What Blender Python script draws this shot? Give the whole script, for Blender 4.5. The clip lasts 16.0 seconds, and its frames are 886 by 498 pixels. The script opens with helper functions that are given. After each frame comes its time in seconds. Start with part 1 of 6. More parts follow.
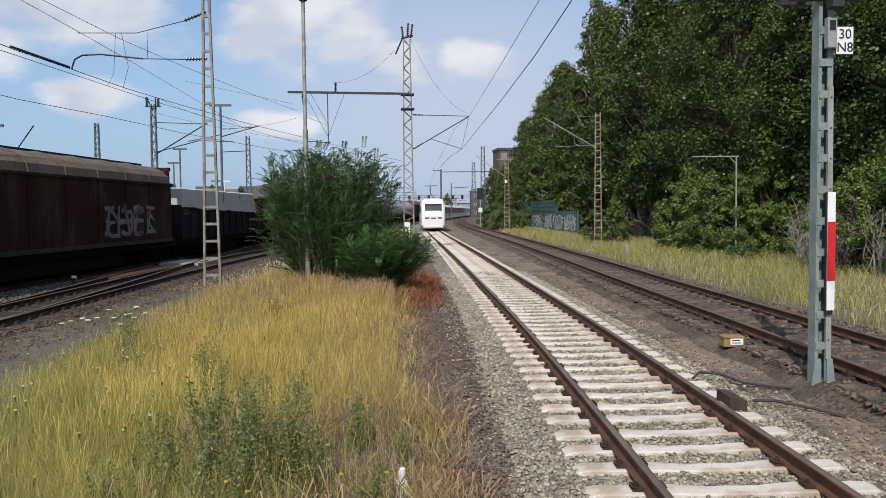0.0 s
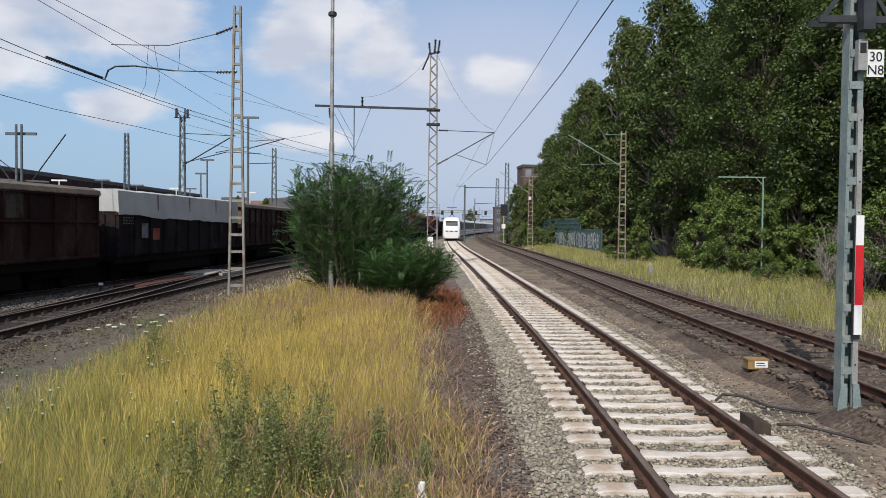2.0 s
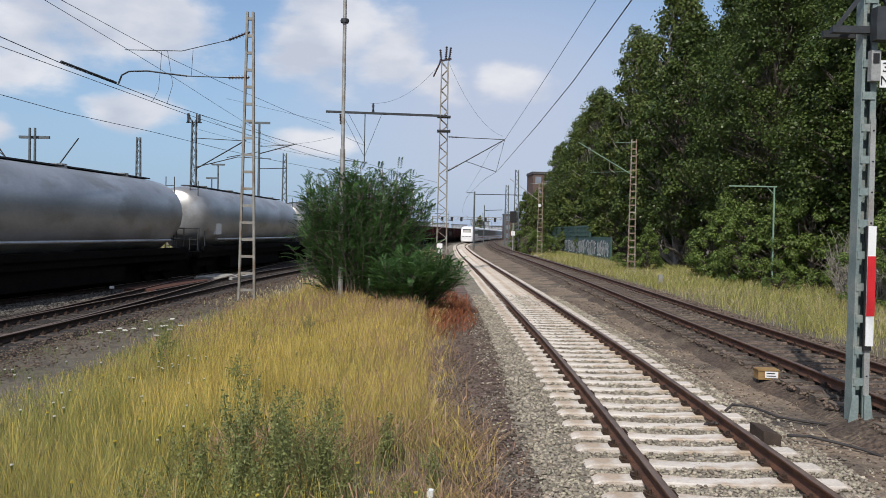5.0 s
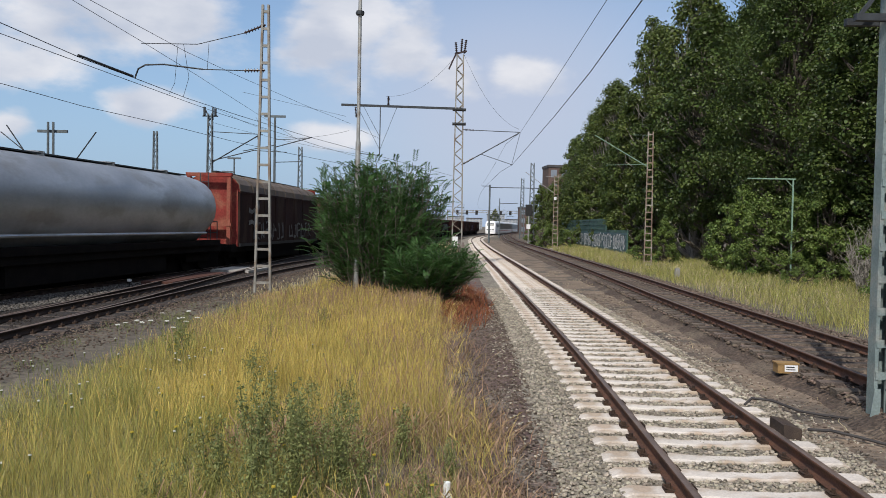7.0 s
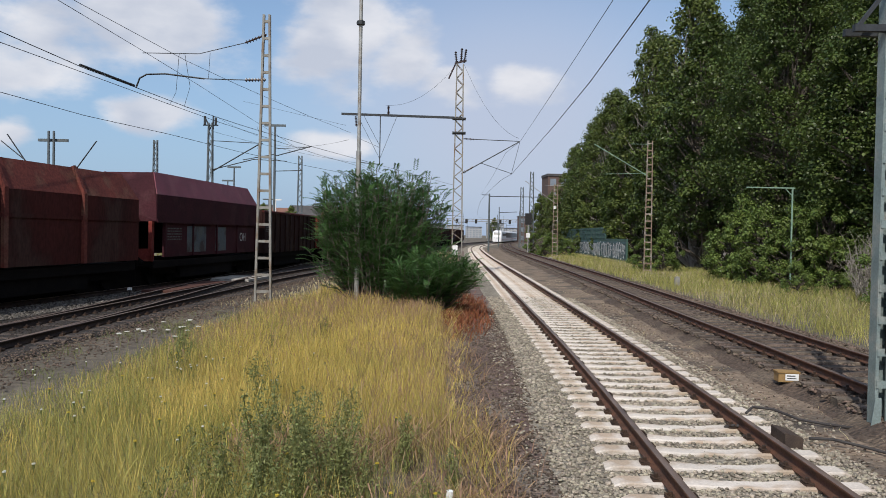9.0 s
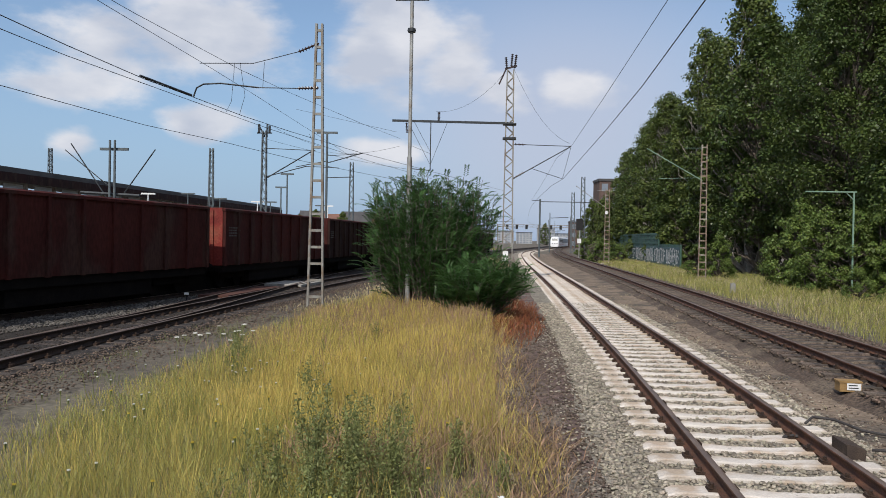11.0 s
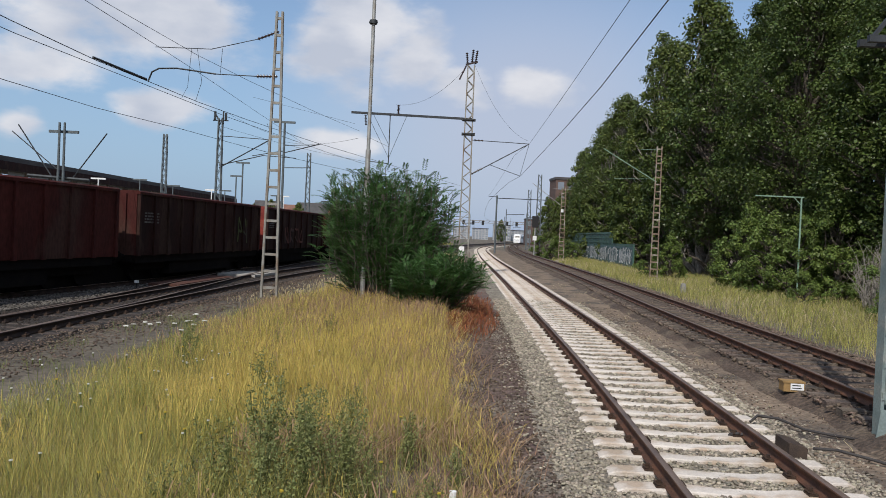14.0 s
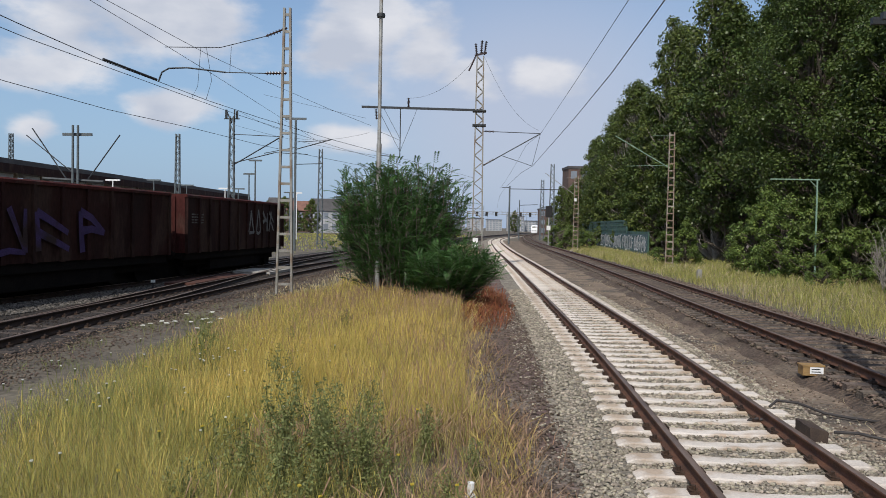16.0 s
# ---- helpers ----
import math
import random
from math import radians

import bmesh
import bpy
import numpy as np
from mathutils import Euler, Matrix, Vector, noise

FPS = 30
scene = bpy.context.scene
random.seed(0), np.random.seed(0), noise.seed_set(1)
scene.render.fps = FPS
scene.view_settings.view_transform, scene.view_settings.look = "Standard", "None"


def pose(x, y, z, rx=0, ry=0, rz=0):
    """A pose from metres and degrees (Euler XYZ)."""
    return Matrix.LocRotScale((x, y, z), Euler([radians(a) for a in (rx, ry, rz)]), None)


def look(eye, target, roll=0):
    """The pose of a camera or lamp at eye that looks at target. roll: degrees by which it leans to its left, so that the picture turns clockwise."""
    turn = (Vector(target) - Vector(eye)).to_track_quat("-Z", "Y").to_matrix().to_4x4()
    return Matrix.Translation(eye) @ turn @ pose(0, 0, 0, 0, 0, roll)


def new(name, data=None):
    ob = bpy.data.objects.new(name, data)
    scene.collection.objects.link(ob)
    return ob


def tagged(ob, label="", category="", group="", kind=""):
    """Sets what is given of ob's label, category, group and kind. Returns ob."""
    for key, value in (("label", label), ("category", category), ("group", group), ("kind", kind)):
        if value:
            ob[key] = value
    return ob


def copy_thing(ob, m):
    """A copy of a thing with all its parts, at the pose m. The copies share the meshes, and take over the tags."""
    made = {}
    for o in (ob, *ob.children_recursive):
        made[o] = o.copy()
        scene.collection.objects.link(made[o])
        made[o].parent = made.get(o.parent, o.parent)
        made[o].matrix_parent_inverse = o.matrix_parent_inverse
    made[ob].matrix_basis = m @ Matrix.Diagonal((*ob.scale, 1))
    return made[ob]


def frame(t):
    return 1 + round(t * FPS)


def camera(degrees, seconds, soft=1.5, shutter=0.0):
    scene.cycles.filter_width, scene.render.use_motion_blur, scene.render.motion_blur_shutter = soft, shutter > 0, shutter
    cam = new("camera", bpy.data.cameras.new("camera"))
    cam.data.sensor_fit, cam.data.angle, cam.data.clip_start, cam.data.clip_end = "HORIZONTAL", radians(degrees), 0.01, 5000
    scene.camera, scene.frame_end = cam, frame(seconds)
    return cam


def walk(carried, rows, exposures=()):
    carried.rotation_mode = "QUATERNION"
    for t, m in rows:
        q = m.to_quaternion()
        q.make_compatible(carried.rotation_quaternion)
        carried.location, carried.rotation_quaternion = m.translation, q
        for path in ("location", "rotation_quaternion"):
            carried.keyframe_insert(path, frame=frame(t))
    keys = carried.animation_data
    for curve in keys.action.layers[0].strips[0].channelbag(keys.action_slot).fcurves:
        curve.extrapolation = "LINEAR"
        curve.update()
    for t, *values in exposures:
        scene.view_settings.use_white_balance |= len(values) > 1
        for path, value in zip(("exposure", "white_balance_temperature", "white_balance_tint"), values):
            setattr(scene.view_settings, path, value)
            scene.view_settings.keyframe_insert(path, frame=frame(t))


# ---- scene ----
cam = camera(58.33, 16.0, soft=0.8)
PATH = [
    (0.0, pose(0.062, 0.039, 2.476, 87.25, 0.60, -3.10)),
    (0.5, pose(0.051, 0.033, 2.471, 87.88, 0.18, -2.23)),
    (1.0, pose(0.045, 0.029, 2.486, 88.05, 0.13, -1.70)),
    (1.5, pose(0.039, -0.008, 2.475, 87.91, -0.10, -1.41)),
    (2.0, pose(0.041, -0.001, 2.475, 88.35, -0.57, -1.44)),
    (2.5, pose(0.049, 0.000, 2.471, 88.66, -0.58, -1.44)),
    (3.0, pose(0.027, -0.008, 2.467, 88.56, -0.89, -1.10)),
    (3.5, pose(0.025, -0.024, 2.487, 88.41, -0.77, -0.31)),
    (6.0, pose(0.022, -0.015, 2.479, 89.18, -1.36, -1.61)),
    (6.5, pose(0.019, 0.008, 2.471, 89.27, -1.17, -2.23)),
    (7.0, pose(0.012, 0.039, 2.462, 88.31, -1.06, 0.32)),
    (7.5, pose(0.003, 0.023, 2.473, 88.08, -0.05, 0.65)),
    (8.0, pose(-0.016, -0.017, 2.473, 89.22, -0.87, 0.92)),
    (8.5, pose(-0.016, -0.004, 2.471, 89.20, -1.51, -0.00)),
    (9.0, pose(-0.017, 0.001, 2.466, 88.94, -1.06, 0.28)),
    (9.5, pose(-0.018, 0.006, 2.473, 88.86, -0.96, 1.62)),
    (10.0, pose(-0.023, -0.001, 2.462, 88.98, -0.96, 3.89)),
    (12.5, pose(-0.025, -0.032, 2.474, 89.57, -1.12, 3.80)),
    (13.0, pose(-0.046, -0.028, 2.471, 89.63, -1.34, 3.15)),
    (13.5, pose(-0.049, -0.026, 2.463, 88.71, -2.06, 2.18)),
    (14.0, pose(-0.046, -0.015, 2.466, 88.97, -2.48, 0.74)),
    (14.5, pose(-0.042, -0.005, 2.453, 88.02, -2.10, 1.45)),
    (15.0, pose(-0.038, 0.008, 2.457, 87.40, -1.33, 1.77)),
    (15.5, pose(-0.031, -0.010, 2.471, 88.21, -1.54, 2.04)),
    (16.0, pose(-0.026, 0.013, 2.456, 88.40, -0.99, 1.73)),
]
walk(cam, PATH, [(0.0, 0.04), (3.0, 0.0), (9.5, -0.03), (12.5, -0.09), (16.0, -0.10)])

# ---- light ----
world = bpy.data.worlds.new("sky")
scene.world = world
world.use_nodes = True
wn, wl = world.node_tree.nodes, world.node_tree.links
wn.clear()
w_out = wn.new("ShaderNodeOutputWorld")
w_bg = wn.new("ShaderNodeBackground")
w_sky = wn.new("ShaderNodeTexSky")
w_sky.sky_type, w_sky.sun_disc = "NISHITA", False
w_sky.sun_elevation, w_sky.sun_rotation = radians(48), radians(198)
w_sky.air_density, w_sky.dust_density, w_sky.ozone_density = 1.0, 0.6, 2.2
w_tc = wn.new("ShaderNodeTexCoord")
w_sep = wn.new("ShaderNodeSeparateXYZ")
wl.new(w_tc.outputs["Generated"], w_sep.inputs[0])
# cloud layer
w_map = wn.new("ShaderNodeMapping")
w_map.inputs["Location"].default_value = (0.33, 0.15, 0.08)
w_map.inputs["Scale"].default_value = (1.0, 1.0, 2.1)
wl.new(w_tc.outputs["Generated"], w_map.inputs[0])
w_n = wn.new("ShaderNodeTexNoise")
w_n.inputs["Scale"].default_value, w_n.inputs["Detail"].default_value, w_n.inputs["Roughness"].default_value = 7.5, 9.0, 0.55
wl.new(w_map.outputs[0], w_n.inputs["Vector"])
w_cl0 = wn.new("ShaderNodeMath"); w_cl0.operation = "MULTIPLY_ADD"
w_cl0.inputs[1].default_value, w_cl0.inputs[2].default_value = 2.6, -1.3
wl.new(w_n.outputs["Fac"], w_cl0.inputs[0])


def cloud_bank(centre, wide, tall):
    """1 in the middle of one bank of cloud, 0 at its rim and below beyond."""
    off, squeeze, far = (wn.new("ShaderNodeVectorMath") for _ in range(3))
    off.operation, squeeze.operation, far.operation = "SUBTRACT", "MULTIPLY", "LENGTH"
    wl.new(w_tc.outputs["Generated"], off.inputs[0])
    off.inputs[1].default_value, squeeze.inputs[1].default_value = centre, (0.84 / wide, 0.84 / wide, 0.84 / tall)
    wl.new(off.outputs[0], squeeze.inputs[0]); wl.new(squeeze.outputs[0], far.inputs[0])
    inv = wn.new("ShaderNodeMath"); inv.operation = "SUBTRACT"; inv.inputs[0].default_value = 1.0
    wl.new(far.outputs["Value"], inv.inputs[1])
    return inv.outputs[0]


# cumulus in view, and scattered cloud over the rest of the sky
w_rest = wn.new("ShaderNodeMapRange")
w_rest.inputs["From Min"].default_value, w_rest.inputs["From Max"].default_value = 0.85, 0.5
w_rest.inputs["To Min"].default_value, w_rest.inputs["To Max"].default_value = -0.75, 0.22
wl.new(w_sep.outputs["Y"], w_rest.inputs["Value"])
w_bank = w_rest.outputs[0]
for bank in (((-0.335, 0.917, 0.232), 0.10, 0.058), ((-0.45, 0.868, 0.205), 0.075, 0.05), ((-0.135, 0.964, 0.232), 0.075, 0.06), ((-0.06, 0.975, 0.207), 0.055, 0.035),
             ((0.0, 0.984, 0.185), 0.05, 0.026), ((0.086, 0.979, 0.190), 0.05, 0.026), ((-0.349, 0.928, 0.135), 0.045, 0.024), ((-0.485, 0.869, 0.103), 0.03, 0.016), ((-0.142, 0.984, 0.104), 0.05, 0.016)):
    w_mx = wn.new("ShaderNodeMath"); w_mx.operation = "MAXIMUM"
    wl.new(w_bank, w_mx.inputs[0]); wl.new(cloud_bank(*bank), w_mx.inputs[1])
    w_bank = w_mx.outputs[0]
w_sum = wn.new("ShaderNodeMath"); w_sum.operation = "ADD"
wl.new(w_bank, w_sum.inputs[0]); wl.new(w_cl0.outputs[0], w_sum.inputs[1])
w_ramp = wn.new("ShaderNodeMapRange"); w_ramp.interpolation_type = "SMOOTHSTEP"
w_ramp.inputs["From Min"].default_value, w_ramp.inputs["From Max"].default_value = -0.12, 0.55
wl.new(w_sum.outputs[0], w_ramp.inputs["Value"])
# a thin pale veil low over the town
w_veil = wn.new("ShaderNodeMapRange"); w_veil.interpolation_type = "SMOOTHSTEP"
w_veil.inputs["From Min"].default_value, w_veil.inputs["From Max"].default_value, w_veil.inputs["To Max"].default_value = -0.1, 0.9, 0.75
wl.new(cloud_bank((0.08, 0.98, 0.14), 0.28, 0.19), w_veil.inputs["Value"])
# paler towards the horizon
w_hz = wn.new("ShaderNodeMapRange")
w_hz.inputs["From Min"].default_value, w_hz.inputs["From Max"].default_value = 0.0, 0.26
w_hz.inputs["To Min"].default_value, w_hz.inputs["To Max"].default_value = 0.92, 0.15
wl.new(w_sep.outputs["Z"], w_hz.inputs["Value"])
w_cl = wn.new("ShaderNodeMath"); w_cl.operation = "MULTIPLY"; w_cl.inputs[1].default_value = 0.92
wl.new(w_ramp.outputs[0], w_cl.inputs[0])
w_ccol = wn.new("ShaderNodeMix"); w_ccol.data_type = "RGBA"
w_ccol.inputs["A"].default_value = (4.1, 4.4, 5.15, 1); w_ccol.inputs["B"].default_value = (5.9, 5.95, 6.3, 1)
w_n2 = wn.new("ShaderNodeTexNoise"); w_n2.inputs["Scale"].default_value = 9.0; w_n2.inputs["Detail"].default_value = 5.0
wl.new(w_map.outputs[0], w_n2.inputs["Vector"])
w_r2 = wn.new("ShaderNodeMapRange")
w_r2.inputs["From Min"].default_value, w_r2.inputs["From Max"].default_value = 0.35, 0.62
wl.new(w_n2.outputs["Fac"], w_r2.inputs["Value"])
wl.new(w_r2.outputs[0], w_ccol.inputs["Factor"])
w_mix = wn.new("ShaderNodeMix"); w_mix.data_type = "RGBA"
w_haze = wn.new("ShaderNodeMix"); w_haze.data_type = "RGBA"
w_haze.inputs["B"].default_value = (1.9, 3.0, 4.7, 1)
wl.new(w_hz.outputs[0], w_haze.inputs["Factor"])
wl.new(w_sky.outputs[0], w_haze.inputs["A"])
wl.new(w_cl.outputs[0], w_mix.inputs["Factor"])
w_pale = wn.new("ShaderNodeMix"); w_pale.data_type = "RGBA"
w_pale.inputs["B"].default_value = (4.0, 4.25, 5.2, 1)
wl.new(w_veil.outputs[0], w_pale.inputs["Factor"]); wl.new(w_haze.outputs["Result"], w_pale.inputs["A"])
wl.new(w_pale.outputs["Result"], w_mix.inputs["A"]); wl.new(w_ccol.outputs["Result"], w_mix.inputs["B"])
w_bg.inputs["Strength"].default_value = 0.137
wl.new(w_mix.outputs["Result"], w_bg.inputs["Color"]); wl.new(w_bg.outputs[0], w_out.inputs[0])

sun_data = bpy.data.lights.new("sun", "SUN")
sun_data.energy, sun_data.angle, sun_data.color = 3.8, radians(0.53), (1.0, 0.955, 0.88)
sun = new("sun", sun_data)
sun.matrix_world = look((0, 0, 60), Vector((0, 0, 60)) + Vector((0.21, 0.64, -0.74)))
scene.view_settings.exposure = 0.0


# ---- materials ----
def surf(name, a, b, rough=0.8, metal=0.0, scale=2.0, bump=0.15, fine=0.3, vary=0.0, by="", stretch=(1, 1, 1), c=None, cscale=0.4, transl=0.0, spec=0.35):
    """A worn surface: two colours in broad patches, fine grain, relief; vary: lightness from piece to piece (by object or island)."""
    m = bpy.data.materials.new(name)
    m.use_nodes = True
    n, l = m.node_tree.nodes, m.node_tree.links
    p = n["Principled BSDF"]
    tc = n.new("ShaderNodeTexCoord")
    mp = n.new("ShaderNodeMapping")
    mp.inputs["Scale"].default_value = stretch
    l.new(tc.outputs["Object"], mp.inputs[0])

    def noise_tex(s, d):
        t = n.new("ShaderNodeTexNoise")
        t.inputs["Scale"].default_value, t.inputs["Detail"].default_value = s, d
        l.new(mp.outputs[0], t.inputs["Vector"])
        return t

    def sharpen(t, lo, hi):
        r = n.new("ShaderNodeMapRange")
        r.inputs["From Min"].default_value, r.inputs["From Max"].default_value = lo, hi
        l.new(t.outputs["Fac"], r.inputs["Value"])
        return r

    broad, grain = noise_tex(scale, 5), noise_tex(scale * 14, 4)
    mix = n.new("ShaderNodeMix"); mix.data_type = "RGBA"
    mix.inputs["A"].default_value, mix.inputs["B"].default_value = (*a, 1), (*b, 1)
    l.new(sharpen(broad, 0.36, 0.64).outputs[0], mix.inputs["Factor"])
    last = mix.outputs["Result"]
    if c:
        third = n.new("ShaderNodeMix"); third.data_type = "RGBA"
        third.inputs["B"].default_value = (*c, 1)
        l.new(sharpen(noise_tex(cscale, 6), 0.5, 0.62).outputs[0], third.inputs["Factor"])
        l.new(last, third.inputs["A"])
        last = third.outputs["Result"]
    hsv = n.new("ShaderNodeHueSaturation")
    val = n.new("ShaderNodeMapRange")
    val.inputs["From Min"].default_value, val.inputs["From Max"].default_value = 0.3, 0.7
    val.inputs["To Min"].default_value, val.inputs["To Max"].default_value = 1 - fine, 1 + fine
    l.new(grain.outputs["Fac"], val.inputs["Value"])
    value = val.outputs[0]
    if vary:
        info = n.new("ShaderNodeObjectInfo" if by == "object" else "ShaderNodeNewGeometry")
        rnd = info.outputs["Random" if by == "object" else "Random Per Island"]
        r2 = n.new("ShaderNodeMapRange")
        r2.inputs["To Min"].default_value, r2.inputs["To Max"].default_value = 1 - vary, 1 + vary
        l.new(rnd, r2.inputs["Value"])
        mul = n.new("ShaderNodeMath"); mul.operation = "MULTIPLY"
        l.new(value, mul.inputs[0]); l.new(r2.outputs[0], mul.inputs[1])
        value = mul.outputs[0]
        r3 = n.new("ShaderNodeMapRange")
        r3.inputs["To Min"].default_value, r3.inputs["To Max"].default_value = 0.5 - 0.045 * vary, 0.5 + 0.045 * vary
        hx = n.new("ShaderNodeMath"); hx.operation = "FRACT"
        hm = n.new("ShaderNodeMath"); hm.operation = "MULTIPLY"; hm.inputs[1].default_value = 7.31
        l.new(rnd, hm.inputs[0]); l.new(hm.outputs[0], hx.inputs[0]); l.new(hx.outputs[0], r3.inputs["Value"])
        l.new(r3.outputs[0], hsv.inputs["Hue"])
    l.new(value, hsv.inputs["Value"])
    l.new(last, hsv.inputs["Color"])
    l.new(hsv.outputs[0], p.inputs["Base Color"])
    p.inputs["Roughness"].default_value, p.inputs["Metallic"].default_value = rough, metal
    p.inputs["Specular IOR Level"].default_value = spec
    if bump:
        bp = n.new("ShaderNodeBump")
        bp.inputs["Strength"].default_value, bp.inputs["Distance"].default_value = min(1, bump * 3), bump * 0.1
        l.new(grain.outputs["Fac"], bp.inputs["Height"]); l.new(bp.outputs[0], p.inputs["Normal"])
    if transl:
        tr, ad = n.new("ShaderNodeBsdfTranslucent"), n.new("ShaderNodeMixShader")
        ad.inputs[0].default_value = transl
        l.new(hsv.outputs[0], tr.inputs[0]); l.new(p.outputs[0], ad.inputs[1]); l.new(tr.outputs[0], ad.inputs[2])
        l.new(ad.outputs[0], n["Material Output"].inputs[0])
    return m


M_SOIL = surf("soil", (0.125, 0.105, 0.082), (0.092, 0.078, 0.063), 0.95, 0, 0.6, 0.5, 0.35, c=(0.15, 0.13, 0.095), cscale=0.3)
M_CINDER = surf("cinder", (0.115, 0.077, 0.068), (0.165, 0.115, 0.094), 0.95, 0, 1.3, 0.7, 0.5, c=(0.19, 0.16, 0.13), cscale=0.7)
M_SAND = surf("sandy_path", (0.235, 0.176, 0.126), (0.165, 0.126, 0.095), 0.95, 0, 0.9, 0.5, 0.35, c=(0.095, 0.078, 0.064), cscale=0.7)
M_BALLAST = surf("ballast", (0.27, 0.235, 0.185), (0.19, 0.165, 0.13), 0.9, 0, 1.2, 1.0, 0.5, c=(0.30, 0.27, 0.22), cscale=3)
M_STONE = surf("ballast_stone", (0.37, 0.325, 0.255), (0.26, 0.225, 0.175), 0.9, 0, 2.5, 0.3, 0.25, vary=0.42)
M_BROWNBALLAST = surf("brown_ballast", (0.12, 0.085, 0.063), (0.078, 0.057, 0.045), 0.95, 0, 1.2, 1.0, 0.5, c=(0.15, 0.115, 0.085), cscale=1)
M_STENCIL = surf("worn_stencil_paint", (0.13, 0.125, 0.12), (0.08, 0.075, 0.07), 0.8, 0, 4.0, 0, 0.3)
M_OCHRE = surf("faded_ochre_paint", (0.17, 0.11, 0.05), (0.11, 0.075, 0.04), 0.8, 0, 2.0, 0.05, 0.2)
# dark yard ballast; its depth of tone also stands in for train shade
M_DARKBALLAST = surf("dark_ballast_with_shade", (0.042, 0.034, 0.03), (0.028, 0.024, 0.022), 0.9, 0, 1.2, 1.0, 0.5)
M_YARDSTONE = surf("grey_yard_stone", (0.15, 0.135, 0.12), (0.095, 0.085, 0.075), 0.9, 0, 2.5, 0.3, 0.25, vary=0.42)
M_DARKSTONE = surf("oily_stone", (0.055, 0.042, 0.034), (0.033, 0.026, 0.022), 0.9, 0, 2.5, 0.3, 0.25, vary=0.42)
M_DARKRAIL = surf("dark_yard_rail", (0.05, 0.032, 0.024), (0.03, 0.021, 0.018), 0.8, 0.1, 4.0, 0.15, 0.25, spec=0.2)
M_BROWNSTONE = surf("brown_stone", (0.165, 0.122, 0.092), (0.105, 0.078, 0.061), 0.9, 0, 2.5, 0.3, 0.25, vary=0.42)
M_SLEEPER = surf("concrete_sleeper", (0.64, 0.58, 0.52), (0.55, 0.49, 0.435), 0.9, 0, 3.0, 0.2, 0.10, vary=0.08, by="object", c=(0.42, 0.33, 0.25), cscale=2.2)
M_DARKSLEEPER = surf("oiled_sleeper", (0.088, 0.07, 0.058), (0.054, 0.043, 0.037), 0.9, 0, 3.0, 0.3, 0.3, vary=0.25, by="object", c=(0.15, 0.115, 0.09), cscale=2)
M_RAIL = surf("rusty_rail", (0.15, 0.068, 0.04), (0.082, 0.042, 0.028), 0.75, 0.15, 4.0, 0.15, 0.25)
M_RAILTOP = surf("rail_head", (0.23, 0.165, 0.13), (0.15, 0.108, 0.088), 0.5, 0.45, 3.0, 0.03, 0.15)
M_CLIP = surf("rail_clip", (0.075, 0.045, 0.03), (0.045, 0.03, 0.024), 0.8, 0.3, 8.0, 0.2, 0.3)
M_GALV = surf("galvanised_steel", (0.40, 0.40, 0.38), (0.31, 0.31, 0.30), 0.6, 0.45, 3.0, 0.05, 0.15, c=(0.26, 0.22, 0.18), cscale=2)
M_GREYSTEEL = surf("grey_painted_steel", (0.30, 0.29, 0.26), (0.23, 0.22, 0.20), 0.7, 0.1, 3.0, 0.05, 0.2, c=(0.2, 0.15, 0.11), cscale=2)
M_GREENSTEEL = surf("greygreen_painted_steel", (0.215, 0.265, 0.255), (0.165, 0.21, 0.205), 0.6, 0.05, 2.5, 0.05, 0.15, c=(0.25, 0.27, 0.25), cscale=3)
# dark blue-grey: backlight and haze on the far masts put into the colour
M_YARDSTEEL = surf("yard_steel_backlit_tone", (0.13, 0.15, 0.16), (0.095, 0.11, 0.118), 0.7, 0.2, 3.0, 0, 0.2)
M_RUSTPOST = surf("rusty_mast_steel", (0.30, 0.22, 0.165), (0.20, 0.145, 0.11), 0.8, 0.1, 3.0, 0.1, 0.25, c=(0.36, 0.33, 0.28), cscale=2)
M_RUSTCOVER = surf("rusty_cover_plate", (0.115, 0.05, 0.036), (0.075, 0.036, 0.028), 0.85, 0.1, 3.0, 0.1, 0.3)
M_PALEGREEN = surf("pale_green_paint", (0.24, 0.36, 0.27), (0.19, 0.29, 0.22), 0.6, 0, 4.0, 0.05, 0.15)
M_WIRE = surf("wire_metal", (0.06, 0.065, 0.07), (0.04, 0.043, 0.047), 0.6, 0.4, 5.0, 0, 0.1)
M_INSUL = surf("brown_porcelain", (0.055, 0.03, 0.025), (0.035, 0.022, 0.02), 0.25, 0, 6.0, 0, 0.1, spec=0.5)
M_WHITE = surf("white_enamel", (0.80, 0.80, 0.79), (0.73, 0.73, 0.72), 0.45, 0, 3.0, 0.02, 0.05)
M_RED = surf("signal_red", (0.62, 0.022, 0.03), (0.52, 0.02, 0.025), 0.45, 0, 3.0, 0.02, 0.08)
M_BLACK = surf("black_paint", (0.015, 0.015, 0.017), (0.022, 0.021, 0.02), 0.6, 0, 4.0, 0.05, 0.2)
M_YELLOW = surf("yellow_ochre_paint", (0.32, 0.20, 0.08), (0.25, 0.155, 0.065), 0.6, 0, 8.0, 0.05, 0.15)
M_CABLE = surf("cable_rubber", (0.05, 0.045, 0.043), (0.035, 0.03, 0.03), 0.7, 0, 6.0, 0.05, 0.2)
M_DARKBOX = surf("dark_iron_box", (0.055, 0.04, 0.034), (0.085, 0.06, 0.045), 0.8, 0.2, 5.0, 0.15, 0.3)
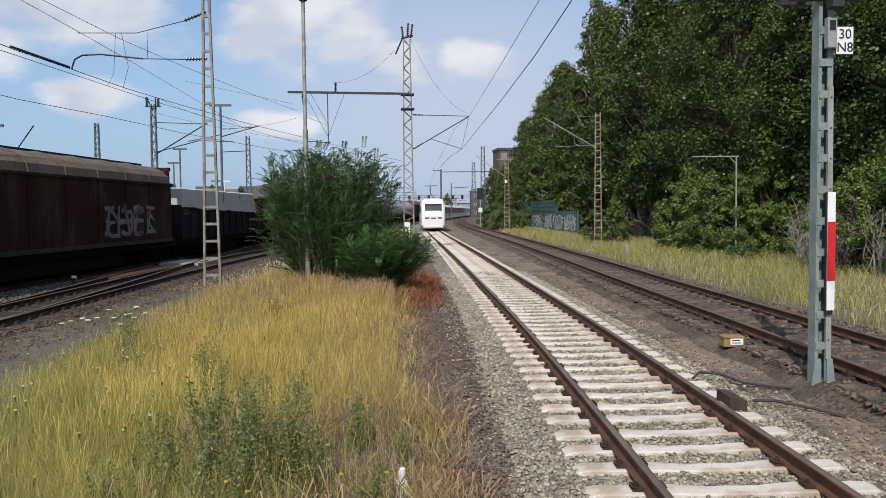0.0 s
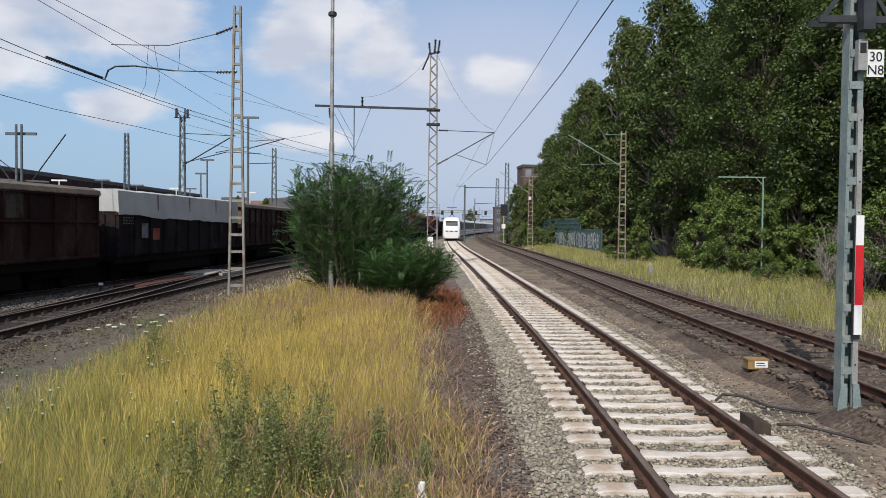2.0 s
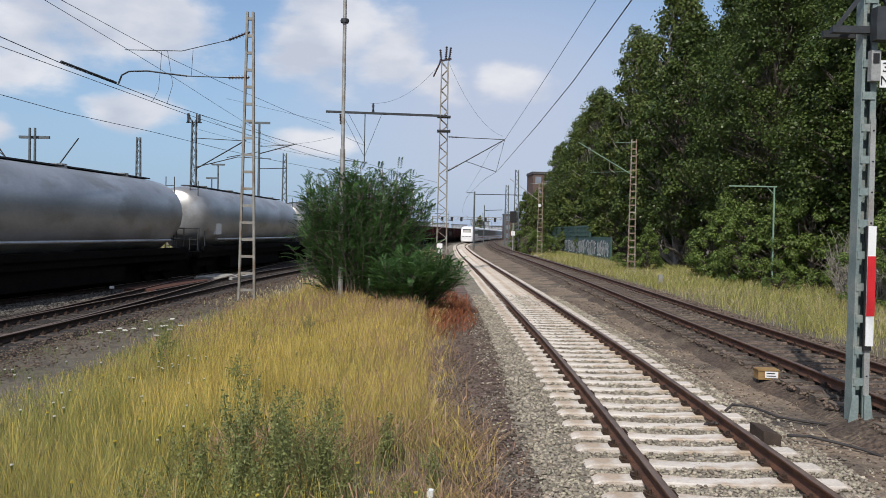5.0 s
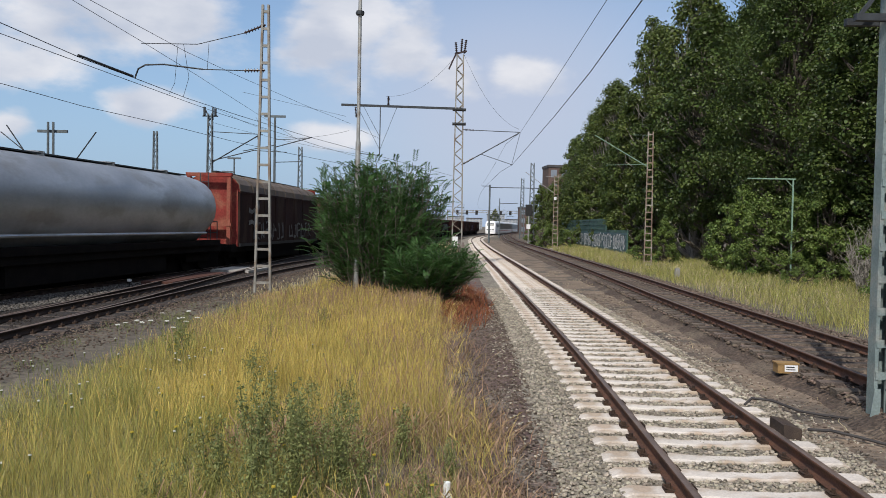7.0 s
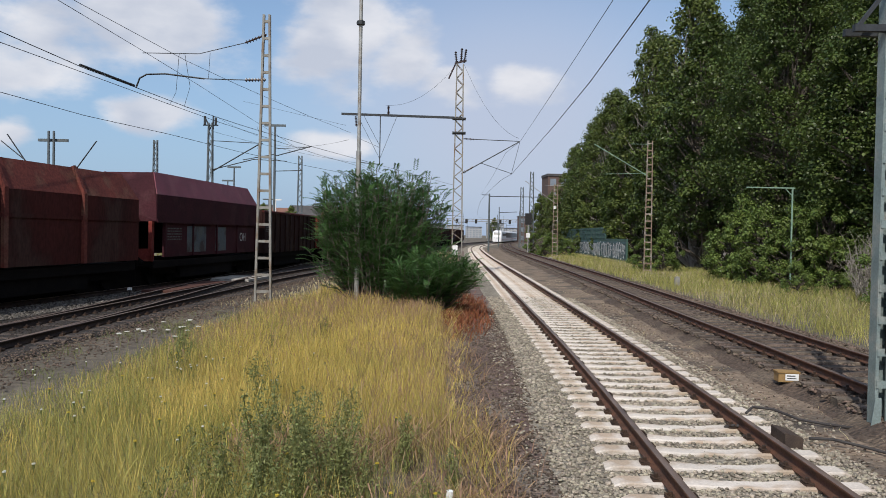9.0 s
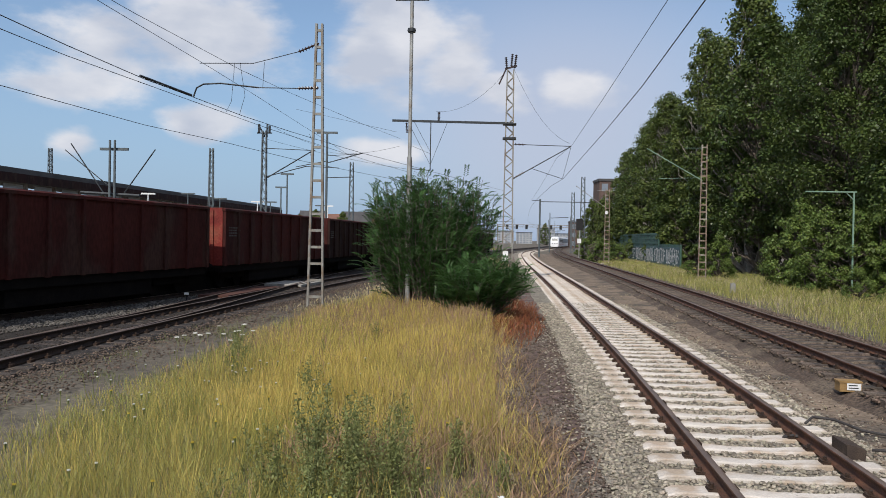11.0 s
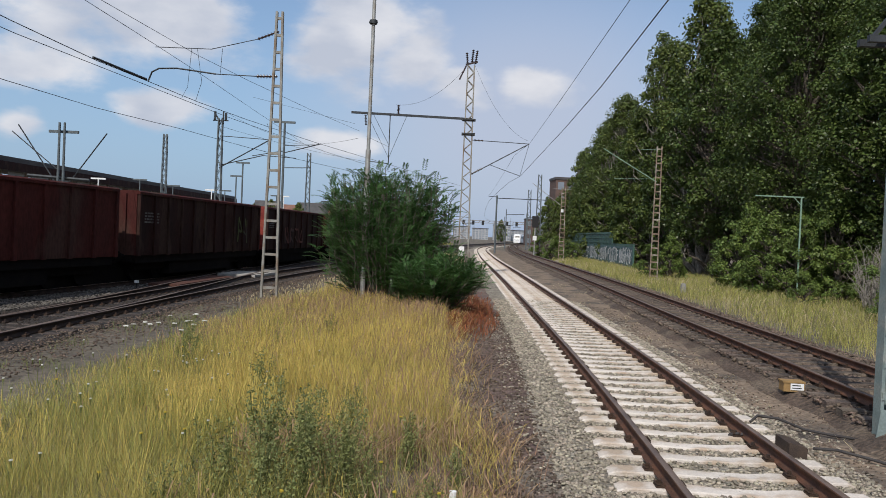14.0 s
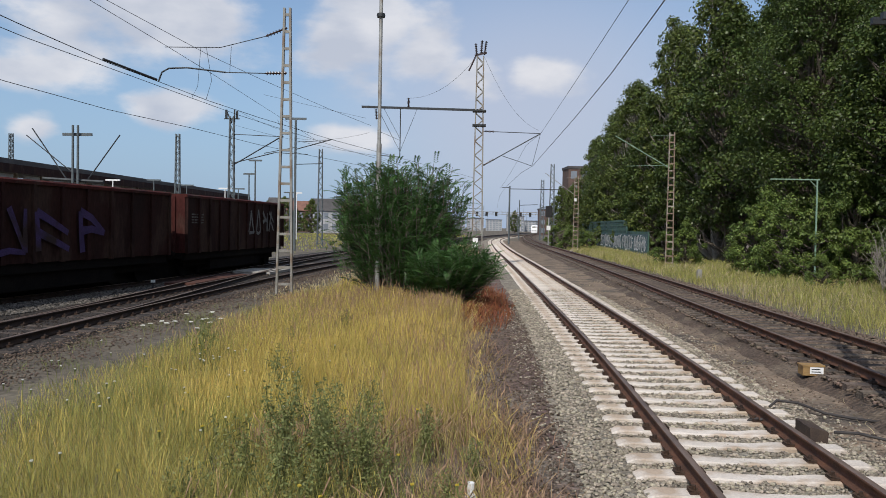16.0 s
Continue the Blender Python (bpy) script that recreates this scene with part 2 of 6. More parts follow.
M_CONCRETE = surf("weathered_concrete", (0.40, 0.38, 0.345), (0.30, 0.285, 0.26), 0.9, 0, 2.0, 0.2, 0.2)
M_BARK = surf("bark", (0.15, 0.125, 0.10), (0.09, 0.075, 0.06), 0.9, 0, 3.0, 0.5, 0.4, stretch=(1, 1, 0.3))
M_PALEBARK = surf("pale_bark", (0.34, 0.31, 0.27), (0.2, 0.18, 0.155), 0.9, 0, 3.0, 0.4, 0.3, stretch=(1, 1, 0.3))
M_LEAF = surf("woodland_leaf", (0.084, 0.118, 0.029), (0.057, 0.087, 0.023), 0.4, 0, 0.35, 0, 0.15, vary=0.40, transl=0.25, spec=0.28)
M_LEAF2 = surf("woodland_leaf_light", (0.118, 0.150, 0.038), (0.080, 0.110, 0.029), 0.4, 0, 0.35, 0, 0.15, vary=0.40, transl=0.25, spec=0.28)
M_SHRUBLEAF = surf("shrub_leaf", (0.150, 0.208, 0.05), (0.11, 0.16, 0.04), 0.45, 0, 0.5, 0, 0.15, vary=0.40, transl=0.25, spec=0.28)
M_BUSHLEAF = surf("locust_leaf", (0.078, 0.158, 0.045), (0.052, 0.112, 0.033), 0.45, 0, 0.7, 0, 0.15, vary=0.35, transl=0.3, spec=0.3)
M_GREENGRASS = surf("green_grass", (0.275, 0.288, 0.075), (0.365, 0.335, 0.105), 0.7, 0, 0.5, 0, 0.2, vary=0.5, transl=0.25)
M_DRYGRASS = surf("dry_grass", (0.63, 0.48, 0.138), (0.50, 0.395, 0.11), 0.7, 0, 0.5, 0, 0.2, vary=0.3, transl=0.25)
M_STRAW = surf("straw", (0.53, 0.44, 0.26), (0.43, 0.36, 0.21), 0.75, 0, 0.5, 0, 0.2, vary=0.3, transl=0.2)
M_BROWNWEED = surf("brown_withered_weed", (0.37, 0.245, 0.15), (0.265, 0.17, 0.11), 0.8, 0, 0.8, 0, 0.2, vary=0.35, transl=0.15)
M_RUSTWEED = surf("rust_red_weed", (0.30, 0.105, 0.045), (0.22, 0.085, 0.04), 0.8, 0, 0.8, 0, 0.2, vary=0.35, transl=0.15)
M_WEED = surf("grey_green_weed", (0.215, 0.235, 0.082), (0.145, 0.165, 0.056), 0.6, 0, 0.8, 0, 0.2, vary=0.35, transl=0.2)
M_FLOWER = surf("white_umbel", (0.78, 0.78, 0.72), (0.68, 0.68, 0.6), 0.8, 0, 5.0, 0, 0.1, transl=0.2)
M_YFLOWER = surf("yellow_flower", (0.62, 0.47, 0.06), (0.5, 0.38, 0.05), 0.8, 0, 5.0, 0, 0.1, transl=0.2)

# vehicles
M_BROWNWAGON = surf("brown_wagon_paint", (0.033, 0.0125, 0.0105), (0.020, 0.009, 0.008), 0.75, 0, 0.9, 0.05, 0.25, c=(0.046, 0.026, 0.02), cscale=1.2, stretch=(1, 1, 0.4), spec=0.12)
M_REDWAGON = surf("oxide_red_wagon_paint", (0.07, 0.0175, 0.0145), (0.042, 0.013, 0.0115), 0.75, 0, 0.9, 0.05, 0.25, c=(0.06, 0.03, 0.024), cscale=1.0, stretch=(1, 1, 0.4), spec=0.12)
# brighter than the side reds: on wagon ends it carries the sunlight
M_BRIGHTRED = surf("bright_red_wagon_paint", (0.23, 0.04, 0.032), (0.16, 0.032, 0.027), 0.7, 0, 0.9, 0.05, 0.2, c=(0.26, 0.09, 0.06), cscale=1.0, spec=0.12)
# lighter copy of the wagon red, with sunlight put into the colour
M_RUSTRED = surf("rusty_red_sunlit_tone", (0.16, 0.045, 0.035), (0.11, 0.033, 0.027), 0.7, 0, 0.9, 0.05, 0.25, c=(0.15, 0.07, 0.05), cscale=1.0, spec=0.12)
M_MAROON = surf("dark_maroon_wagon_paint", (0.052, 0.013, 0.018), (0.036, 0.010, 0.014), 0.7, 0, 0.9, 0.03, 0.2, c=(0.06, 0.02, 0.024), cscale=1.0, spec=0.1)
# lighter copy of the maroon: sunlight on the flaps is in the colour
M_MAROONTOP = surf("maroon_sunlit_tone", (0.165, 0.042, 0.058), (0.125, 0.033, 0.045), 0.6, 0, 0.9, 0.03, 0.15, c=(0.17, 0.055, 0.065), cscale=1.0, spec=0.25)
M_LETTER = surf("faded_white_lettering", (0.55, 0.54, 0.52), (0.42, 0.41, 0.40), 0.7, 0, 4.0, 0, 0.15)
M_BLUEWAGON = surf("sooty_wagon_paint", (0.016, 0.0125, 0.015), (0.010, 0.009, 0.0115), 0.8, 0, 0.9, 0.03, 0.3, c=(0.026, 0.02, 0.02), cscale=1.0, spec=0.08)
M_PANEL = surf("faded_wagon_panel", (0.075, 0.062, 0.055), (0.05, 0.04, 0.036), 0.8, 0, 1.5, 0.03, 0.3, c=(0.035, 0.022, 0.018), cscale=2.0, spec=0.1)
M_ROOF = surf("grimy_wagon_roof", (0.165, 0.125, 0.09), (0.115, 0.088, 0.066), 0.7, 0.1, 0.9, 0.05, 0.25, c=(0.12, 0.095, 0.08), cscale=1.0, stretch=(1, 1, 0.5))
M_SILVER = surf("dusty_aluminium", (0.50, 0.505, 0.515), (0.36, 0.365, 0.375), 0.42, 0.6, 0.8, 0.0, 0.06, c=(0.34, 0.33, 0.32), cscale=1.0, stretch=(1, 0.5, 1))
M_TARP = surf("grey_tarpaulin", (0.50, 0.50, 0.485), (0.41, 0.41, 0.40), 0.7, 0, 0.7, 0.02, 0.06)
M_WHITETARP = surf("white_tarpaulin", (0.66, 0.66, 0.65), (0.55, 0.55, 0.545), 0.7, 0, 0.7, 0.02, 0.05)
# near black: grime plus the shade beneath the wagons put into the colour
M_UNDER = surf("underframe_grime_and_shade", (0.012, 0.010, 0.009), (0.008, 0.007, 0.007), 0.95, 0.0, 2.0, 0.1, 0.3, spec=0.06)
M_ICEWHITE = surf("white_train_paint", (0.80, 0.80, 0.80), (0.75, 0.75, 0.76), 0.35, 0, 1.0, 0, 0.04)
M_ICEGLASS = surf("tinted_glass", (0.012, 0.014, 0.018), (0.016, 0.018, 0.022), 0.3, 0, 1.0, 0, 0.05, spec=0.25)
M_ICERED = surf("train_stripe_red", (0.42, 0.09, 0.075), (0.38, 0.08, 0.07), 0.4, 0, 1.0, 0, 0.04)
M_GRAF = surf("white_spray_paint", (0.20, 0.20, 0.20), (0.12, 0.122, 0.125), 0.7, 0, 2.0, 0, 0.3, c=(0.07, 0.055, 0.05), cscale=1.6)
M_GRAFB = surf("blue_spray_paint", (0.085, 0.11, 0.125), (0.11, 0.12, 0.115), 0.7, 0, 2.0, 0, 0.3, c=(0.05, 0.035, 0.032), cscale=1.3)
M_GRAFP = surf("violet_spray_paint", (0.052, 0.028, 0.105), (0.036, 0.02, 0.072), 0.7, 0, 2.0, 0, 0.3, c=(0.028, 0.014, 0.014), cscale=1.1)
M_GRAFG = surf("green_spray_paint", (0.075, 0.10, 0.022), (0.045, 0.06, 0.016), 0.7, 0, 2.0, 0, 0.3, c=(0.028, 0.014, 0.012), cscale=1.1)
M_GRAFR = surf("red_spray_paint", (0.12, 0.026, 0.022), (0.075, 0.02, 0.017), 0.7, 0, 2.0, 0, 0.3, c=(0.03, 0.014, 0.012), cscale=1.1)
M_FENCE = surf("green_fence_board", (0.055, 0.115, 0.085), (0.045, 0.09, 0.075), 0.6, 0, 1.5, 0.05, 0.2)
M_FENCEBLUE = surf("bluegreen_fence_board", (0.075, 0.135, 0.14), (0.055, 0.105, 0.115), 0.6, 0, 1.5, 0.05, 0.2)
M_BRICK = surf("far_brick", (0.13, 0.085, 0.07), (0.10, 0.068, 0.058), 0.9, 0, 0.8, 0, 0.2)
# distance haze is put into this pale wall colour
M_PLASTER = surf("far_plaster_haze_tint", (0.40, 0.41, 0.42), (0.32, 0.33, 0.345), 0.9, 0, 0.5, 0, 0.1)
M_TILE = surf("roof_tile", (0.22, 0.11, 0.08), (0.16, 0.085, 0.065), 0.85, 0, 0.8, 0, 0.2)
# grey-blue panes: dark glass lightened in colour to stand in for haze
M_FARPANE = surf("far_window_haze_tint", (0.21, 0.24, 0.28), (0.17, 0.195, 0.23), 0.4, 0, 0.5, 0, 0.1)
M_CANOPY = surf("canopy_roof", (0.085, 0.08, 0.08), (0.06, 0.057, 0.058), 0.8, 0, 0.5, 0, 0.2)


# ---- building helpers ----
class Shape:
    """Collects faces for one mesh."""

    def __init__(self):
        self.v, self.f = [], []

    def add(self, verts, faces):
        k = len(self.v)
        self.v += [tuple(p) for p in verts]
        self.f += [tuple(i + k for i in q) for q in faces]
        return self

    def box(self, x0, x1, y0, y1, z0, z1, m=None):
        p = [Vector((x, y, z)) for z in (z0, z1) for x, y in ((x0, y0), (x1, y0), (x1, y1), (x0, y1))]
        if m:
            p = [m @ q for q in p]
        return self.add(p, [(3, 2, 1, 0), (4, 5, 6, 7), (0, 1, 5, 4), (1, 2, 6, 5), (2, 3, 7, 6), (3, 0, 4, 7)])

    def beam(self, a, b, w, h=None, up=(0, 0, 1)):
        """A square bar from a to b."""
        a, b = Vector(a), Vector(b)
        d = (b - a).normalized()
        u = Vector(up)
        if abs(d.dot(u)) > 0.95:
            u = Vector((0, 1, 0))
        s = d.cross(u).normalized() * (w / 2)
        t = s.cross(d).normalized() * ((h or w) / 2)
        p = [e + i * s + j * t for e in (a, b) for i, j in ((-1, -1), (1, -1), (1, 1), (-1, 1))]
        return self.add(p, [(0, 1, 2, 3), (7, 6, 5, 4), (0, 4, 5, 1), (1, 5, 6, 2), (2, 6, 7, 3), (3, 7, 4, 0)])

    def tube(self, pts, r, n=6, r2=None):
        """A round bar along points, closed at both ends."""
        pts = [Vector(p) for p in pts]
        k, m = len(self.v), len(pts)
        for i, p in enumerate(pts):
            d = (pts[min(i + 1, m - 1)] - pts[max(i - 1, 0)]).normalized()
            u = Vector((0, 0, 1)) if abs(d.z) < 0.9 else Vector((0, 1, 0))
            s = d.cross(u).normalized()
            t = s.cross(d)
            q = r if r2 is None else r + (r2 - r) * i / max(1, m - 1)
            self.v += [tuple(p + q * (math.cos(2 * math.pi * j / n) * s + math.sin(2 * math.pi * j / n) * t)) for j in range(n)]
        for i in range(m - 1):
            for j in range(n):
                a, b = k + i * n + j, k + i * n + (j + 1) % n
                self.f.append((a, b, b + n, a + n))
        self.f.append(tuple(k + j for j in reversed(range(n))))
        self.f.append(tuple(k + (m - 1) * n + j for j in range(n)))
        return self

    def prism(self, prof, y0, y1, axis="y"):
        """A closed outline of (x, z), drawn out along y (or, as (y, z), along x)."""
        n = len(prof)
        p = [((a, y, b) if axis == "y" else (y, a, b)) for y in (y0, y1) for a, b in prof]
        fs = [(i, (i + 1) % n, (i + 1) % n + n, i + n) for i in range(n)]
        return self.add(p, fs + [tuple(range(n))[::-1], tuple(range(n, 2 * n))])

    def mesh(self, name, smooth=False):
        me = bpy.data.meshes.new(name)
        me.from_pydata(self.v, [], self.f)
        bm = bmesh.new()
        bm.from_mesh(me)
        bmesh.ops.recalc_face_normals(bm, faces=bm.faces)
        bm.to_mesh(me)
        bm.free()
        if smooth:
            me.shade_smooth()
        return me


def put(name, shape, material, parent=None, label="", smooth=False, m=None):
    """Links a Shape (or a ready mesh) as one mesh object, under a thing or a part if one is given."""
    me = shape.mesh(name, smooth) if isinstance(shape, Shape) else shape
    if material and not me.materials:
        me.materials.append(material)
    ob = new(name, me)
    if parent:
        ob.parent = parent
    if m:
        ob.matrix_basis = m
    if label:
        ob["label"] = label
    return ob


def thing(name, label, category, group="", kind="", m=None):
    ob = new(name)
    ob.empty_display_size = 0.2
    if m:
        ob.matrix_basis = m
    return tagged(ob, label, category, group, kind)


def cloud_mesh(name, v, q, material):
    """A mesh from arrays of corners and quads (or triangles)."""
    me = bpy.data.meshes.new(name)
    n, k = len(q), q.shape[1]
    me.vertices.add(len(v)); me.loops.add(n * k); me.polygons.add(n)
    me.vertices.foreach_set("co", np.asarray(v, np.float32).ravel())
    me.loops.foreach_set("vertex_index", np.asarray(q, np.int32).ravel())
    me.polygons.foreach_set("loop_start", np.arange(0, n * k, k, dtype=np.int32))
    me.update(calc_edges=True)
    me.materials.append(material)
    return me


class Line:
    """A smooth line over the ground: x by y, with lengths along it from y = 0."""

    def __init__(self, knots):
        ky, kx = np.array([k[1] for k in knots], float), np.array([k[0] for k in knots], float)
        self.y = np.arange(ky[0], ky[-1], 0.25)
        d = np.gradient(kx, ky)
        i = np.clip(np.searchsorted(ky, self.y, "right") - 1, 0, len(ky) - 2)
        h = ky[i + 1] - ky[i]
        u = (self.y - ky[i]) / h
        self.x = ((2 * u**3 - 3 * u**2 + 1) * kx[i] + (u**3 - 2 * u**2 + u) * h * d[i] + (3 * u**2 - 2 * u**3) * kx[i + 1] + (u**3 - u**2) * h * d[i + 1])
        s = np.concatenate([[0], np.cumsum(np.hypot(np.diff(self.x), np.diff(self.y)))])
        self.s = s - np.interp(0, self.y, s)

    def at(self, s):
        return float(np.interp(s, self.s, self.x)), float(np.interp(s, self.s, self.y))

    def across(self, y):
        return float(np.interp(y, self.y, self.x))

    def turn(self, s, d=1.0):
        (xa, ya), (xb, yb) = self.at(s - d), self.at(s + d)
        return math.degrees(math.atan2(-(xb - xa), yb - ya))

    def place(self, s, z=0.0, half=0.0):
        """The pose of a thing at s, its y axis along the line; half: half the distance of its bogies."""
        if not half:
            return pose(*self.at(s), z, 0, 0, self.turn(s))
        (xa, ya), (xb, yb) = self.at(s - half), self.at(s + half)
        return pose((xa + xb) / 2, (ya + yb) / 2, z, 0, 0, math.degrees(math.atan2(-(xb - xa), yb - ya)))


MAIN = Line([(0.9, -40), (2.05, -15), (2.9, 5), (3.22, 14), (3.41, 25), (3.6, 42), (4.05, 95), (6.4, 165), (13.4, 230), (21.7, 290), (30.9, 360), (49, 470), (75, 600), (120, 780)])
SECOND = Line([(5.2, -40), (6.1, -10), (6.95, 10), (7.2, 16), (7.45, 23.4), (7.85, 33), (8.15, 42), (8.5, 54), (9.05, 78), (10.4, 125), (12.6, 165), (17.2, 225), (25.5, 290), (36, 360), (56, 470), (85, 600)])
NEARLEFT = Line([(-10.2, -40), (-9.8, 0), (-9.6, 17), (-9.35, 27), (-8.95, 37), (-8.3, 46), (-6.2, 70), (-2.6, 105), (0.4, 140), (3.2, 170)])
FREIGHT = Line([(-40, -75), (-28.5, -40), (-23, -20), (-19.4, -5), (-16.6, 8), (-14.3, 21.6), (-13, 32.5), (-11.95, 46), (-11.1, 60), (-9.7, 80), (-6.9, 110), (-2.4, 150), (2.2, 190), (7.2, 230), (15.2, 290), (24.2, 360), (42.7, 470), (70.5, 600)])
RAIL_Z, SECOND_Z = 0.17, 0.35


# ---- ground and tracks ----
def strip(name, line, left, right, y0, y1, z, material, step=1.0, drop=0.0, wob=0.12, label=""):
    """A ground layer beside or under a line; its edges wander and fall by drop."""
    ys = np.arange(y0, y1 + step, step)
    v, q = [], []
    for y in ys:
        x = line.across(y)
        w = [wob * noise.noise((y * 0.55, k * 7.3, z * 31)) * 2 for k in (0, 1)]
        a, b = x + left + w[0], x + right + w[1]
        v += [(a - 0.5 * (drop > 0), y, z - drop), (a, y, z), (a * 0.5 + b * 0.5, y, z + 0.003), (b, y, z), (b + 0.5 * (drop > 0), y, z - drop)]
    n = len(ys)
    q = [(5 * i + k, 5 * i + k + 1, 5 * i + k + 6, 5 * i + k + 5) for i in range(n - 1) for k in range(4)]
    me = cloud_mesh(name, np.array(v), np.array(q), material)
    return tagged(new(name, me), label, "ground", kind="structure")


def build_ground():
    xs = np.concatenate([np.linspace(-2500, -120, 9), np.linspace(-100, -12, 30), np.linspace(-11, 24, 106), np.linspace(30, 120, 20), np.linspace(200, 2500, 8)])
    ys = np.concatenate([np.linspace(-400, -40, 6), np.linspace(-30, 2, 17), np.linspace(2.4, 40, 95), np.linspace(42, 150, 55), np.linspace(170, 700, 20), np.linspace(900, 4500, 8)])
    v = []
    for y in ys:
        for x in xs:
            near = max(0.0, 1 - max(0, abs(y - 15) - 15) / 30) * (1 if -7 < x < 1 else 0.3)
            v.append((x, y, -0.075 + near * (0.05 * noise.noise((x * 0.6, y * 0.6, 0)) + 0.02 * noise.noise((x * 2.3, y * 2.3, 4)))))
    n = len(xs)
    q = [(j * n + i, j * n + i + 1, (j + 1) * n + i + 1, (j + 1) * n + i) for j in range(len(ys) - 1) for i in range(n - 1)]
    tagged(new("ground", cloud_mesh("ground", np.array(v), np.array(q), M_SOIL)), "brown stony soil of the railway land", "ground", kind="structure")
    strip("cinder_path", MAIN, -3.1, -1.8, -30, 120, -0.034, M_CINDER, 0.5, 0.05, 0.2, "dark purplish cinder path along the ballast")
    strip("ballast_bed_main", MAIN, -1.9, 1.55, -30, 330, -0.03, M_BALLAST, 1.0, 0.04, 0.12, "pale grey crushed stone ballast under the track")
    strip("sandy_strip", MAIN, 1.5, 3.9, -30, 150, -0.024, M_SAND, 0.5, 0.02, 0.2, "trodden sandy strip between two tracks")
    strip("ballast_bed_second", SECOND, -1.25, 1.8, -30, 330, SECOND_Z - 0.215, M_BROWNBALLAST, 1.0, 0.22, 0.15, "brown oily ballast under the second track")
    strip("ballast_bed_siding", NEARLEFT, -2.0, 1.0, -35, 165, 0.0, M_DARKBALLAST, 1.0, 0.05, 0.2, "brown ballast under the siding track")
    # bed coloured very dark to deepen the shadow under the freight train
    strip("ballast_bed_freight", FREIGHT, -2.6, 2.2, -70, 420, -0.005, M_DARKBALLAST, 1.0, 0.04, 0.2, "dark ballast under the freight track, train shade in its colour")


RAIL_PROFILE = [(-0.07, -0.155), (0.07, -0.155), (0.07, -0.14), (0.012, -0.12), (0.012, -0.045), (0.036, -0.035), (0.036, -0.006), (0.028, 0.0), (-0.028, 0.0), (-0.036, -0.006), (-0.036, -0.035), (-0.012, -0.045), (-0.012, -0.12), (-0.07, -0.14)]


def build_rail(line, side, z, y0, y1, parent):
    ys = np.concatenate([np.arange(y0, min(60, y1), 0.5), np.arange(max(y0, 60), y1, 3.0)])
    v, q, head = [], [], []
    n = len(RAIL_PROFILE)
    for i, y in enumerate(ys):
        s = float(np.interp(y, line.y, line.s))
        m = line.place(s, z)
        v += [m @ Vector((side + a, 0, b)) for a, b in RAIL_PROFILE]
        if i:
            q += [((i - 1) * n + j, (i - 1) * n + (j + 1) % n, i * n + (j + 1) % n, i * n + j) for j in range(n)]
    me = cloud_mesh("rail", np.array([tuple(p) for p in v]), np.array(q), M_RAIL if line in (MAIN, SECOND) else M_DARKRAIL)
    me.materials.append(M_RAILTOP)
    me.polygons.foreach_set("material_index", [1 if j in (6, 7, 8) else 0 for _ in range(len(ys) - 1) for j in range(n)])
    bm = bmesh.new(); bm.from_mesh(me); bmesh.ops.recalc_face_normals(bm, faces=bm.faces); bm.to_mesh(me); bm.free()
    return put("rail", me, None, parent)


def sleeper_shape(concrete):
    s = Shape()
    if concrete:
        # thick under the rails, sunk and narrower in the middle
        prof = [(-1.3, 0.0, 0.14), (-1.22, 0.035, 0.15), (-0.5, 0.033, 0.15), (-0.25, 0.018, 0.13), (0.25, 0.018, 0.13), (0.5, 0.033, 0.15), (1.22, 0.035, 0.15), (1.3, 0.0, 0.14)]
    else:
        prof = [(-1.3, 0.02, 0.13), (1.3, 0.02, 0.13)]
    n = len(prof)
    v = []
    for x, top, w in prof:
        v += [(x, -w, -0.15), (x, -w + 0.015, top - 0.012), (x, -w + 0.035, top), (x, w - 0.035, top), (x, w - 0.015, top - 0.012), (x, w, -0.15)]
    f = [(6 * i + k, 6 * i + k + 1, 6 * i + k + 7, 6 * i + k + 6) for i in range(n - 1) for k in range(5)]
    f += [tuple(range(6)), tuple(range(6 * n - 1, 6 * n - 7, -1))]
    return s.add(v, f)


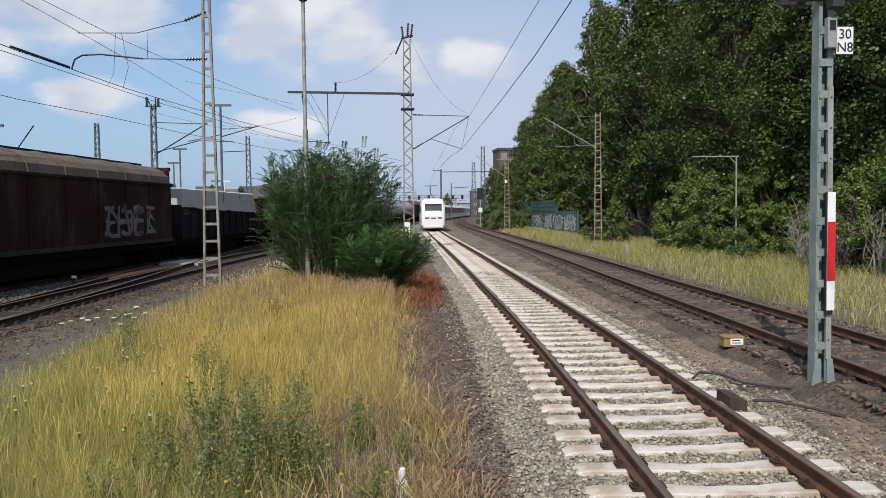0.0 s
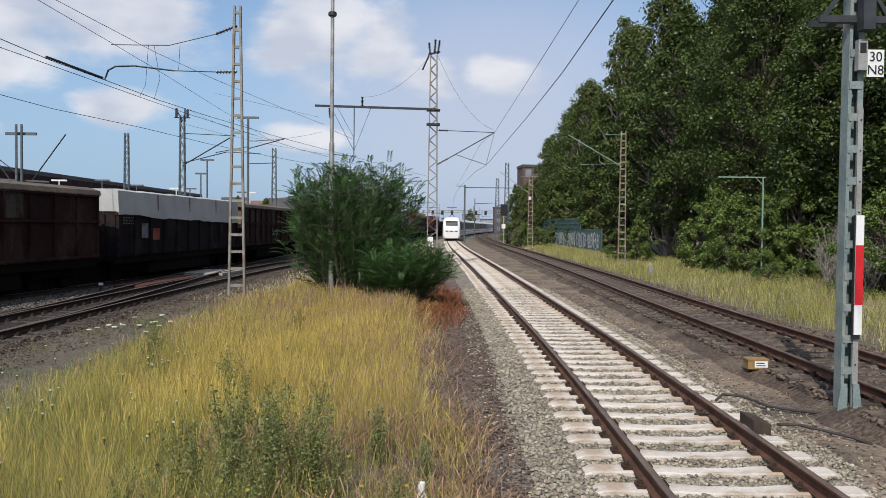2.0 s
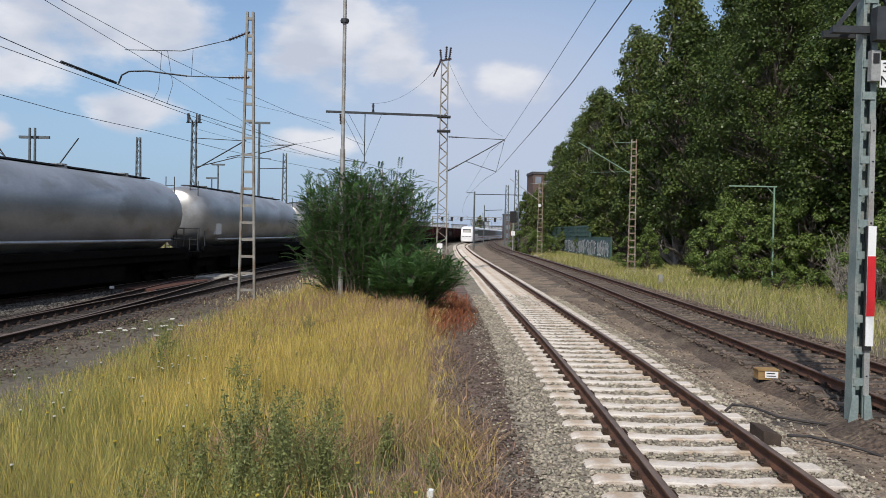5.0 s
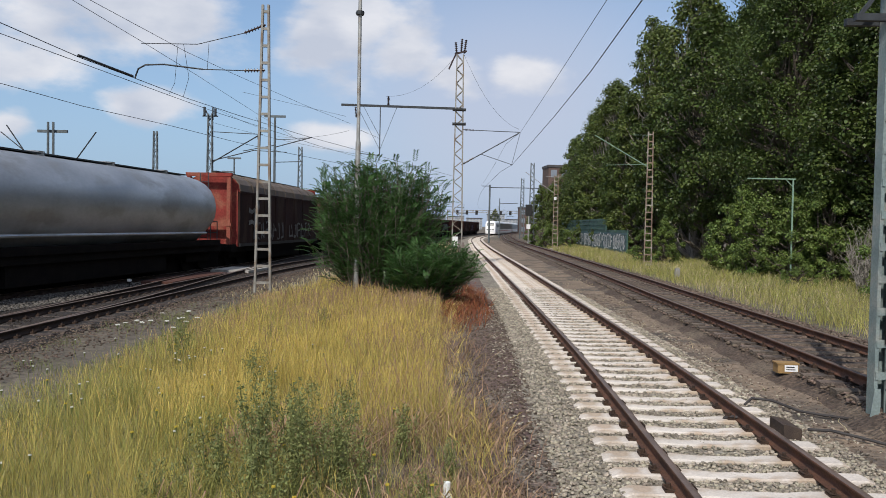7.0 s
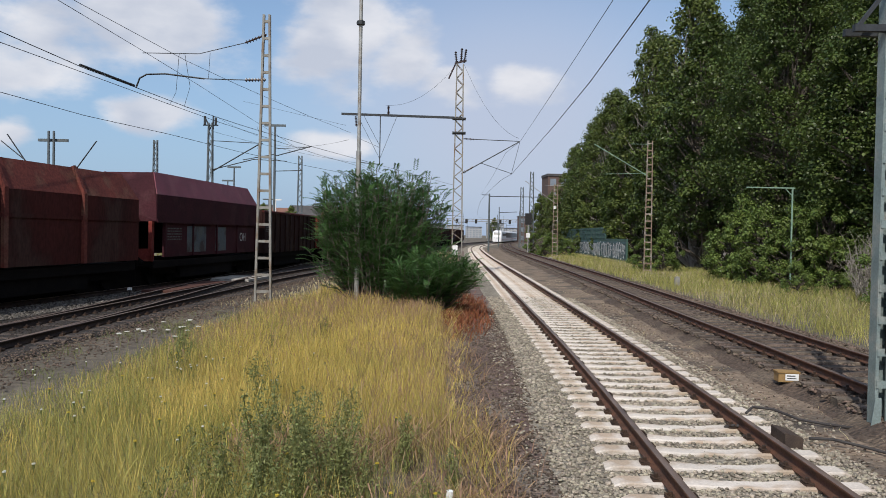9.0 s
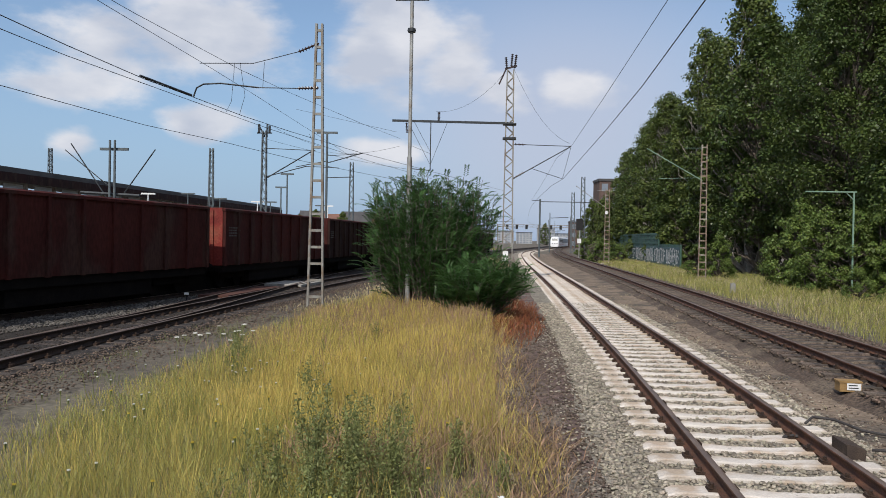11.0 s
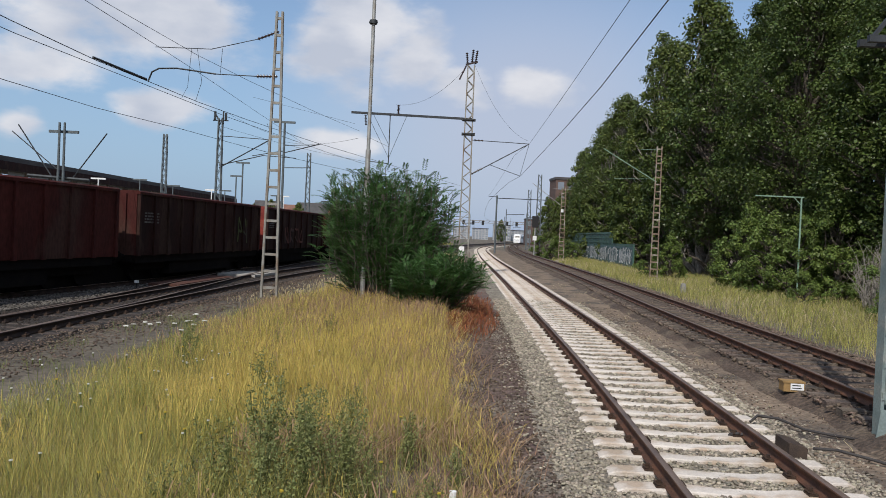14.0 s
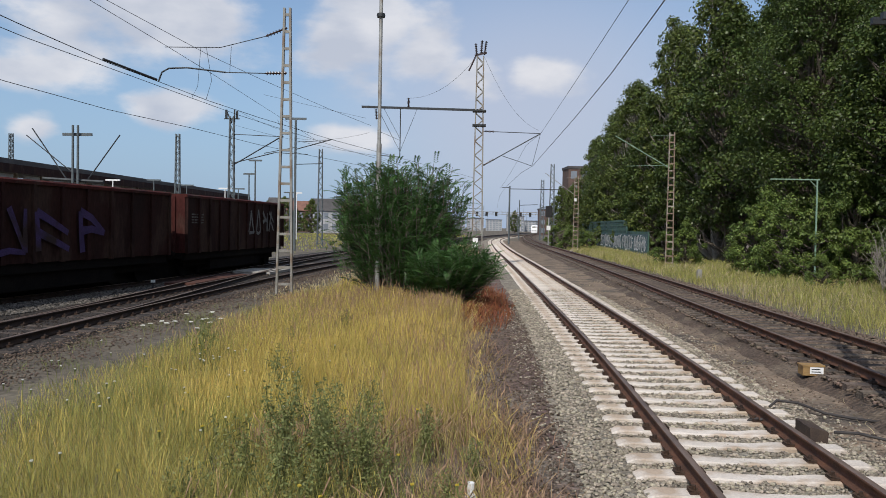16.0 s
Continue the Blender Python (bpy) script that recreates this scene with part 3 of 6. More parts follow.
def build_track(name, line, z, y0, y1, concrete, label, parts_to, pieces_from):
    track = thing(name, label, "railway track", kind="structure")
    for side in (-0.755, 0.755):
        build_rail(line, side, z, y0, y1, track)
    mat = M_SLEEPER if concrete else M_DARKSLEEPER
    one = sleeper_shape(concrete).mesh("sleeper")
    one.materials.append(mat)
    rest, clips = Shape(), Shape()
    s0, s1 = np.interp([y0, min(y1, 230)], line.y, line.s)
    rng = random.Random(3)
    for s in np.arange(s0, s1, 0.6):
        x, y = line.at(s)
        m = line.place(s, z - 0.185) @ pose(rng.uniform(-0.015, 0.015), rng.uniform(-0.02, 0.02), rng.uniform(-0.006, 0.004), 0, 0, rng.uniform(-0.7, 0.7))
        if pieces_from <= y <= parts_to:
            put("sleeper", one, None, track, m=m)
        else:
            rest.box(-1.3, 1.3, -0.14, 0.14, -0.15, 0.03, m)
        if 3 < y < 60:
            for side in (-0.755, 0.755):
                for e in (-1, 1):
                    o = side + e * 0.105
                    clips.box(o - 0.045, o + 0.045, -0.075, 0.075, 0.02, 0.055, m)
                    if y < 26:
                        clips.tube([m @ Vector((o, 0, 0.05)), m @ Vector((o, 0, 0.105))], 0.022, 6)
                        clips.tube([m @ Vector((o - e * 0.05, -0.05, 0.05)), m @ Vector((o + e * 0.04, -0.06, 0.07)), m @ Vector((o + e * 0.04, 0.06, 0.07)), m @ Vector((o - e * 0.05, 0.05, 0.05))], 0.011, 4)
    if rest.v:
        tagged(put("far_sleepers", rest, mat, track), kind="stuff")
    if clips.v:
        tagged(put("rail_clips", clips, M_CLIP, track), kind="stuff")
    return track


def stones(name, material, label, line, spans, y0, y1, z, n, size, seed, thin=1.0):
    """Loose crushed stones as small crooked polyhedra."""
    g = np.random.default_rng(seed)
    base = np.array([(-1, -.8, -.5), (1, -.7, -.5), (.8, 1, -.5), (-.9, .8, -.5), (-.55, -.5, .5), (.6, -.45, .6), (.4, .6, .45), (-.5, .45, .6)])
    quads = np.array([(3, 2, 1, 0), (4, 5, 6, 7), (0, 1, 5, 4), (1, 2, 6, 5), (2, 3, 7, 6), (3, 0, 4, 7)])
    y = y0 + (y1 - y0) * g.random(n) ** 1.7
    w = np.array([b - a for a, b in spans])
    k = g.choice(len(spans), n, p=w / w.sum())
    x = np.interp(y, line.y, line.x) + np.array([a for a, _ in spans])[k] + w[k] * g.random(n)
    r = size * (0.55 + 0.75 * g.random(n)) * (1 + 0.02 * y)
    a, b = g.random(n) * 6.28, (g.random(n) - 0.5) * 1.4
    p = base[None] * (1 + 0.35 * (g.random((n, 8, 3)) - 0.5)) * r[:, None, None] * np.stack([np.ones(n), 0.6 + 0.4 * g.random(n), 0.5 + 0.4 * g.random(n)], -1)[:, None]
    p = np.stack([p[..., 0], p[..., 1] * np.cos(b)[:, None] - p[..., 2] * np.sin(b)[:, None], p[..., 1] * np.sin(b)[:, None] + p[..., 2] * np.cos(b)[:, None]], -1)
    p = np.stack([p[..., 0] * np.cos(a)[:, None] - p[..., 1] * np.sin(a)[:, None], p[..., 0] * np.sin(a)[:, None] + p[..., 1] * np.cos(a)[:, None], p[..., 2]], -1)
    p += np.stack([x, y, z + (g.random(n) - 0.3) * 0.03], -1)[:, None]
    q = (quads[None] + 8 * np.arange(n)[:, None, None]).reshape(-1, 4)
    return tagged(new(name, cloud_mesh(name, p.reshape(-1, 3), q, material)), label, "gravel", kind="stuff")


build_ground()


# ---- masts and wires ----
def lattice(shape_, x, y, z0, z1, w0, w1, d0, d1, bars, thick, panels=4):
    """A four-legged lattice mast that tapers, with crossing braces."""
    def corner(h, i, j):
        k = (h - z0) / (z1 - z0)
        return Vector((x + i * (w0 + (w1 - w0) * k) / 2, y + j * (d0 + (d1 - d0) * k) / 2, h))
    for i in (-1, 1):
        for j in (-1, 1):
            shape_.beam(corner(z0, i, j), corner(z1, i, j), thick)
    hs = np.linspace(z0, z1, bars + 1)
    for k in range(bars):
        a, b = (1, -1) if k % 2 else (-1, 1)
        for j in (-1, 1):
            shape_.beam(corner(hs[k], a, j), corner(hs[k + 1], b, j), thick * 0.55)
            shape_.beam(corner(hs[k], j, a), corner(hs[k + 1], j, b), thick * 0.55)
    return shape_


def ladder_mast(name, x, y, z1, w0, w1, rungs, thick, material, label, rz=0.0):
    """A flat mast of two channel legs joined by short plates."""
    t = thing(name, label, "mast", m=pose(x, y, -0.06, 0, 0, rz))
    for i in (-1, 1):
        s = Shape().beam((i * w0 / 2, 0, 0), (i * w1 / 2, 0, z1), thick, thick * 1.8)
        put("leg", s, material, t)
    for k in range(1, rungs + 1):
        h = z1 * (k - 0.4) / rungs
        w = w0 + (w1 - w0) * h / z1
        put("rung", Shape().box(-w / 2 + thick * 0.3, w / 2 - thick * 0.3, -thick * 0.62, thick * 0.62, h - 0.045, h + 0.045), material, t)
    if material is M_RUSTPOST:
        put("footing", Shape().box(-w0, w0, -w0 * 0.8, w0 * 0.8, -0.15, 0.14), M_CONCRETE, t)
    return t


def insulator(shape_, a, b, r=0.06, n=7):
    a, b = Vector(a), Vector(b)
    shape_.tube([a, b], r * 0.45, 6)
    for k in range(n):
        c = a + (b - a) * ((k + 0.5) / n)
        d = (b - a).normalized() * 0.012
        shape_.tube([c - d, c + d], r, 8)
    return shape_


def wire(a, b, sag=0.0, n=10):
    a, b = Vector(a), Vector(b)
    return [a + (b - a) * (i / n) - Vector((0, 0, sag * 4 * (i / n) * (1 - i / n))) for i in range(n + 1)]


# left mast with its two headspans and the bent steady tube
mast_l = ladder_mast("catenary_mast", -6.55, 28.3, 10.2, 0.55, 0.2, 17, 0.075, M_GREYSTEEL, "slim grey steel ladder mast standing in dry grass")
put("upper_bracket", insulator(Shape(), (0, 0, 9.5), (-0.75, 0, 9.2), 0.07), M_INSUL, mast_l, "brown porcelain strain insulator")
put("lower_bracket", insulator(Shape(), (0.0, 0, 7.9), (-0.75, 0, 7.88), 0.07), M_INSUL, mast_l, "brown porcelain strain insulator")
put("upper_span_wire", Shape().tube([(-0.75, 0, 9.2), (-2.4, 0, 8.78), (-4.4, 0, 8.78)], 0.015, 5), M_WIRE, mast_l)
put("lower_span_tube", Shape().tube([(-0.75, 0, 7.88), (-2.2, 0, 7.9)], 0.018, 6).tube([(-2.2, 0, 7.9), (-3.6, 0, 8.05), (-4.25, 0, 8.02), (-4.5, 0, 7.88), (-4.62, 0, 7.55)], 0.03, 6), M_WIRE, mast_l)
put("dropper", Shape().tube([(-2.0, 0, 8.82), (-2.05, 0, 7.9)], 0.008, 4).tube([(-2.9, 0, 8.78), (-2.7, 0, 7.6), (-2.9, 0, 6.9)], 0.008, 4).tube([(-3.1, 0, 8.78), (-3.2, 0, 7.4), (-3.4, 0, 7.0)], 0.008, 4), M_WIRE, mast_l)

# tall switching mast beside the main track
mast_c = thing("switching_mast", "tall grey lattice mast with switch gear and side arm", "mast", m=pose(0.62, 50, -0.06))
put("lattice", lattice(Shape(), 0, 0, 0, 13.2, 0.64, 0.40, 0.5, 0.35, 30, 0.075), M_GREYSTEEL, mast_c)
put("footing", Shape().box(-0.6, 0.6, -0.5, 0.5, -0.2, 0.25), M_CONCRETE, mast_c)
put("side_arm", Shape().beam((0.2, 0, 9.85), (-7.4, 0, 9.98), 0.09, 0.14), M_WIRE, mast_c)
put("platform", Shape().box(-0.42, 0.42, -0.35, 0.35, 9.75, 9.83), M_WIRE, mast_c)
put("platform", Shape().box(-0.42, 0.42, -0.35, 0.35, 8.85, 8.95), M_WIRE, mast_c)
put("hanger", Shape().tube([(-4.95, 0, 9.9), (-4.95, 0, 6.85)], 0.03).tube([(-4.95, 0, 7.2), (-3.9, 0, 9.9)], 0.012, 4).tube([(-4.95, 0, 7.2), (-6.4, 0, 9.9)], 0.012, 4).tube([(-4.95, 0, 8.0), (-6.0, 0, 9.9)], 0.012, 4).tube([(-4.95, 0, 6.85), (-6.2, 0, 6.95)], 0.03).tube([(-4.95, 0, 7.9), (-6.4, 0, 8.5)], 0.01, 4), M_WIRE, mast_c)
put("switch_gear", insulator(insulator(insulator(Shape(), (-0.22, 0, 13.2), (-0.3, 0, 14.0), 0.09), (0.05, 0, 13.4), (0.1, 0, 14.2), 0.09), (0.25, 0, 13.3), (0.36, 0, 14.15), 0.09).beam((-0.35, 0, 13.25), (0.4, 0, 13.45), 0.1).tube([(-0.3, 0, 13.2), (-0.7, 0, 12.3)], 0.05), M_INSUL, mast_c)
put("hanging_insulator", insulator(Shape(), (-6.5, 0, 9.85), (-6.45, 0, 9.2), 0.08), M_INSUL, mast_c)
put("standing_insulator", insulator(Shape(), (-4.45, 0, 10.0), (-4.45, 0, 10.55), 0.09), M_INSUL, mast_c)
put("bracket_tube", Shape().tube([(0.2, 0, 6.35), (3.85, 0, 8.45)], 0.035).tube([(0.2, 0, 8.55), (3.85, 0, 8.45)], 0.025).tube([(1.4, 0, 7.05), (3.35, 0, 6.42)], 0.02).tube([(3.85, 0, 8.45), (3.35, 0, 6.42)], 0.012, 4), M_WIRE, mast_c)
put("bracket_insulator", insulator(Shape(), (0.3, 0, 6.42), (0.95, 0, 6.8), 0.08), M_INSUL, mast_c)
put("bracket_insulator", insulator(Shape(), (0.35, 0, 8.55), (0.95, 0, 8.53), 0.07), M_INSUL, mast_c)
put("gear_box", Shape().box(-0.28, 0.05, -0.45, -0.25, 1.2, 1.85), M_WHITE, mast_c, "small pale metal switch box")

# lighting pole inside the bush
lamp_pole = thing("lamp_pole", "thin galvanised lighting pole rising out of the bush", "lamp post", m=pose(-2.836, 25.0, -0.06))
put("pole", Shape().tube([(0, 0, 0), (0, 0, 5.1)], 0.08, 10).tube([(0, 0, 5.1), (0, 0, 10.1)], 0.057, 10), M_GALV, lamp_pole)
put("collar", Shape().tube([(0, 0, 9.04), (0, 0, 9.16)], 0.125, 10).beam((-0.135, 0, 9.1), (0.135, 0, 9.1), 0.04), M_WIRE, lamp_pole)
put("lamp_head", Shape().box(-0.6, 0.6, -0.125, 0.125, 10.1, 10.25).box(-0.53, 0.53, -0.095, 0.095, 10.06, 10.1), M_WIRE, lamp_pole, "flat dark twin lamp head")

# right-hand posts
post_a = ladder_mast("catenary_post", 13.9, 55, 9.25, 0.5, 0.32, 19, 0.06, M_RUSTPOST, "rust-stained ladder post among trackside shrubs")
put("bracket_tube", Shape().tube([(-0.1, 0, 6.8), (-3.85, 0, 8.95)], 0.035).tube([(-0.1, 0, 7.0), (-3.0, 0, 6.9)], 0.015, 4).tube([(0, 0, 9.0), (-1.3, 0, 9.0)], 0.015, 4), M_PALEGREEN, post_a)
post_b = ladder_mast("catenary_post", 12.5, 92, 8.6, 0.58, 0.4, 17, 0.07, M_RUSTPOST, "rust-stained ladder post by the green fence")
put("bracket_tube", Shape().tube([(-0.1, 0, 6.4), (-3.6, 0, 8.9)], 0.035).tube([(-1.2, 0, 8.4), (0.9, 0, 8.4)], 0.02, 4), M_GALV, post_b)
put("lamp_glass", Shape().tube([(-0.1, -0.2, 5.7), (-0.1, -0.2, 6.05)], 0.16, 8), M_WHITE, post_b, "small white round lamp")
tee = thing("tee_post", "pale green tee-shaped post standing in shrubs", "post", m=pose(17.3, 40, -0.06))
put("upright", Shape().box(-0.032, 0.032, -0.032, 0.032, 0, 5.2), M_PALEGREEN, tee)
put("cross_arm", Shape().box(-2.3, 0.12, -0.035, 0.035, 5.14, 5.2).beam((-0.03, 0, 4.8), (-0.35, 0, 5.12), 0.035), M_PALEGREEN, tee)

# big grey-green mast with distance boards
mast_r = thing("lattice_mast", "grey-green riveted lattice mast beside the track", "mast", m=pose(5.663, 10.4, -0.04, 0, 0, 0))
MW0, MW1, MH = 0.215, 0.185, 7.6
for i, broad in ((-1, 0.045), (1, 0.075)):
    outline = [(i * MW0 / 2, 0.0), (i * (MW0 / 2 - broad), 0.0), (i * (MW1 / 2 - broad), MH), (i * MW1 / 2, MH)]
    for y in (-0.14, 0.02):
        put("flange", Shape().prism(outline, y, y + 0.02), M_GREENSTEEL, mast_r)
    put("leg_web", Shape().prism([(i * MW0 / 2, 0.0), (i * (MW0 / 2 - 0.015), 0.0), (i * (MW1 / 2 - 0.015), MH), (i * MW1 / 2, MH)], -0.119, 0.019), M_GREENSTEEL, mast_r)
put("cover_channel", Shape().prism([(0.03, 0.5), (0.104, 0.5), (0.094, 4.1), (0.025, 4.1)], -0.166, -0.157), M_GALV, mast_r, "pale grey cable cover with bolt holes")
for k in range(9):
    put("bolt", Shape().tube([(0.065, -0.166, 0.75 + k * 0.4), (0.065, -0.174, 0.75 + k * 0.4)], 0.012, 6), M_BLACK, mast_r)
for k in range(17):
    h = 0.62 + k * 0.415
    w = (MW0 + (MW1 - MW0) * h / MH) / 2
    put("batten_plate", Shape().box(-w + 0.01, w - 0.02, -0.155, -0.141, h, h + 0.1), M_GREENSTEEL, mast_r)
    put("brace", Shape().beam((-w + 0.03, 0.03, h + 0.08), (w - 0.04, 0.03, h + 0.41), 0.035, 0.012), M_GREENSTEEL, mast_r)
for i in (-1, 1):
    put("gusset", Shape().prism([(i * 0.18, 0.02), (i * 0.04, 0.02), (i * 0.04, 0.5), (i * 0.118, 0.5)], -0.182, -0.167), M_GREENSTEEL, mast_r)
put("base_plate", Shape().box(-0.25, 0.25, -0.24, 0.14, 0.0, 0.035), M_CONCRETE, mast_r)
for i in (-0.2, 0.0, 0.2):
    put("bolt", Shape().tube([(i, -0.215, 0.03), (i, -0.215, 0.09)], 0.022, 6), M_CLIP, mast_r)
board = put("marker_board", Shape().box(0.014, 0.117, -0.21, -0.195, 1.15, 2.71), M_WHITE, mast_r, "red and white striped marker board")
put("red_field", Shape().box(0.012, 0.119, -0.2145, -0.21, 1.54, 2.32), M_RED, board)
put("board_backing", Shape().box(-0.004, 0.1, -0.194, -0.168, 1.09, 2.71), M_BLACK, board)
plate = put("number_plate", Shape().box(0.094, 0.317, -0.22, -0.21, 4.50, 4.85), M_WHITE, mast_r, "white plate with black figures")
for text, z in (("30", 4.69), ("N8", 4.52)):
    cu = bpy.data.curves.new("figures", "FONT")
    cu.body, cu.size, cu.align_x, cu.extrude = text, 0.175, "CENTER", 0.0015
    cu.materials.append(M_BLACK)
    ob = new("figures", cu)
    ob.parent, ob.matrix_basis = plate, pose(0.205, -0.224, z + 0.01, 90, 0, 0)
put("plate_strap", Shape().box(0.05, 0.15, -0.209, -0.16, 4.64, 4.70), M_GREENSTEEL, mast_r)
relay = put("relay_box", Shape().box(-0.036, 0.084, -0.25, -0.157, 4.58, 4.97), M_GALV, mast_r, "small grey terminal box")
put("nameplate", Shape().box(-0.016, 0.064, -0.255, -0.2505, 4.80, 4.93), M_BLACK, relay)
put("top_bracket", Shape().box(-0.52, 0.42, -0.2, -0.12, 5.2, 5.29).box(-0.52, 0.42, 0.05, 0.13, 5.2, 5.29).beam((-0.5, -0.16, 5.22), (-0.1, -0.16, 5.75), 0.05).beam((0.4, -0.16, 5.25), (0.1, -0.16, 5.75), 0.05), M_WIRE, mast_r, "dark switch gear bracket")
put("switch_drive", Shape().box(-0.04, 0.12, -0.36, -0.205, 5.08, 5.5), M_WIRE, mast_r, "dark switch drive box")


def far_mast(name, x, y, h, w, label, tee_w=0.0, round_=False, mat=None, extra=None):
    t = thing(name, label, "mast", "background masts", m=pose(x, y, -0.06))
    mat = mat or M_YARDSTEEL
    if round_:
        put("shaft", Shape().tube([(0, 0, 0), (0, 0, h)], w / 2, 8, w * 0.4), mat, t)
    else:
        put("shaft", lattice(Shape(), 0, 0, 0, h, w, w * 0.6, w * 0.8, w * 0.5, int(h * 1.6), w * 0.14), mat, t)
    if tee_w:
        put("cross_arm", Shape().box(-tee_w / 2, tee_w / 2, -0.08, 0.08, h - 0.1, h + 0.1), mat, t)
    for a, b, r in extra or ():
        put("bracket", Shape().tube([a, b], r, 5), M_WIRE, t)
    return t


far_mast("yard_mast", -18.6, 62, 10.9, 0.5, "grey lattice yard mast with bracket arms", extra=[((0, 0, 7.0), (4.0, 0, 9.4), .05), ((0, 0, 9.5), (4.1, 0, 9.35), .03), ((0, 0, 7.2), (3.4, 0, 8.1), .04), ((0, 0, 10.4), (-0.5, 0, 11.4), .06), ((0.2, 0, 10.4), (0.2, 0, 11.4), .06), ((-.6, 0, 10.7), (.6, 0, 10.7), .05), ((-.45, 0, 10.75), (-.45, 0, 11.4), .1), ((.4, 0, 10.75), (.4, 0, 11.3), .1), ((3.4, 0, 8.1), (6.0, 0, 8.0), .03)])
far_mast("yard_mast", -16.4, 75, 12.5, 0.26, "grey yard mast with a short cross arm", 2.0, True, extra=[((0, 0, 9.6), (3.5, 0, 10.6), .05), ((0, 0, 8.2), (2.6, 0, 8.3), .04), ((0, 0, 10.3), (3.3, 0, 10.5), .03), ((0, 0, 9.8), (-3, 0, 9.2), .04)])
for dx in (-0.19, 0.19):
    far_mast("yard_pole", -29.05 + dx, 58, 9.55, 0.22, "one of a pair of grey tubular poles", 0, True)
far_mast("yard_insulator_beam", -29.05, 58.3, 8.9, 0.1, "thin cross beam with insulators on poles", 2.2, True, extra=[((0.4, 0, 5.0), (3.2, 0, 8.9), .05), ((-0.4, 0, 5.0), (-3.4, 0, 9.3), .05), ((-2.6, 0, 5.6), (2.0, 0, 5.4), .12)])
far_mast("yard_mast", -33.2, 90, 12.6, 0.62, "distant grey lattice mast in the yard")
far_mast("yard_mast", -17.7, 95, 11.6, 0.62, "distant grey lattice mast in the yard")
far_mast("yard_mast", -58.4, 100, 13.5, 0.62, "distant grey lattice mast in the yard", extra=[((2, 0, 13.3), (8, 0, 8.6), .07)])
far_mast("yard_lamp_post", -25.6, 95, 10.1, 0.22, "thin yard lamp post", 1.6, True)
far_mast("yard_lamp_post", -26.9, 97, 8.6, 0.2, "thin yard lamp post", 1.4, True)
far_mast("track_mast", 6.3, 120, 8.8, 0.3, "grey tubular mast beside the far tracks", 0, True, extra=[((0, 0, 8.4), (7.5, 0, 8.4), .06), ((0, 0, 8.6), (-1.2, 0, 8.6), .05)])
far_mast("track_mast", 13.2, 125, 12.6, 0.8, "tall grey lattice mast by the curve")
far_mast("track_mast", 15.9, 170, 12.9, 0.9, "tall grey lattice mast by the curve")
rg = random.Random(12)
for k in range(16):
    y = rg.uniform(170, 420)
    x = MAIN.across(y) + rg.choice((-1, 1)) * rg.uniform(4, 9) - rg.choice((0, 0, 14, 30))
    far_mast("track_mast", x, y, rg.uniform(8, 11.5), 0.24, "far-off grey catenary mast", 0, rg.random() < 0.5, extra=[((0, 0, 7.6), (rg.choice((-4, 4)), 0, 7.8), .07)])
gantry = thing("signal_gantry", "far-off grey lattice gantry across the tracks", "gantry", m=pose(19, 330, 0))
put("beam", Shape().box(-19, 17, -0.2, 0.2, 8.0, 8.2).box(-19, 17, -0.2, 0.2, 8.9, 9.1), M_GREYSTEEL, gantry)
for x in (-19, -2, 16.8):
    put("upright", Shape().box(x - 0.2, x + 0.2, -0.2, 0.2, -0.1, 9.1), M_GREYSTEEL, gantry)
for k in range(18):
    put("strut", Shape().beam((-19 + k * 2, 0, 8.1), (-18 + k * 2, 0, 9.0), 0.15), M_GREYSTEEL, gantry)
for x in (-15, -11, -7, 3, 7, 12):
    put("signal_head", Shape().box(x - 0.5, x + 0.5, -0.4, -0.2, 7.2, 8.9), M_BLACK, gantry)
sig = thing("light_signal", "black colour-light signal beside the curve", "signal", m=pose(10.7, 105, -0.06))
put("post", Shape().box(-0.06, 0.06, -0.06, 0.06, 0, 4.2), M_GALV, sig)
put("head", Shape().box(-0.42, 0.42, -0.12, 0.12, 4.0, 5.5), M_BLACK, sig)
put("lower_plate", Shape().box(-0.25, 0.25, -0.12, 0.0, 2.3, 2.9), M_WHITE, sig)

# overhead line
def line_wire(name, pts, r, label):
    return tagged(put(name, Shape().tube(pts, r, 5), M_WIRE), label, "wire", "overhead wires")


def along(pts, z):
    return [(x, y, z) for x, y in pts]


line_wire("contact_wire", along([(2.55, -15), (2.95, 5), (3.22, 13), (3.5, 20), (3.68, 28), (4.0, 50)] + [(MAIN.across(y) + 0.2 * math.sin(y / 18), y) for y in range(56, 200, 8)], 6.35), 0.012, "dark contact wire above the main track")
line_wire("messenger_wire", [(3.5, -15, 8.45), (3.78, 5, 8.42), (4.03, 20, 8.4), (4.25, 33, 8.4), (4.5, 50, 8.42)] + [(MAIN.across(y) + 0.3, y, 8.42 - 0.6 * math.sin((y - 50) / 70 * math.pi)) for y in range(56, 122, 6)], 0.0095, "dark carrier wire above the main track")
line_wire("contact_wire", along([(-11.0, -12), (-11.5, 12), (-11.55, 20.3), (-11.45, 24.8), (-11.1, 28.07), (-10.7, 32.4), (-9.9, 37.3), (-8.14, 46), (-4.6, 60), (0.5, 80)], 7.45), 0.013, "dark overhead line above the siding")
line_wire("contact_wire", along([(-11.6, 0), (-11.1, 12), (-10.88, 19.2), (-10.5, 22.8), (-9.95, 28.2), (-9.5, 32.4), (-7.4, 46), (-4.9, 58)], 6.9), 0.010, "dark overhead line above the siding")
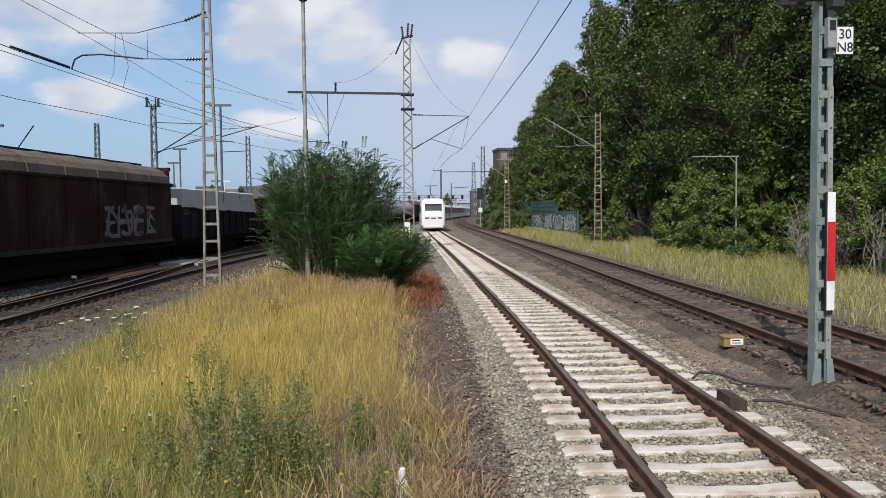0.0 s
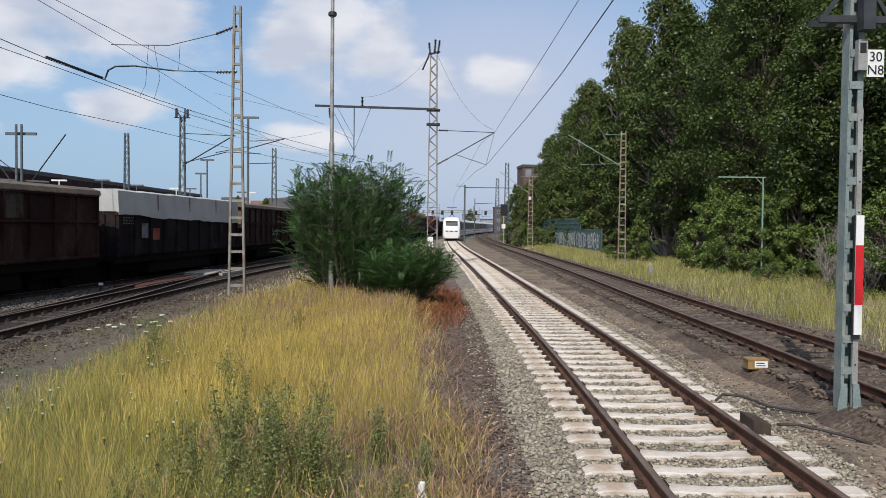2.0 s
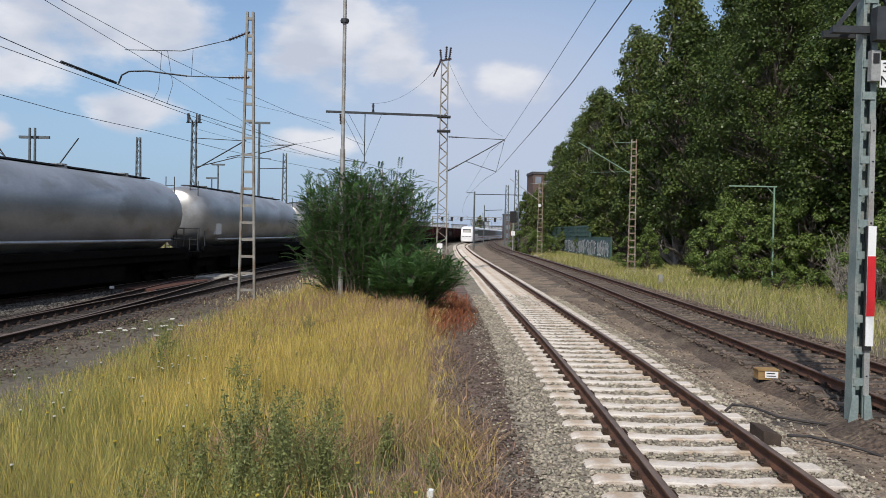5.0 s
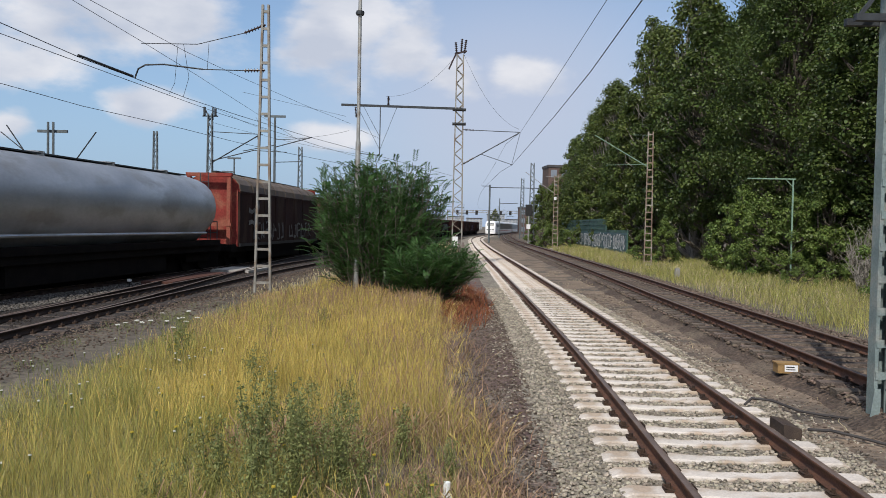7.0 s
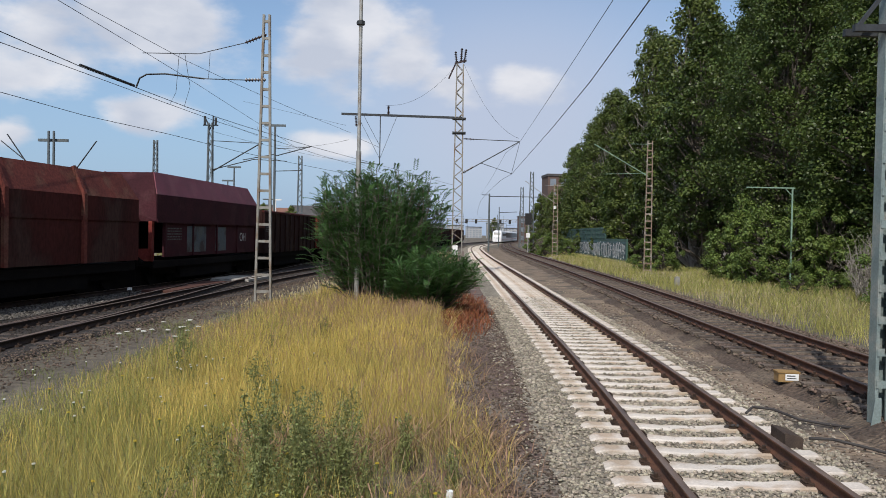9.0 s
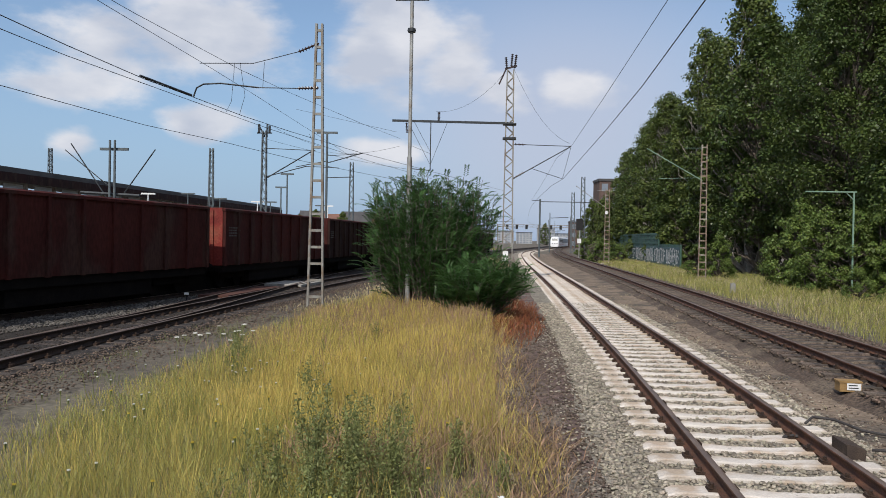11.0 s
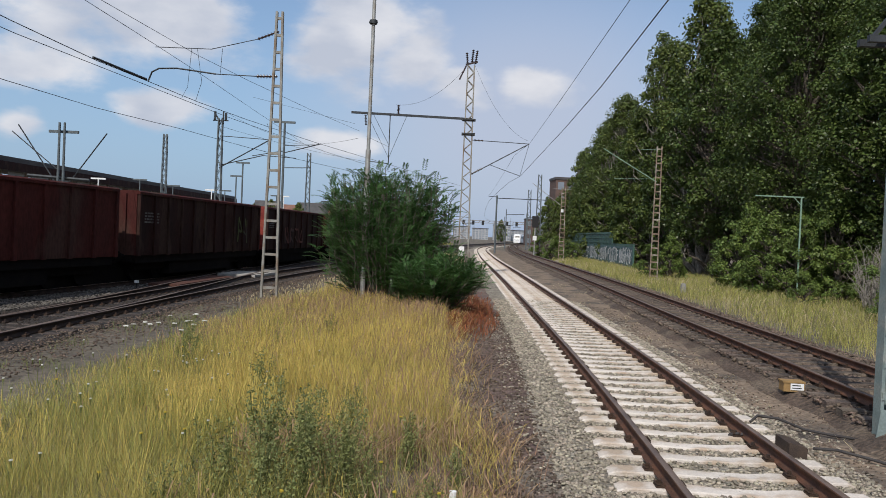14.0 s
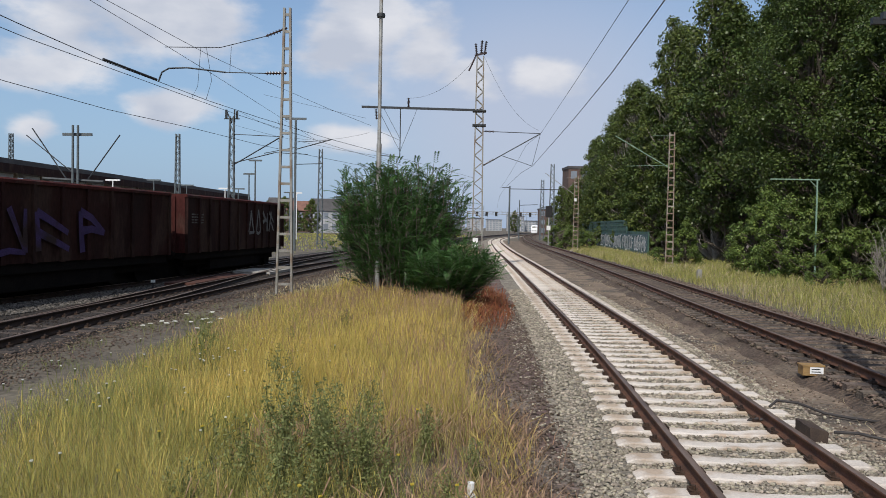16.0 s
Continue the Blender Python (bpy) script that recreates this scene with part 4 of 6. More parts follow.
line_wire("feeder_wire", along([(-14.6, 8), (-13.5, 20), (-12.8, 27.9), (-11.6, 32.9), (-10.5, 39.5), (-9.3, 44.4), (-6.0, 56), (-1, 72)], 6.4), 0.011, "dark overhead line above the freight track")
line_wire("messenger_wire", along([(-10.9, 10), (-10.9, 22), (-10.88, 28.35), (-10.92, 34.4), (-11.07, 41.5), (-11.4, 60)], 8.75), 0.009, "dark carrier line above the siding")
line_wire("messenger_wire", along([(-11.0, 10), (-10.45, 22), (-9.84, 29.65), (-9.16, 34.3), (-7.65, 43), (-6.2, 50)], 8.75), 0.009, "dark carrier line above the siding")
line_wire("tension_rod", along([(-11.46, 24.6), (-11.12, 28.0)], 7.5), 0.04, "thick dark rod in the overhead line")
line_wire("feeder_wire", [(-9.2, 38, 7.45), (-9.0, 38, 7.0), (-9.2, 38.2, 6.4)], 0.007, "thin hanging jumper wire")
line_wire("feeder_wire", wire((0.75, 50, 13.4), (4.4, 50.2, 8.6), 0.9), 0.008, "dark cable from the switching mast")
line_wire("feeder_wire", wire((0.3, 50, 13.0), (-4.0, 50, 10.5), 0.7), 0.008, "dark cable from the switching mast")
line_wire("feeder_wire", wire((-6.5, 50, 9.2), (-13.0, 50, 10.6), 0.0), 0.008, "dark cable to the side arm")
line_wire("feeder_wire", wire((-18.6, 62, 10.2), (-8, 70, 8.6), 0.2) + wire((-7.9, 70, 8.6), (-2, 100, 8.3), 0.3), 0.010, "dark overhead line in the yard")
line_wire("feeder_wire", wire((-18.0, 62, 11.2), (-16.4, 75, 11.0), 0.2) + wire((-16.3, 75, 10.6), (-6.3, 50, 8.3), 0.3), 0.009, "dark overhead line in the yard")


# ---- trains ----
def bogie(parent, y, base=1.8):
    b = put("bogie", Shape().box(-0.95, 0.95, y - base / 2 - 0.5, y + base / 2 + 0.5, 0.55, 0.8).box(0.85, 1.0, y - base / 2 - 0.4, y + base / 2 + 0.4, 0.42, 0.72).box(-1.0, -0.85, y - base / 2 - 0.4, y + base / 2 + 0.4, 0.42, 0.72), M_UNDER, parent)
    for e in (-1, 1):
        for x in (-0.755, 0.755):
            put("wheel", Shape().tube([(x - 0.06, y + e * base / 2, 0.46), (x + 0.06, y + e * base / 2, 0.46)], 0.46, 18), M_UNDER, b)


def underframe(t, L, z=1.0):
    put("floor_frame", Shape().box(-1.195, 1.195, -L / 2 + 0.65, L / 2 - 0.65, z - 0.22, z), M_UNDER, t)
    put("sole_bar", Shape().box(1.2, 1.32, -L / 2 + 0.7, L / 2 - 0.7, z - 0.28, z + 0.02), M_UNDER, t)
    put("sole_bar", Shape().box(-1.32, -1.2, -L / 2 + 0.7, L / 2 - 0.7, z - 0.28, z + 0.02), M_UNDER, t)
    # added filler boxes, no real parts: they shut out light below the floor
    put("centre_beam", Shape().box(-0.62, 0.62, -L / 2 + 0.7, L / 2 - 0.7, -0.1, z - 0.225), M_UNDER, t)
    put("brake_box", Shape().box(0.625, 1.19, -L * 0.24, L * 0.22, 0.2, z - 0.25), M_UNDER, t)
    for y in (-L / 2 + 0.35, L / 2 - 0.35):
        for x in (-0.875, 0.875):
            e = 1 if y > 0 else -1
            put("buffer", Shape().tube([(x, y - e * 0.3, 0.98), (x, y + e * 0.22, 0.98)], 0.1, 8).tube([(x, y + e * 0.22, 0.98), (x, y + e * 0.28, 0.98)], 0.23, 12), M_UNDER, t)
    for y in (-L / 2 + 2.6, L / 2 - 2.6) if L > 12 else (-L / 2 + 2.2, L / 2 - 2.2):
        bogie(t, y)


def graffiti(parent, y0, z0, w, h, mat, letters, seed, x=1.47):
    """Sprayed, unreadable tags: each piece a few worn strokes between the points of a crooked grid."""
    g = random.Random(seed)
    step = w / letters
    for k in range(letters):
        c, hw, t = y0 + step * (k + 0.5), step * g.uniform(0.30, 0.40), min(step, h) * g.uniform(0.055, 0.085)
        hh, sh = h * g.uniform(0.75, 1.0), g.uniform(-0.12, 0.12)
        node = {(i, j): (c + i * hw + sh * j * hh * 0.3 + g.uniform(-0.05, 0.05) * hw, z0 + h * 0.5 + j * hh * 0.5 + g.uniform(-0.05, 0.05) * hh) for i in (-1, 0, 1) for j in (-1, 0, 1)}
        ways = [g.choice((((-1, -1), (-1, 1)), ((1, -1), (1, 1)), ((-1, -1), (0, 1)))), g.choice((((-1, 1), (1, 0)), ((-1, 1), (1, 1)), ((0, 1), (1, -1)))), g.choice((((-1, 0), (1, 0)), ((-1, 0), (1, -1)), ((-1, -1), (1, -1))))]
        s = Shape()
        for n, (a, b) in enumerate(ways):
            p, q = Vector(node[a]), Vector(node[b])
            mid = (p + q) / 2 + Vector((g.uniform(-0.12, 0.12) * hw, g.uniform(-0.12, 0.12) * hh))
            pts = [p, p.lerp(mid, 0.5), mid, mid.lerp(q, 0.5), q]
            v = []
            for m_, o in enumerate(pts):
                d = (pts[min(4, m_ + 1)] - pts[max(0, m_ - 1)]).normalized() * t * (1.25 - 0.1 * m_)
                v += [(x + n * 0.003, o.x - d.y, o.y + d.x), (x + n * 0.003, o.x + d.y, o.y - d.x)]
            s.add(v, [(2 * m_, 2 * m_ + 1, 2 * m_ + 3, 2 * m_ + 2) for m_ in range(4)])
        put("graffiti_stroke", s, mat, parent)


def bars(parent, y0, z0, w, rows, seed, x=1.47, mat=None, h=0.06):
    """Small unreadable lettering."""
    g = random.Random(seed)
    s = Shape()
    for r in range(rows):
        y = y0
        while y < y0 + w:
            k = g.uniform(0.08, 0.28)
            s.box(x - 0.004, x + 0.004, y, min(y + k, y0 + w), z0 - r * h * 1.9, z0 - r * h * 1.9 + h)
            y += k + 0.07
    return put("lettering", s, mat or M_STENCIL, parent)


def gondola(name, L, top, mat, label, end_mat=None, ribs=11):
    t = thing(name, label, "freight wagon", "freight train wagons")
    underframe(t, L)
    b = L / 2 - 0.68
    for x, nm in ((1.38, "side_wall"), (-1.38, "side_wall")):
        put(nm, Shape().box(x - 0.03, x + 0.03, -b, b, 1.02, top - 0.1), mat, t)
    # end_mat is a brighter red than the sides, sunlight put into the colour
    for y in (-b, b):
        e = put("end_wall", Shape().box(-1.35, 1.35, y - 0.03, y + 0.03, 1.02, top), end_mat or mat, t)
        for x in (-0.9, 0, 0.9):
            put("end_rib", Shape().box(x - 0.06, x + 0.06, y - 0.1, y + 0.1, 1.02, top - 0.12), end_mat or mat, e)
    put("floor", Shape().box(-1.35, 1.35, -b, b, 1.0, 1.06), M_UNDER, t)
    for x in (1.4, -1.4):
        # the rail's redder, lighter colour stands in for sunlight on the top edge
        put("top_rail", Shape().prism([(x - 0.08, top - 0.14), (x + 0.08, top - 0.14), (x + 0.08, top - 0.05), (x, top), (x - 0.08, top - 0.02)], -b - 0.05, b + 0.05), M_REDWAGON, t, "worn top rail, sunlight put into its lighter red")
        for k in range(ribs + 1):
            y = -b + 0.05 + (2 * b - 0.1) * k / ribs
            put("rib", Shape().prism([(y - 0.09, 1.0), (y + 0.09, 1.0), (y + 0.06, top - 0.13), (y - 0.06, top - 0.13)], x - 0.01 if x > 0 else x - 0.09, x + 0.09 if x > 0 else x + 0.01, "x"), mat, t)
    bars(t, -b + 0.5, 2.6, 1.2, 4, int(L * 10) + ribs, 1.415)
    return t


def tarp_wagon(L, tarp_mat, label, top=3.62):
    t = gondola("tarpaulin_wagon", L, 2.75, M_BLUEWAGON, label, ribs=10)
    b = L / 2 - 0.66
    n, s = 24, Shape()
    g = random.Random(int(L * 7))
    prof = []
    for i in range(n + 1):
        y = -b + 2 * b * i / n
        low = 2.62 + 0.16 * noise.noise((i * 0.23, L, 0)) + 0.07 * noise.noise((i * 0.9, L, 5)) - 0.012 * i
        z = top + 0.035 * noise.noise((i * 0.6, L, 9))
        prof += [(-1.5, y, low), (-1.48, y, 2.95), (-1.45, y, z - 0.07), (-1.3, y, z), (1.3, y, z), (1.45, y, z - 0.07), (1.48, y, 2.95), (1.5, y, low)]
    s.add(prof, [(8 * i + k, 8 * i + k + 1, 8 * i + k + 9, 8 * i + k + 8) for i in range(n) for k in range(7)] + [tuple(range(8)), tuple(range(8 * n + 7, 8 * n - 1, -1))])
    put("tarpaulin", s, tarp_mat, t, "taut pale tarpaulin cover")
    for y in (-b * 0.5, 0.0, b * 0.5):
        put("tarpaulin_seam", Shape().box(1.46, 1.495, y - 0.03, y + 0.03, 2.85, top - 0.08), M_STENCIL, t, "dark stitched seam")
    return t


def box_wagon(L, label, top=3.55):
    t = thing("box_wagon", label, "freight wagon", "freight train wagons")
    underframe(t, L)
    b = L / 2 - 0.68
    put("body", Shape().box(-1.38, 1.38, -b, b, 1.0, top - 0.25), M_BROWNWAGON, t)
    put("roof", Shape().prism([(-1.48, top - 0.25), (1.48, top - 0.25), (1.42, top - 0.08), (1.0, top + 0.04), (-1.0, top + 0.04), (-1.42, top - 0.08)], -b - 0.12, b + 0.12), M_ROOF, t, "grimy flat-arched roof")
    put("end_panel", Shape().box(-1.3, 1.3, -b - 0.06, -b - 0.01, 2.3, top - 0.5), M_OCHRE, t, "ochre end panel")
    for k in range(13):
        y = -b + 0.06 + (2 * b - 0.12) * k / 12
        put("rib", Shape().box(1.38, 1.46, y - 0.05, y + 0.05, 1.0, top - 0.26), M_BROWNWAGON, t)
    for z in (1.05, 2.3, top - 0.32):
        put("rail", Shape().box(1.38, 1.475, -b, b, z, z + 0.09), M_BROWNWAGON, t)
    for k in (0, 1, 2, 5, 8):
        y = -b + 0.6 + (2 * b - 0.12) * k / 12
        put("panel", Shape().box(1.38, 1.41, y - 0.42, y + 0.42, 2.42, 3.22), M_PANEL, t, "faded grey panel")
    graffiti(t, -1.5, 1.3, 2.0, 0.7, M_GRAF, 2, int(L * 31))
    return t


def hood_wagon(L, label, roof, side, end, top=4.75, eave=3.75, name="hood_wagon"):
    t = thing(name, label, "freight wagon", "freight train wagons")
    underframe(t, L)
    b = L / 2 - 1.55
    put("side_wall", Shape().box(1.36, 1.44, -b, b, 1.0, eave), side, t)
    put("side_wall", Shape().box(-1.44, -1.36, -b, b, 1.0, eave), side, t)
    # red ends have the sunlight on them put into their colour
    for e in (-1, 1):
        w = put("end_wall", Shape().box(-1.36, 1.36, e * b - 0.05, e * b + 0.05, 1.0, eave + 0.1), end, t, "end wall, sunlight in its colour where red")
        for x in (-1.05, 1.05):
            put("end_post", Shape().box(x - 0.1, x + 0.1, e * (b + 0.5) - 0.1, e * (b + 0.5) + 0.1, 0.95, top - 0.25), end, w)
            put("end_strut", Shape().box(x - 0.06, x + 0.06, *sorted((e * (b + 0.06), e * (b + 0.39))), top - 0.42, top - 0.3), end, w)
        for z in (2.05, top - 0.24):
            put("end_beam", Shape().box(-1.2, 1.2, e * (b + 0.5) - 0.13, e * (b + 0.5) + 0.13, z, z + 0.18), end, w)
        put("platform", Shape().box(-1.3, 1.3, *sorted((e * (b + 0.06), e * (b + 0.8))), 0.98, 1.12), M_UNDER, w)
    n = 10
    arch = [(1.46 * math.cos(math.pi * k / n), eave + (top - eave) * math.sin(math.pi * k / n) ** 0.8) for k in range(n + 1)]
    put("roof", Shape().prism(arch, -b + 0.12, b - 0.12), roof, t, "grimy curved sliding roof")
    for e in (-1, 1):
        put("gable", Shape().prism([(x * 0.97, eave + (z - eave) * 0.96) for x, z in arch], e * (b - 0.1) - 0.06, e * (b - 0.1) + 0.06), end, t, "gable, sunlight in its colour where red")
    sl = 0.3
    put("roof_rail", Shape().box(-0.12, 0.12, -b + sl * 0.6, b - sl * 0.6, top + 0.01, top + 0.1), M_BLACK, t)
    put("eave_rail", Shape().box(1.44, 1.5, -b, b, eave - 0.06, eave + 0.04), side, t)
    put("sill", Shape().box(1.38, 1.5, -b, b, 1.0, 1.16), M_BLACK, t)
    for k in range(1, 8):
        y = -b + 2 * b * k / 8
        put("roof_rib", Shape().tube([(1.47 * math.cos(math.pi * j / 10), y, eave + 0.01 + (top - eave) * math.sin(math.pi * j / 10) ** 0.8) for j in range(0, 6)], 0.025, 4), roof, t)
        put("seam", Shape().box(1.44, 1.465, y - 0.03, y + 0.03, 1.16, eave - 0.06), side, t)
    return t


def silo_wagon(L, label):
    t = thing("silo_wagon", label, "freight wagon", "freight train wagons")
    underframe(t, L, z=1.15)
    b, n = L / 2 - 1.0, 20
    secs = [(-b, 0.85, 0.8, 3.3), (-b + 0.12, 1.15, 1.05, 3.12), (-b + 0.5, 1.4, 1.4, 2.92), (-b + 1.5, 1.5, 1.65, 2.76), (b - 1.5, 1.5, 1.65, 2.76), (b - 0.5, 1.4, 1.4, 2.92), (b - 0.12, 1.15, 1.05, 3.12), (b, 0.85, 0.8, 3.3)]
    v = [(w * math.cos(2 * math.pi * j / n), y, zc + h * math.sin(2 * math.pi * j / n)) for y, w, h, zc in secs for j in range(n)]
    f = [(i * n + j, i * n + (j + 1) % n, (i + 1) * n + (j + 1) % n, (i + 1) * n + j) for i in range(len(secs) - 1) for j in range(n)]
    f += [tuple(range(n)), tuple(range((len(secs) - 1) * n, len(secs) * n))]
    put("tank", Shape().add(v, f), M_SILVER, t, "dusty rounded aluminium tank", smooth=True)
    put("walkway", Shape().box(-0.3, 0.3, -b + 1.4, b - 1.4, 4.41, 4.46), M_WIRE, t)
    for k in range(4):
        y = -b + 3.4 + (2 * b - 6.8) * k / 3
        put("hatch", Shape().tube([(0, y, 4.3), (0, y, 4.52)], 0.32, 12), M_SILVER, t)
    for k in range(4):
        y = -b + 2.2 + (2 * b - 4.4) * k / 3
        put("hopper", Shape().add([(-1.0, y - 1.2, 1.9), (1.0, y - 1.2, 1.9), (1.0, y + 1.2, 1.9), (-1.0, y + 1.2, 1.9), (-0.3, y - 0.3, 0.7), (0.3, y - 0.3, 0.7), (0.3, y + 0.3, 0.7), (-0.3, y + 0.3, 0.7)], [(3, 2, 1, 0), (4, 5, 6, 7), (0, 1, 5, 4), (1, 2, 6, 5), (2, 3, 7, 6), (3, 0, 4, 7)]), M_SILVER, t)
    # sill blackened to match the painted shade below the tank
    put("side_sill", Shape().box(1.3, 1.42, -b, b, 1.15, 1.42), M_UNDER, t)
    put("pipe", Shape().tube([(1.44, -b + 1.8, 1.75), (1.44, b - 1.8, 1.75)], 0.06, 8), M_SILVER, t)
    for e in (-1, 1):
        y = e * (L / 2 - 0.9)
        s = Shape()
        for x in (-1.2, 1.2):
            s.tube([(x, y, 1.15), (x, y, 2.3)], 0.025, 5).tube([(x, y - e * 0.8, 1.15), (x, y - e * 0.8, 2.3)], 0.025, 5)
        s.tube([(-1.2, y, 2.28), (1.2, y, 2.28)], 0.025, 5).tube([(-1.2, y, 1.75), (1.2, y, 1.75)], 0.02, 5)
        put("railing", s, M_WIRE, t)
        lad = Shape().tube([(0.55, y - e * 0.5, 1.2), (0.55, y - e * 0.5, 4.6)], 0.022, 5).tube([(0.95, y - e * 0.5, 1.2), (0.95, y - e * 0.5, 4.6)], 0.022, 5)
        for k in range(10):
            lad.tube([(0.55, y - e * 0.5, 1.5 + k * 0.3), (0.95, y - e * 0.5, 1.5 + k * 0.3)], 0.014, 4)
        put("ladder", lad, M_WIRE, t)
    put("placard", Shape().box(1.3, 1.47, -b + 1.6, -b + 2.4, 2.0, 2.6), M_WHITE, t)
    return t


def hopper_wagon(L, mat, top_mat, label, top=4.8, text=""):
    t = thing("hopper_wagon", label, "freight wagon", "freight train wagons")
    underframe(t, L)
    b, ev = L / 2 - 0.7, top - 0.9
    outline = [(-1.45, 2.6), (-1.45, ev), (-1.05, top), (1.05, top), (1.45, ev), (1.45, 2.6)]
    v = [(x, y, z) for y, ins in ((-b, 0), (b, 0)) for x, z in outline]
    v = [(x, y + (0.55 if z > top - 0.05 else 0) * (1 if y < 0 else -1), z) for x, y, z in v]
    put("upper_body", Shape().add(v, [(i, (i + 1) % 6, (i + 1) % 6 + 6, i + 6) for i in (0, 2, 4, 5)] + [tuple(range(6)), tuple(range(11, 5, -1))]), mat, t)
    # flaps take top_mat, whose lighter colour holds the sunlight on the slope
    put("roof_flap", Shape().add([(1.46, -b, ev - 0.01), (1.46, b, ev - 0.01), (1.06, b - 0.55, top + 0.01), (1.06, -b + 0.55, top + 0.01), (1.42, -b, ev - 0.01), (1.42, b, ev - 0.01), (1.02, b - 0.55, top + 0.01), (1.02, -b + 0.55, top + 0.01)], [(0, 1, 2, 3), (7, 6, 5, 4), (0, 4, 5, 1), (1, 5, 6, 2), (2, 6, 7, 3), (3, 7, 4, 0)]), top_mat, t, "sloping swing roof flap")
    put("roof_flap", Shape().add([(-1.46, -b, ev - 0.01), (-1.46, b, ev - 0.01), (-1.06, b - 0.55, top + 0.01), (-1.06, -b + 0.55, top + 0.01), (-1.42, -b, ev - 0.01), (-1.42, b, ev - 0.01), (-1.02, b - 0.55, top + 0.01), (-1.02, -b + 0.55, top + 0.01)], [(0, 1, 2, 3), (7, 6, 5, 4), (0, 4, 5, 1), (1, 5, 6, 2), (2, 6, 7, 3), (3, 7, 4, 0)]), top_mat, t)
    put("lower_flap", Shape().box(1.28, 1.36, -b + 0.9, b - 0.1, 1.15, 2.62).box(-1.36, -1.28, -b + 0.9, b - 0.1, 1.15, 2.62), mat, t, "hinged discharge flap")
    for k in range(5):
        y = -b + 0.95 + (2 * b - 1.1) * k / 4
        put("flap_rib", Shape().box(1.36, 1.42, y - 0.05, y + 0.05, 1.15, 2.6), mat, t)
    put("side_edge", Shape().box(1.45, 1.5, -b, b, 2.56, 2.68), mat, t)
    put("end_frame", Shape().box(-1.3, 1.3, -b - 0.1, -b + 0.05, 1.0, 1.5).box(1.15, 1.3, -b - 0.1, -b + 0.1, 1.0, 2.6).box(-1.3, -1.15, -b - 0.1, -b + 0.1, 1.0, 2.6), M_BRIGHTRED if text else mat, t)
    if text:
        cu = bpy.data.curves.new("letters", "FONT")
        cu.body, cu.size, cu.extrude = text, 0.62, 0.002
        cu.materials.append(M_LETTER)
        ob = new("letters", cu)
        ob.parent, ob.matrix_basis = t, pose(1.365, b - 2.6, 1.75, 90, 0, 90)
        for y0, y1 in ((-b + 3.2, -b + 5.4), (-b + 6.6, -b + 8.0)):
            put("patch", Shape().box(1.358, 1.366, y0, y1, 1.3, 2.45), M_GRAFB, t, "grey-blue sprayed patch")
        bars(t, -b + 1.2, 2.3, 1.4, 5, 5, 1.365)
    else:
        for y in (-b * 0.33, b * 0.36):
            # ribs share the flaps' sunlit colour
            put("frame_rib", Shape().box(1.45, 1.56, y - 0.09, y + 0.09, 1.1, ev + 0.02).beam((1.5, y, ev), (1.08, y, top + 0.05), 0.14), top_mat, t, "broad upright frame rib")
        put("upper_side", Shape().box(1.36, 1.455, -b, b, 1.1, 2.6), mat, t)
        bars(t, -b + 1.0, 1.35, 1.8, 2, 8, 1.46)
    return t


# (front at start, back, what): lengths along the freight line
SPEED = 21.3
train = []


def add_wagon(a, b, t):
    train.append((0.5 * (a + b), (b - a) * 0.34, t))
    return t


w = add_wagon(18.9, 41.2, hood_wagon(22.2, "long brown sliding-wall wagon with pale graffiti", M_ROOF, M_BROWNWAGON, M_BROWNWAGON, 4.6, 3.7))
graffiti(w, 2.6, 1.35, 5.2, 1.35, M_GRAF, 4, 4)
graffiti(w, 2.9, 1.45, 4.8, 1.1, M_GRAF, 4, 5, 1.482)
add_wagon(40.4, 56.4, tarp_wagon(16.0, M_TARP, "dark open wagon under a grey tarpaulin"))
add_wagon(56.3, 73.3, box_wagon(17.0, "weathered brown box wagon with ribbed sides"))
w = add_wagon(73.3, 89.3, tarp_wagon(16.0, M_TARP, "dark blue open wagon under a grey tarpaulin"))
put("placard", Shape().box(1.48, 1.5, -5.3, -4.7, 1.7, 2.3, None), M_GRAF, w)
put("patch", Shape().box(1.48, 1.49, -4.2, -3.5, 1.6, 2.1), M_BRIGHTRED, w)
add_wagon(89.3, 106.4, box_wagon(17.1, "weathered brown box wagon with a grimy roof"))
w = add_wagon(106.4, 122.4, tarp_wagon(15.9, M_WHITETARP, "dark open wagon under a white tarpaulin"))
graffiti(w, -3.5, 1.4, 5.5, 0.9, M_GRAFB, 5, 14)
silo = silo_wagon(22.1, "dusty silver silo wagon with end ladders")
add_wagon(122.4, 144.5, silo)
for a, b in ((144.5, 166.9), (166.9, 189.4)):
    add_wagon(a, b, copy_thing(silo, pose(0, 0, 0)))
w = add_wagon(189.4, 210.4, hood_wagon(20.9, "brown hood wagon with bright red ends and graffiti", M_ROOF, M_BROWNWAGON, M_BRIGHTRED, 4.85, 3.85))
graffiti(w, -7.6, 1.35, 1.4, 1.7, M_GRAF, 1, 20)
graffiti(w, -6.0, 1.3, 5.6, 1.0, M_GRAF, 7, 21)
graffiti(w, 0.9, 1.35, 6.0, 0.9, M_GRAF, 6, 22)
put("emblem", Shape().tube([(1.45, -5.8, 3.2), (1.475, -5.8, 3.2)], 0.28, 16), M_GRAF, w)
put("emblem", Shape().tube([(1.45, 9.0, 3.0), (1.475, 9.0, 3.0)], 0.25, 16), M_GRAF, w)
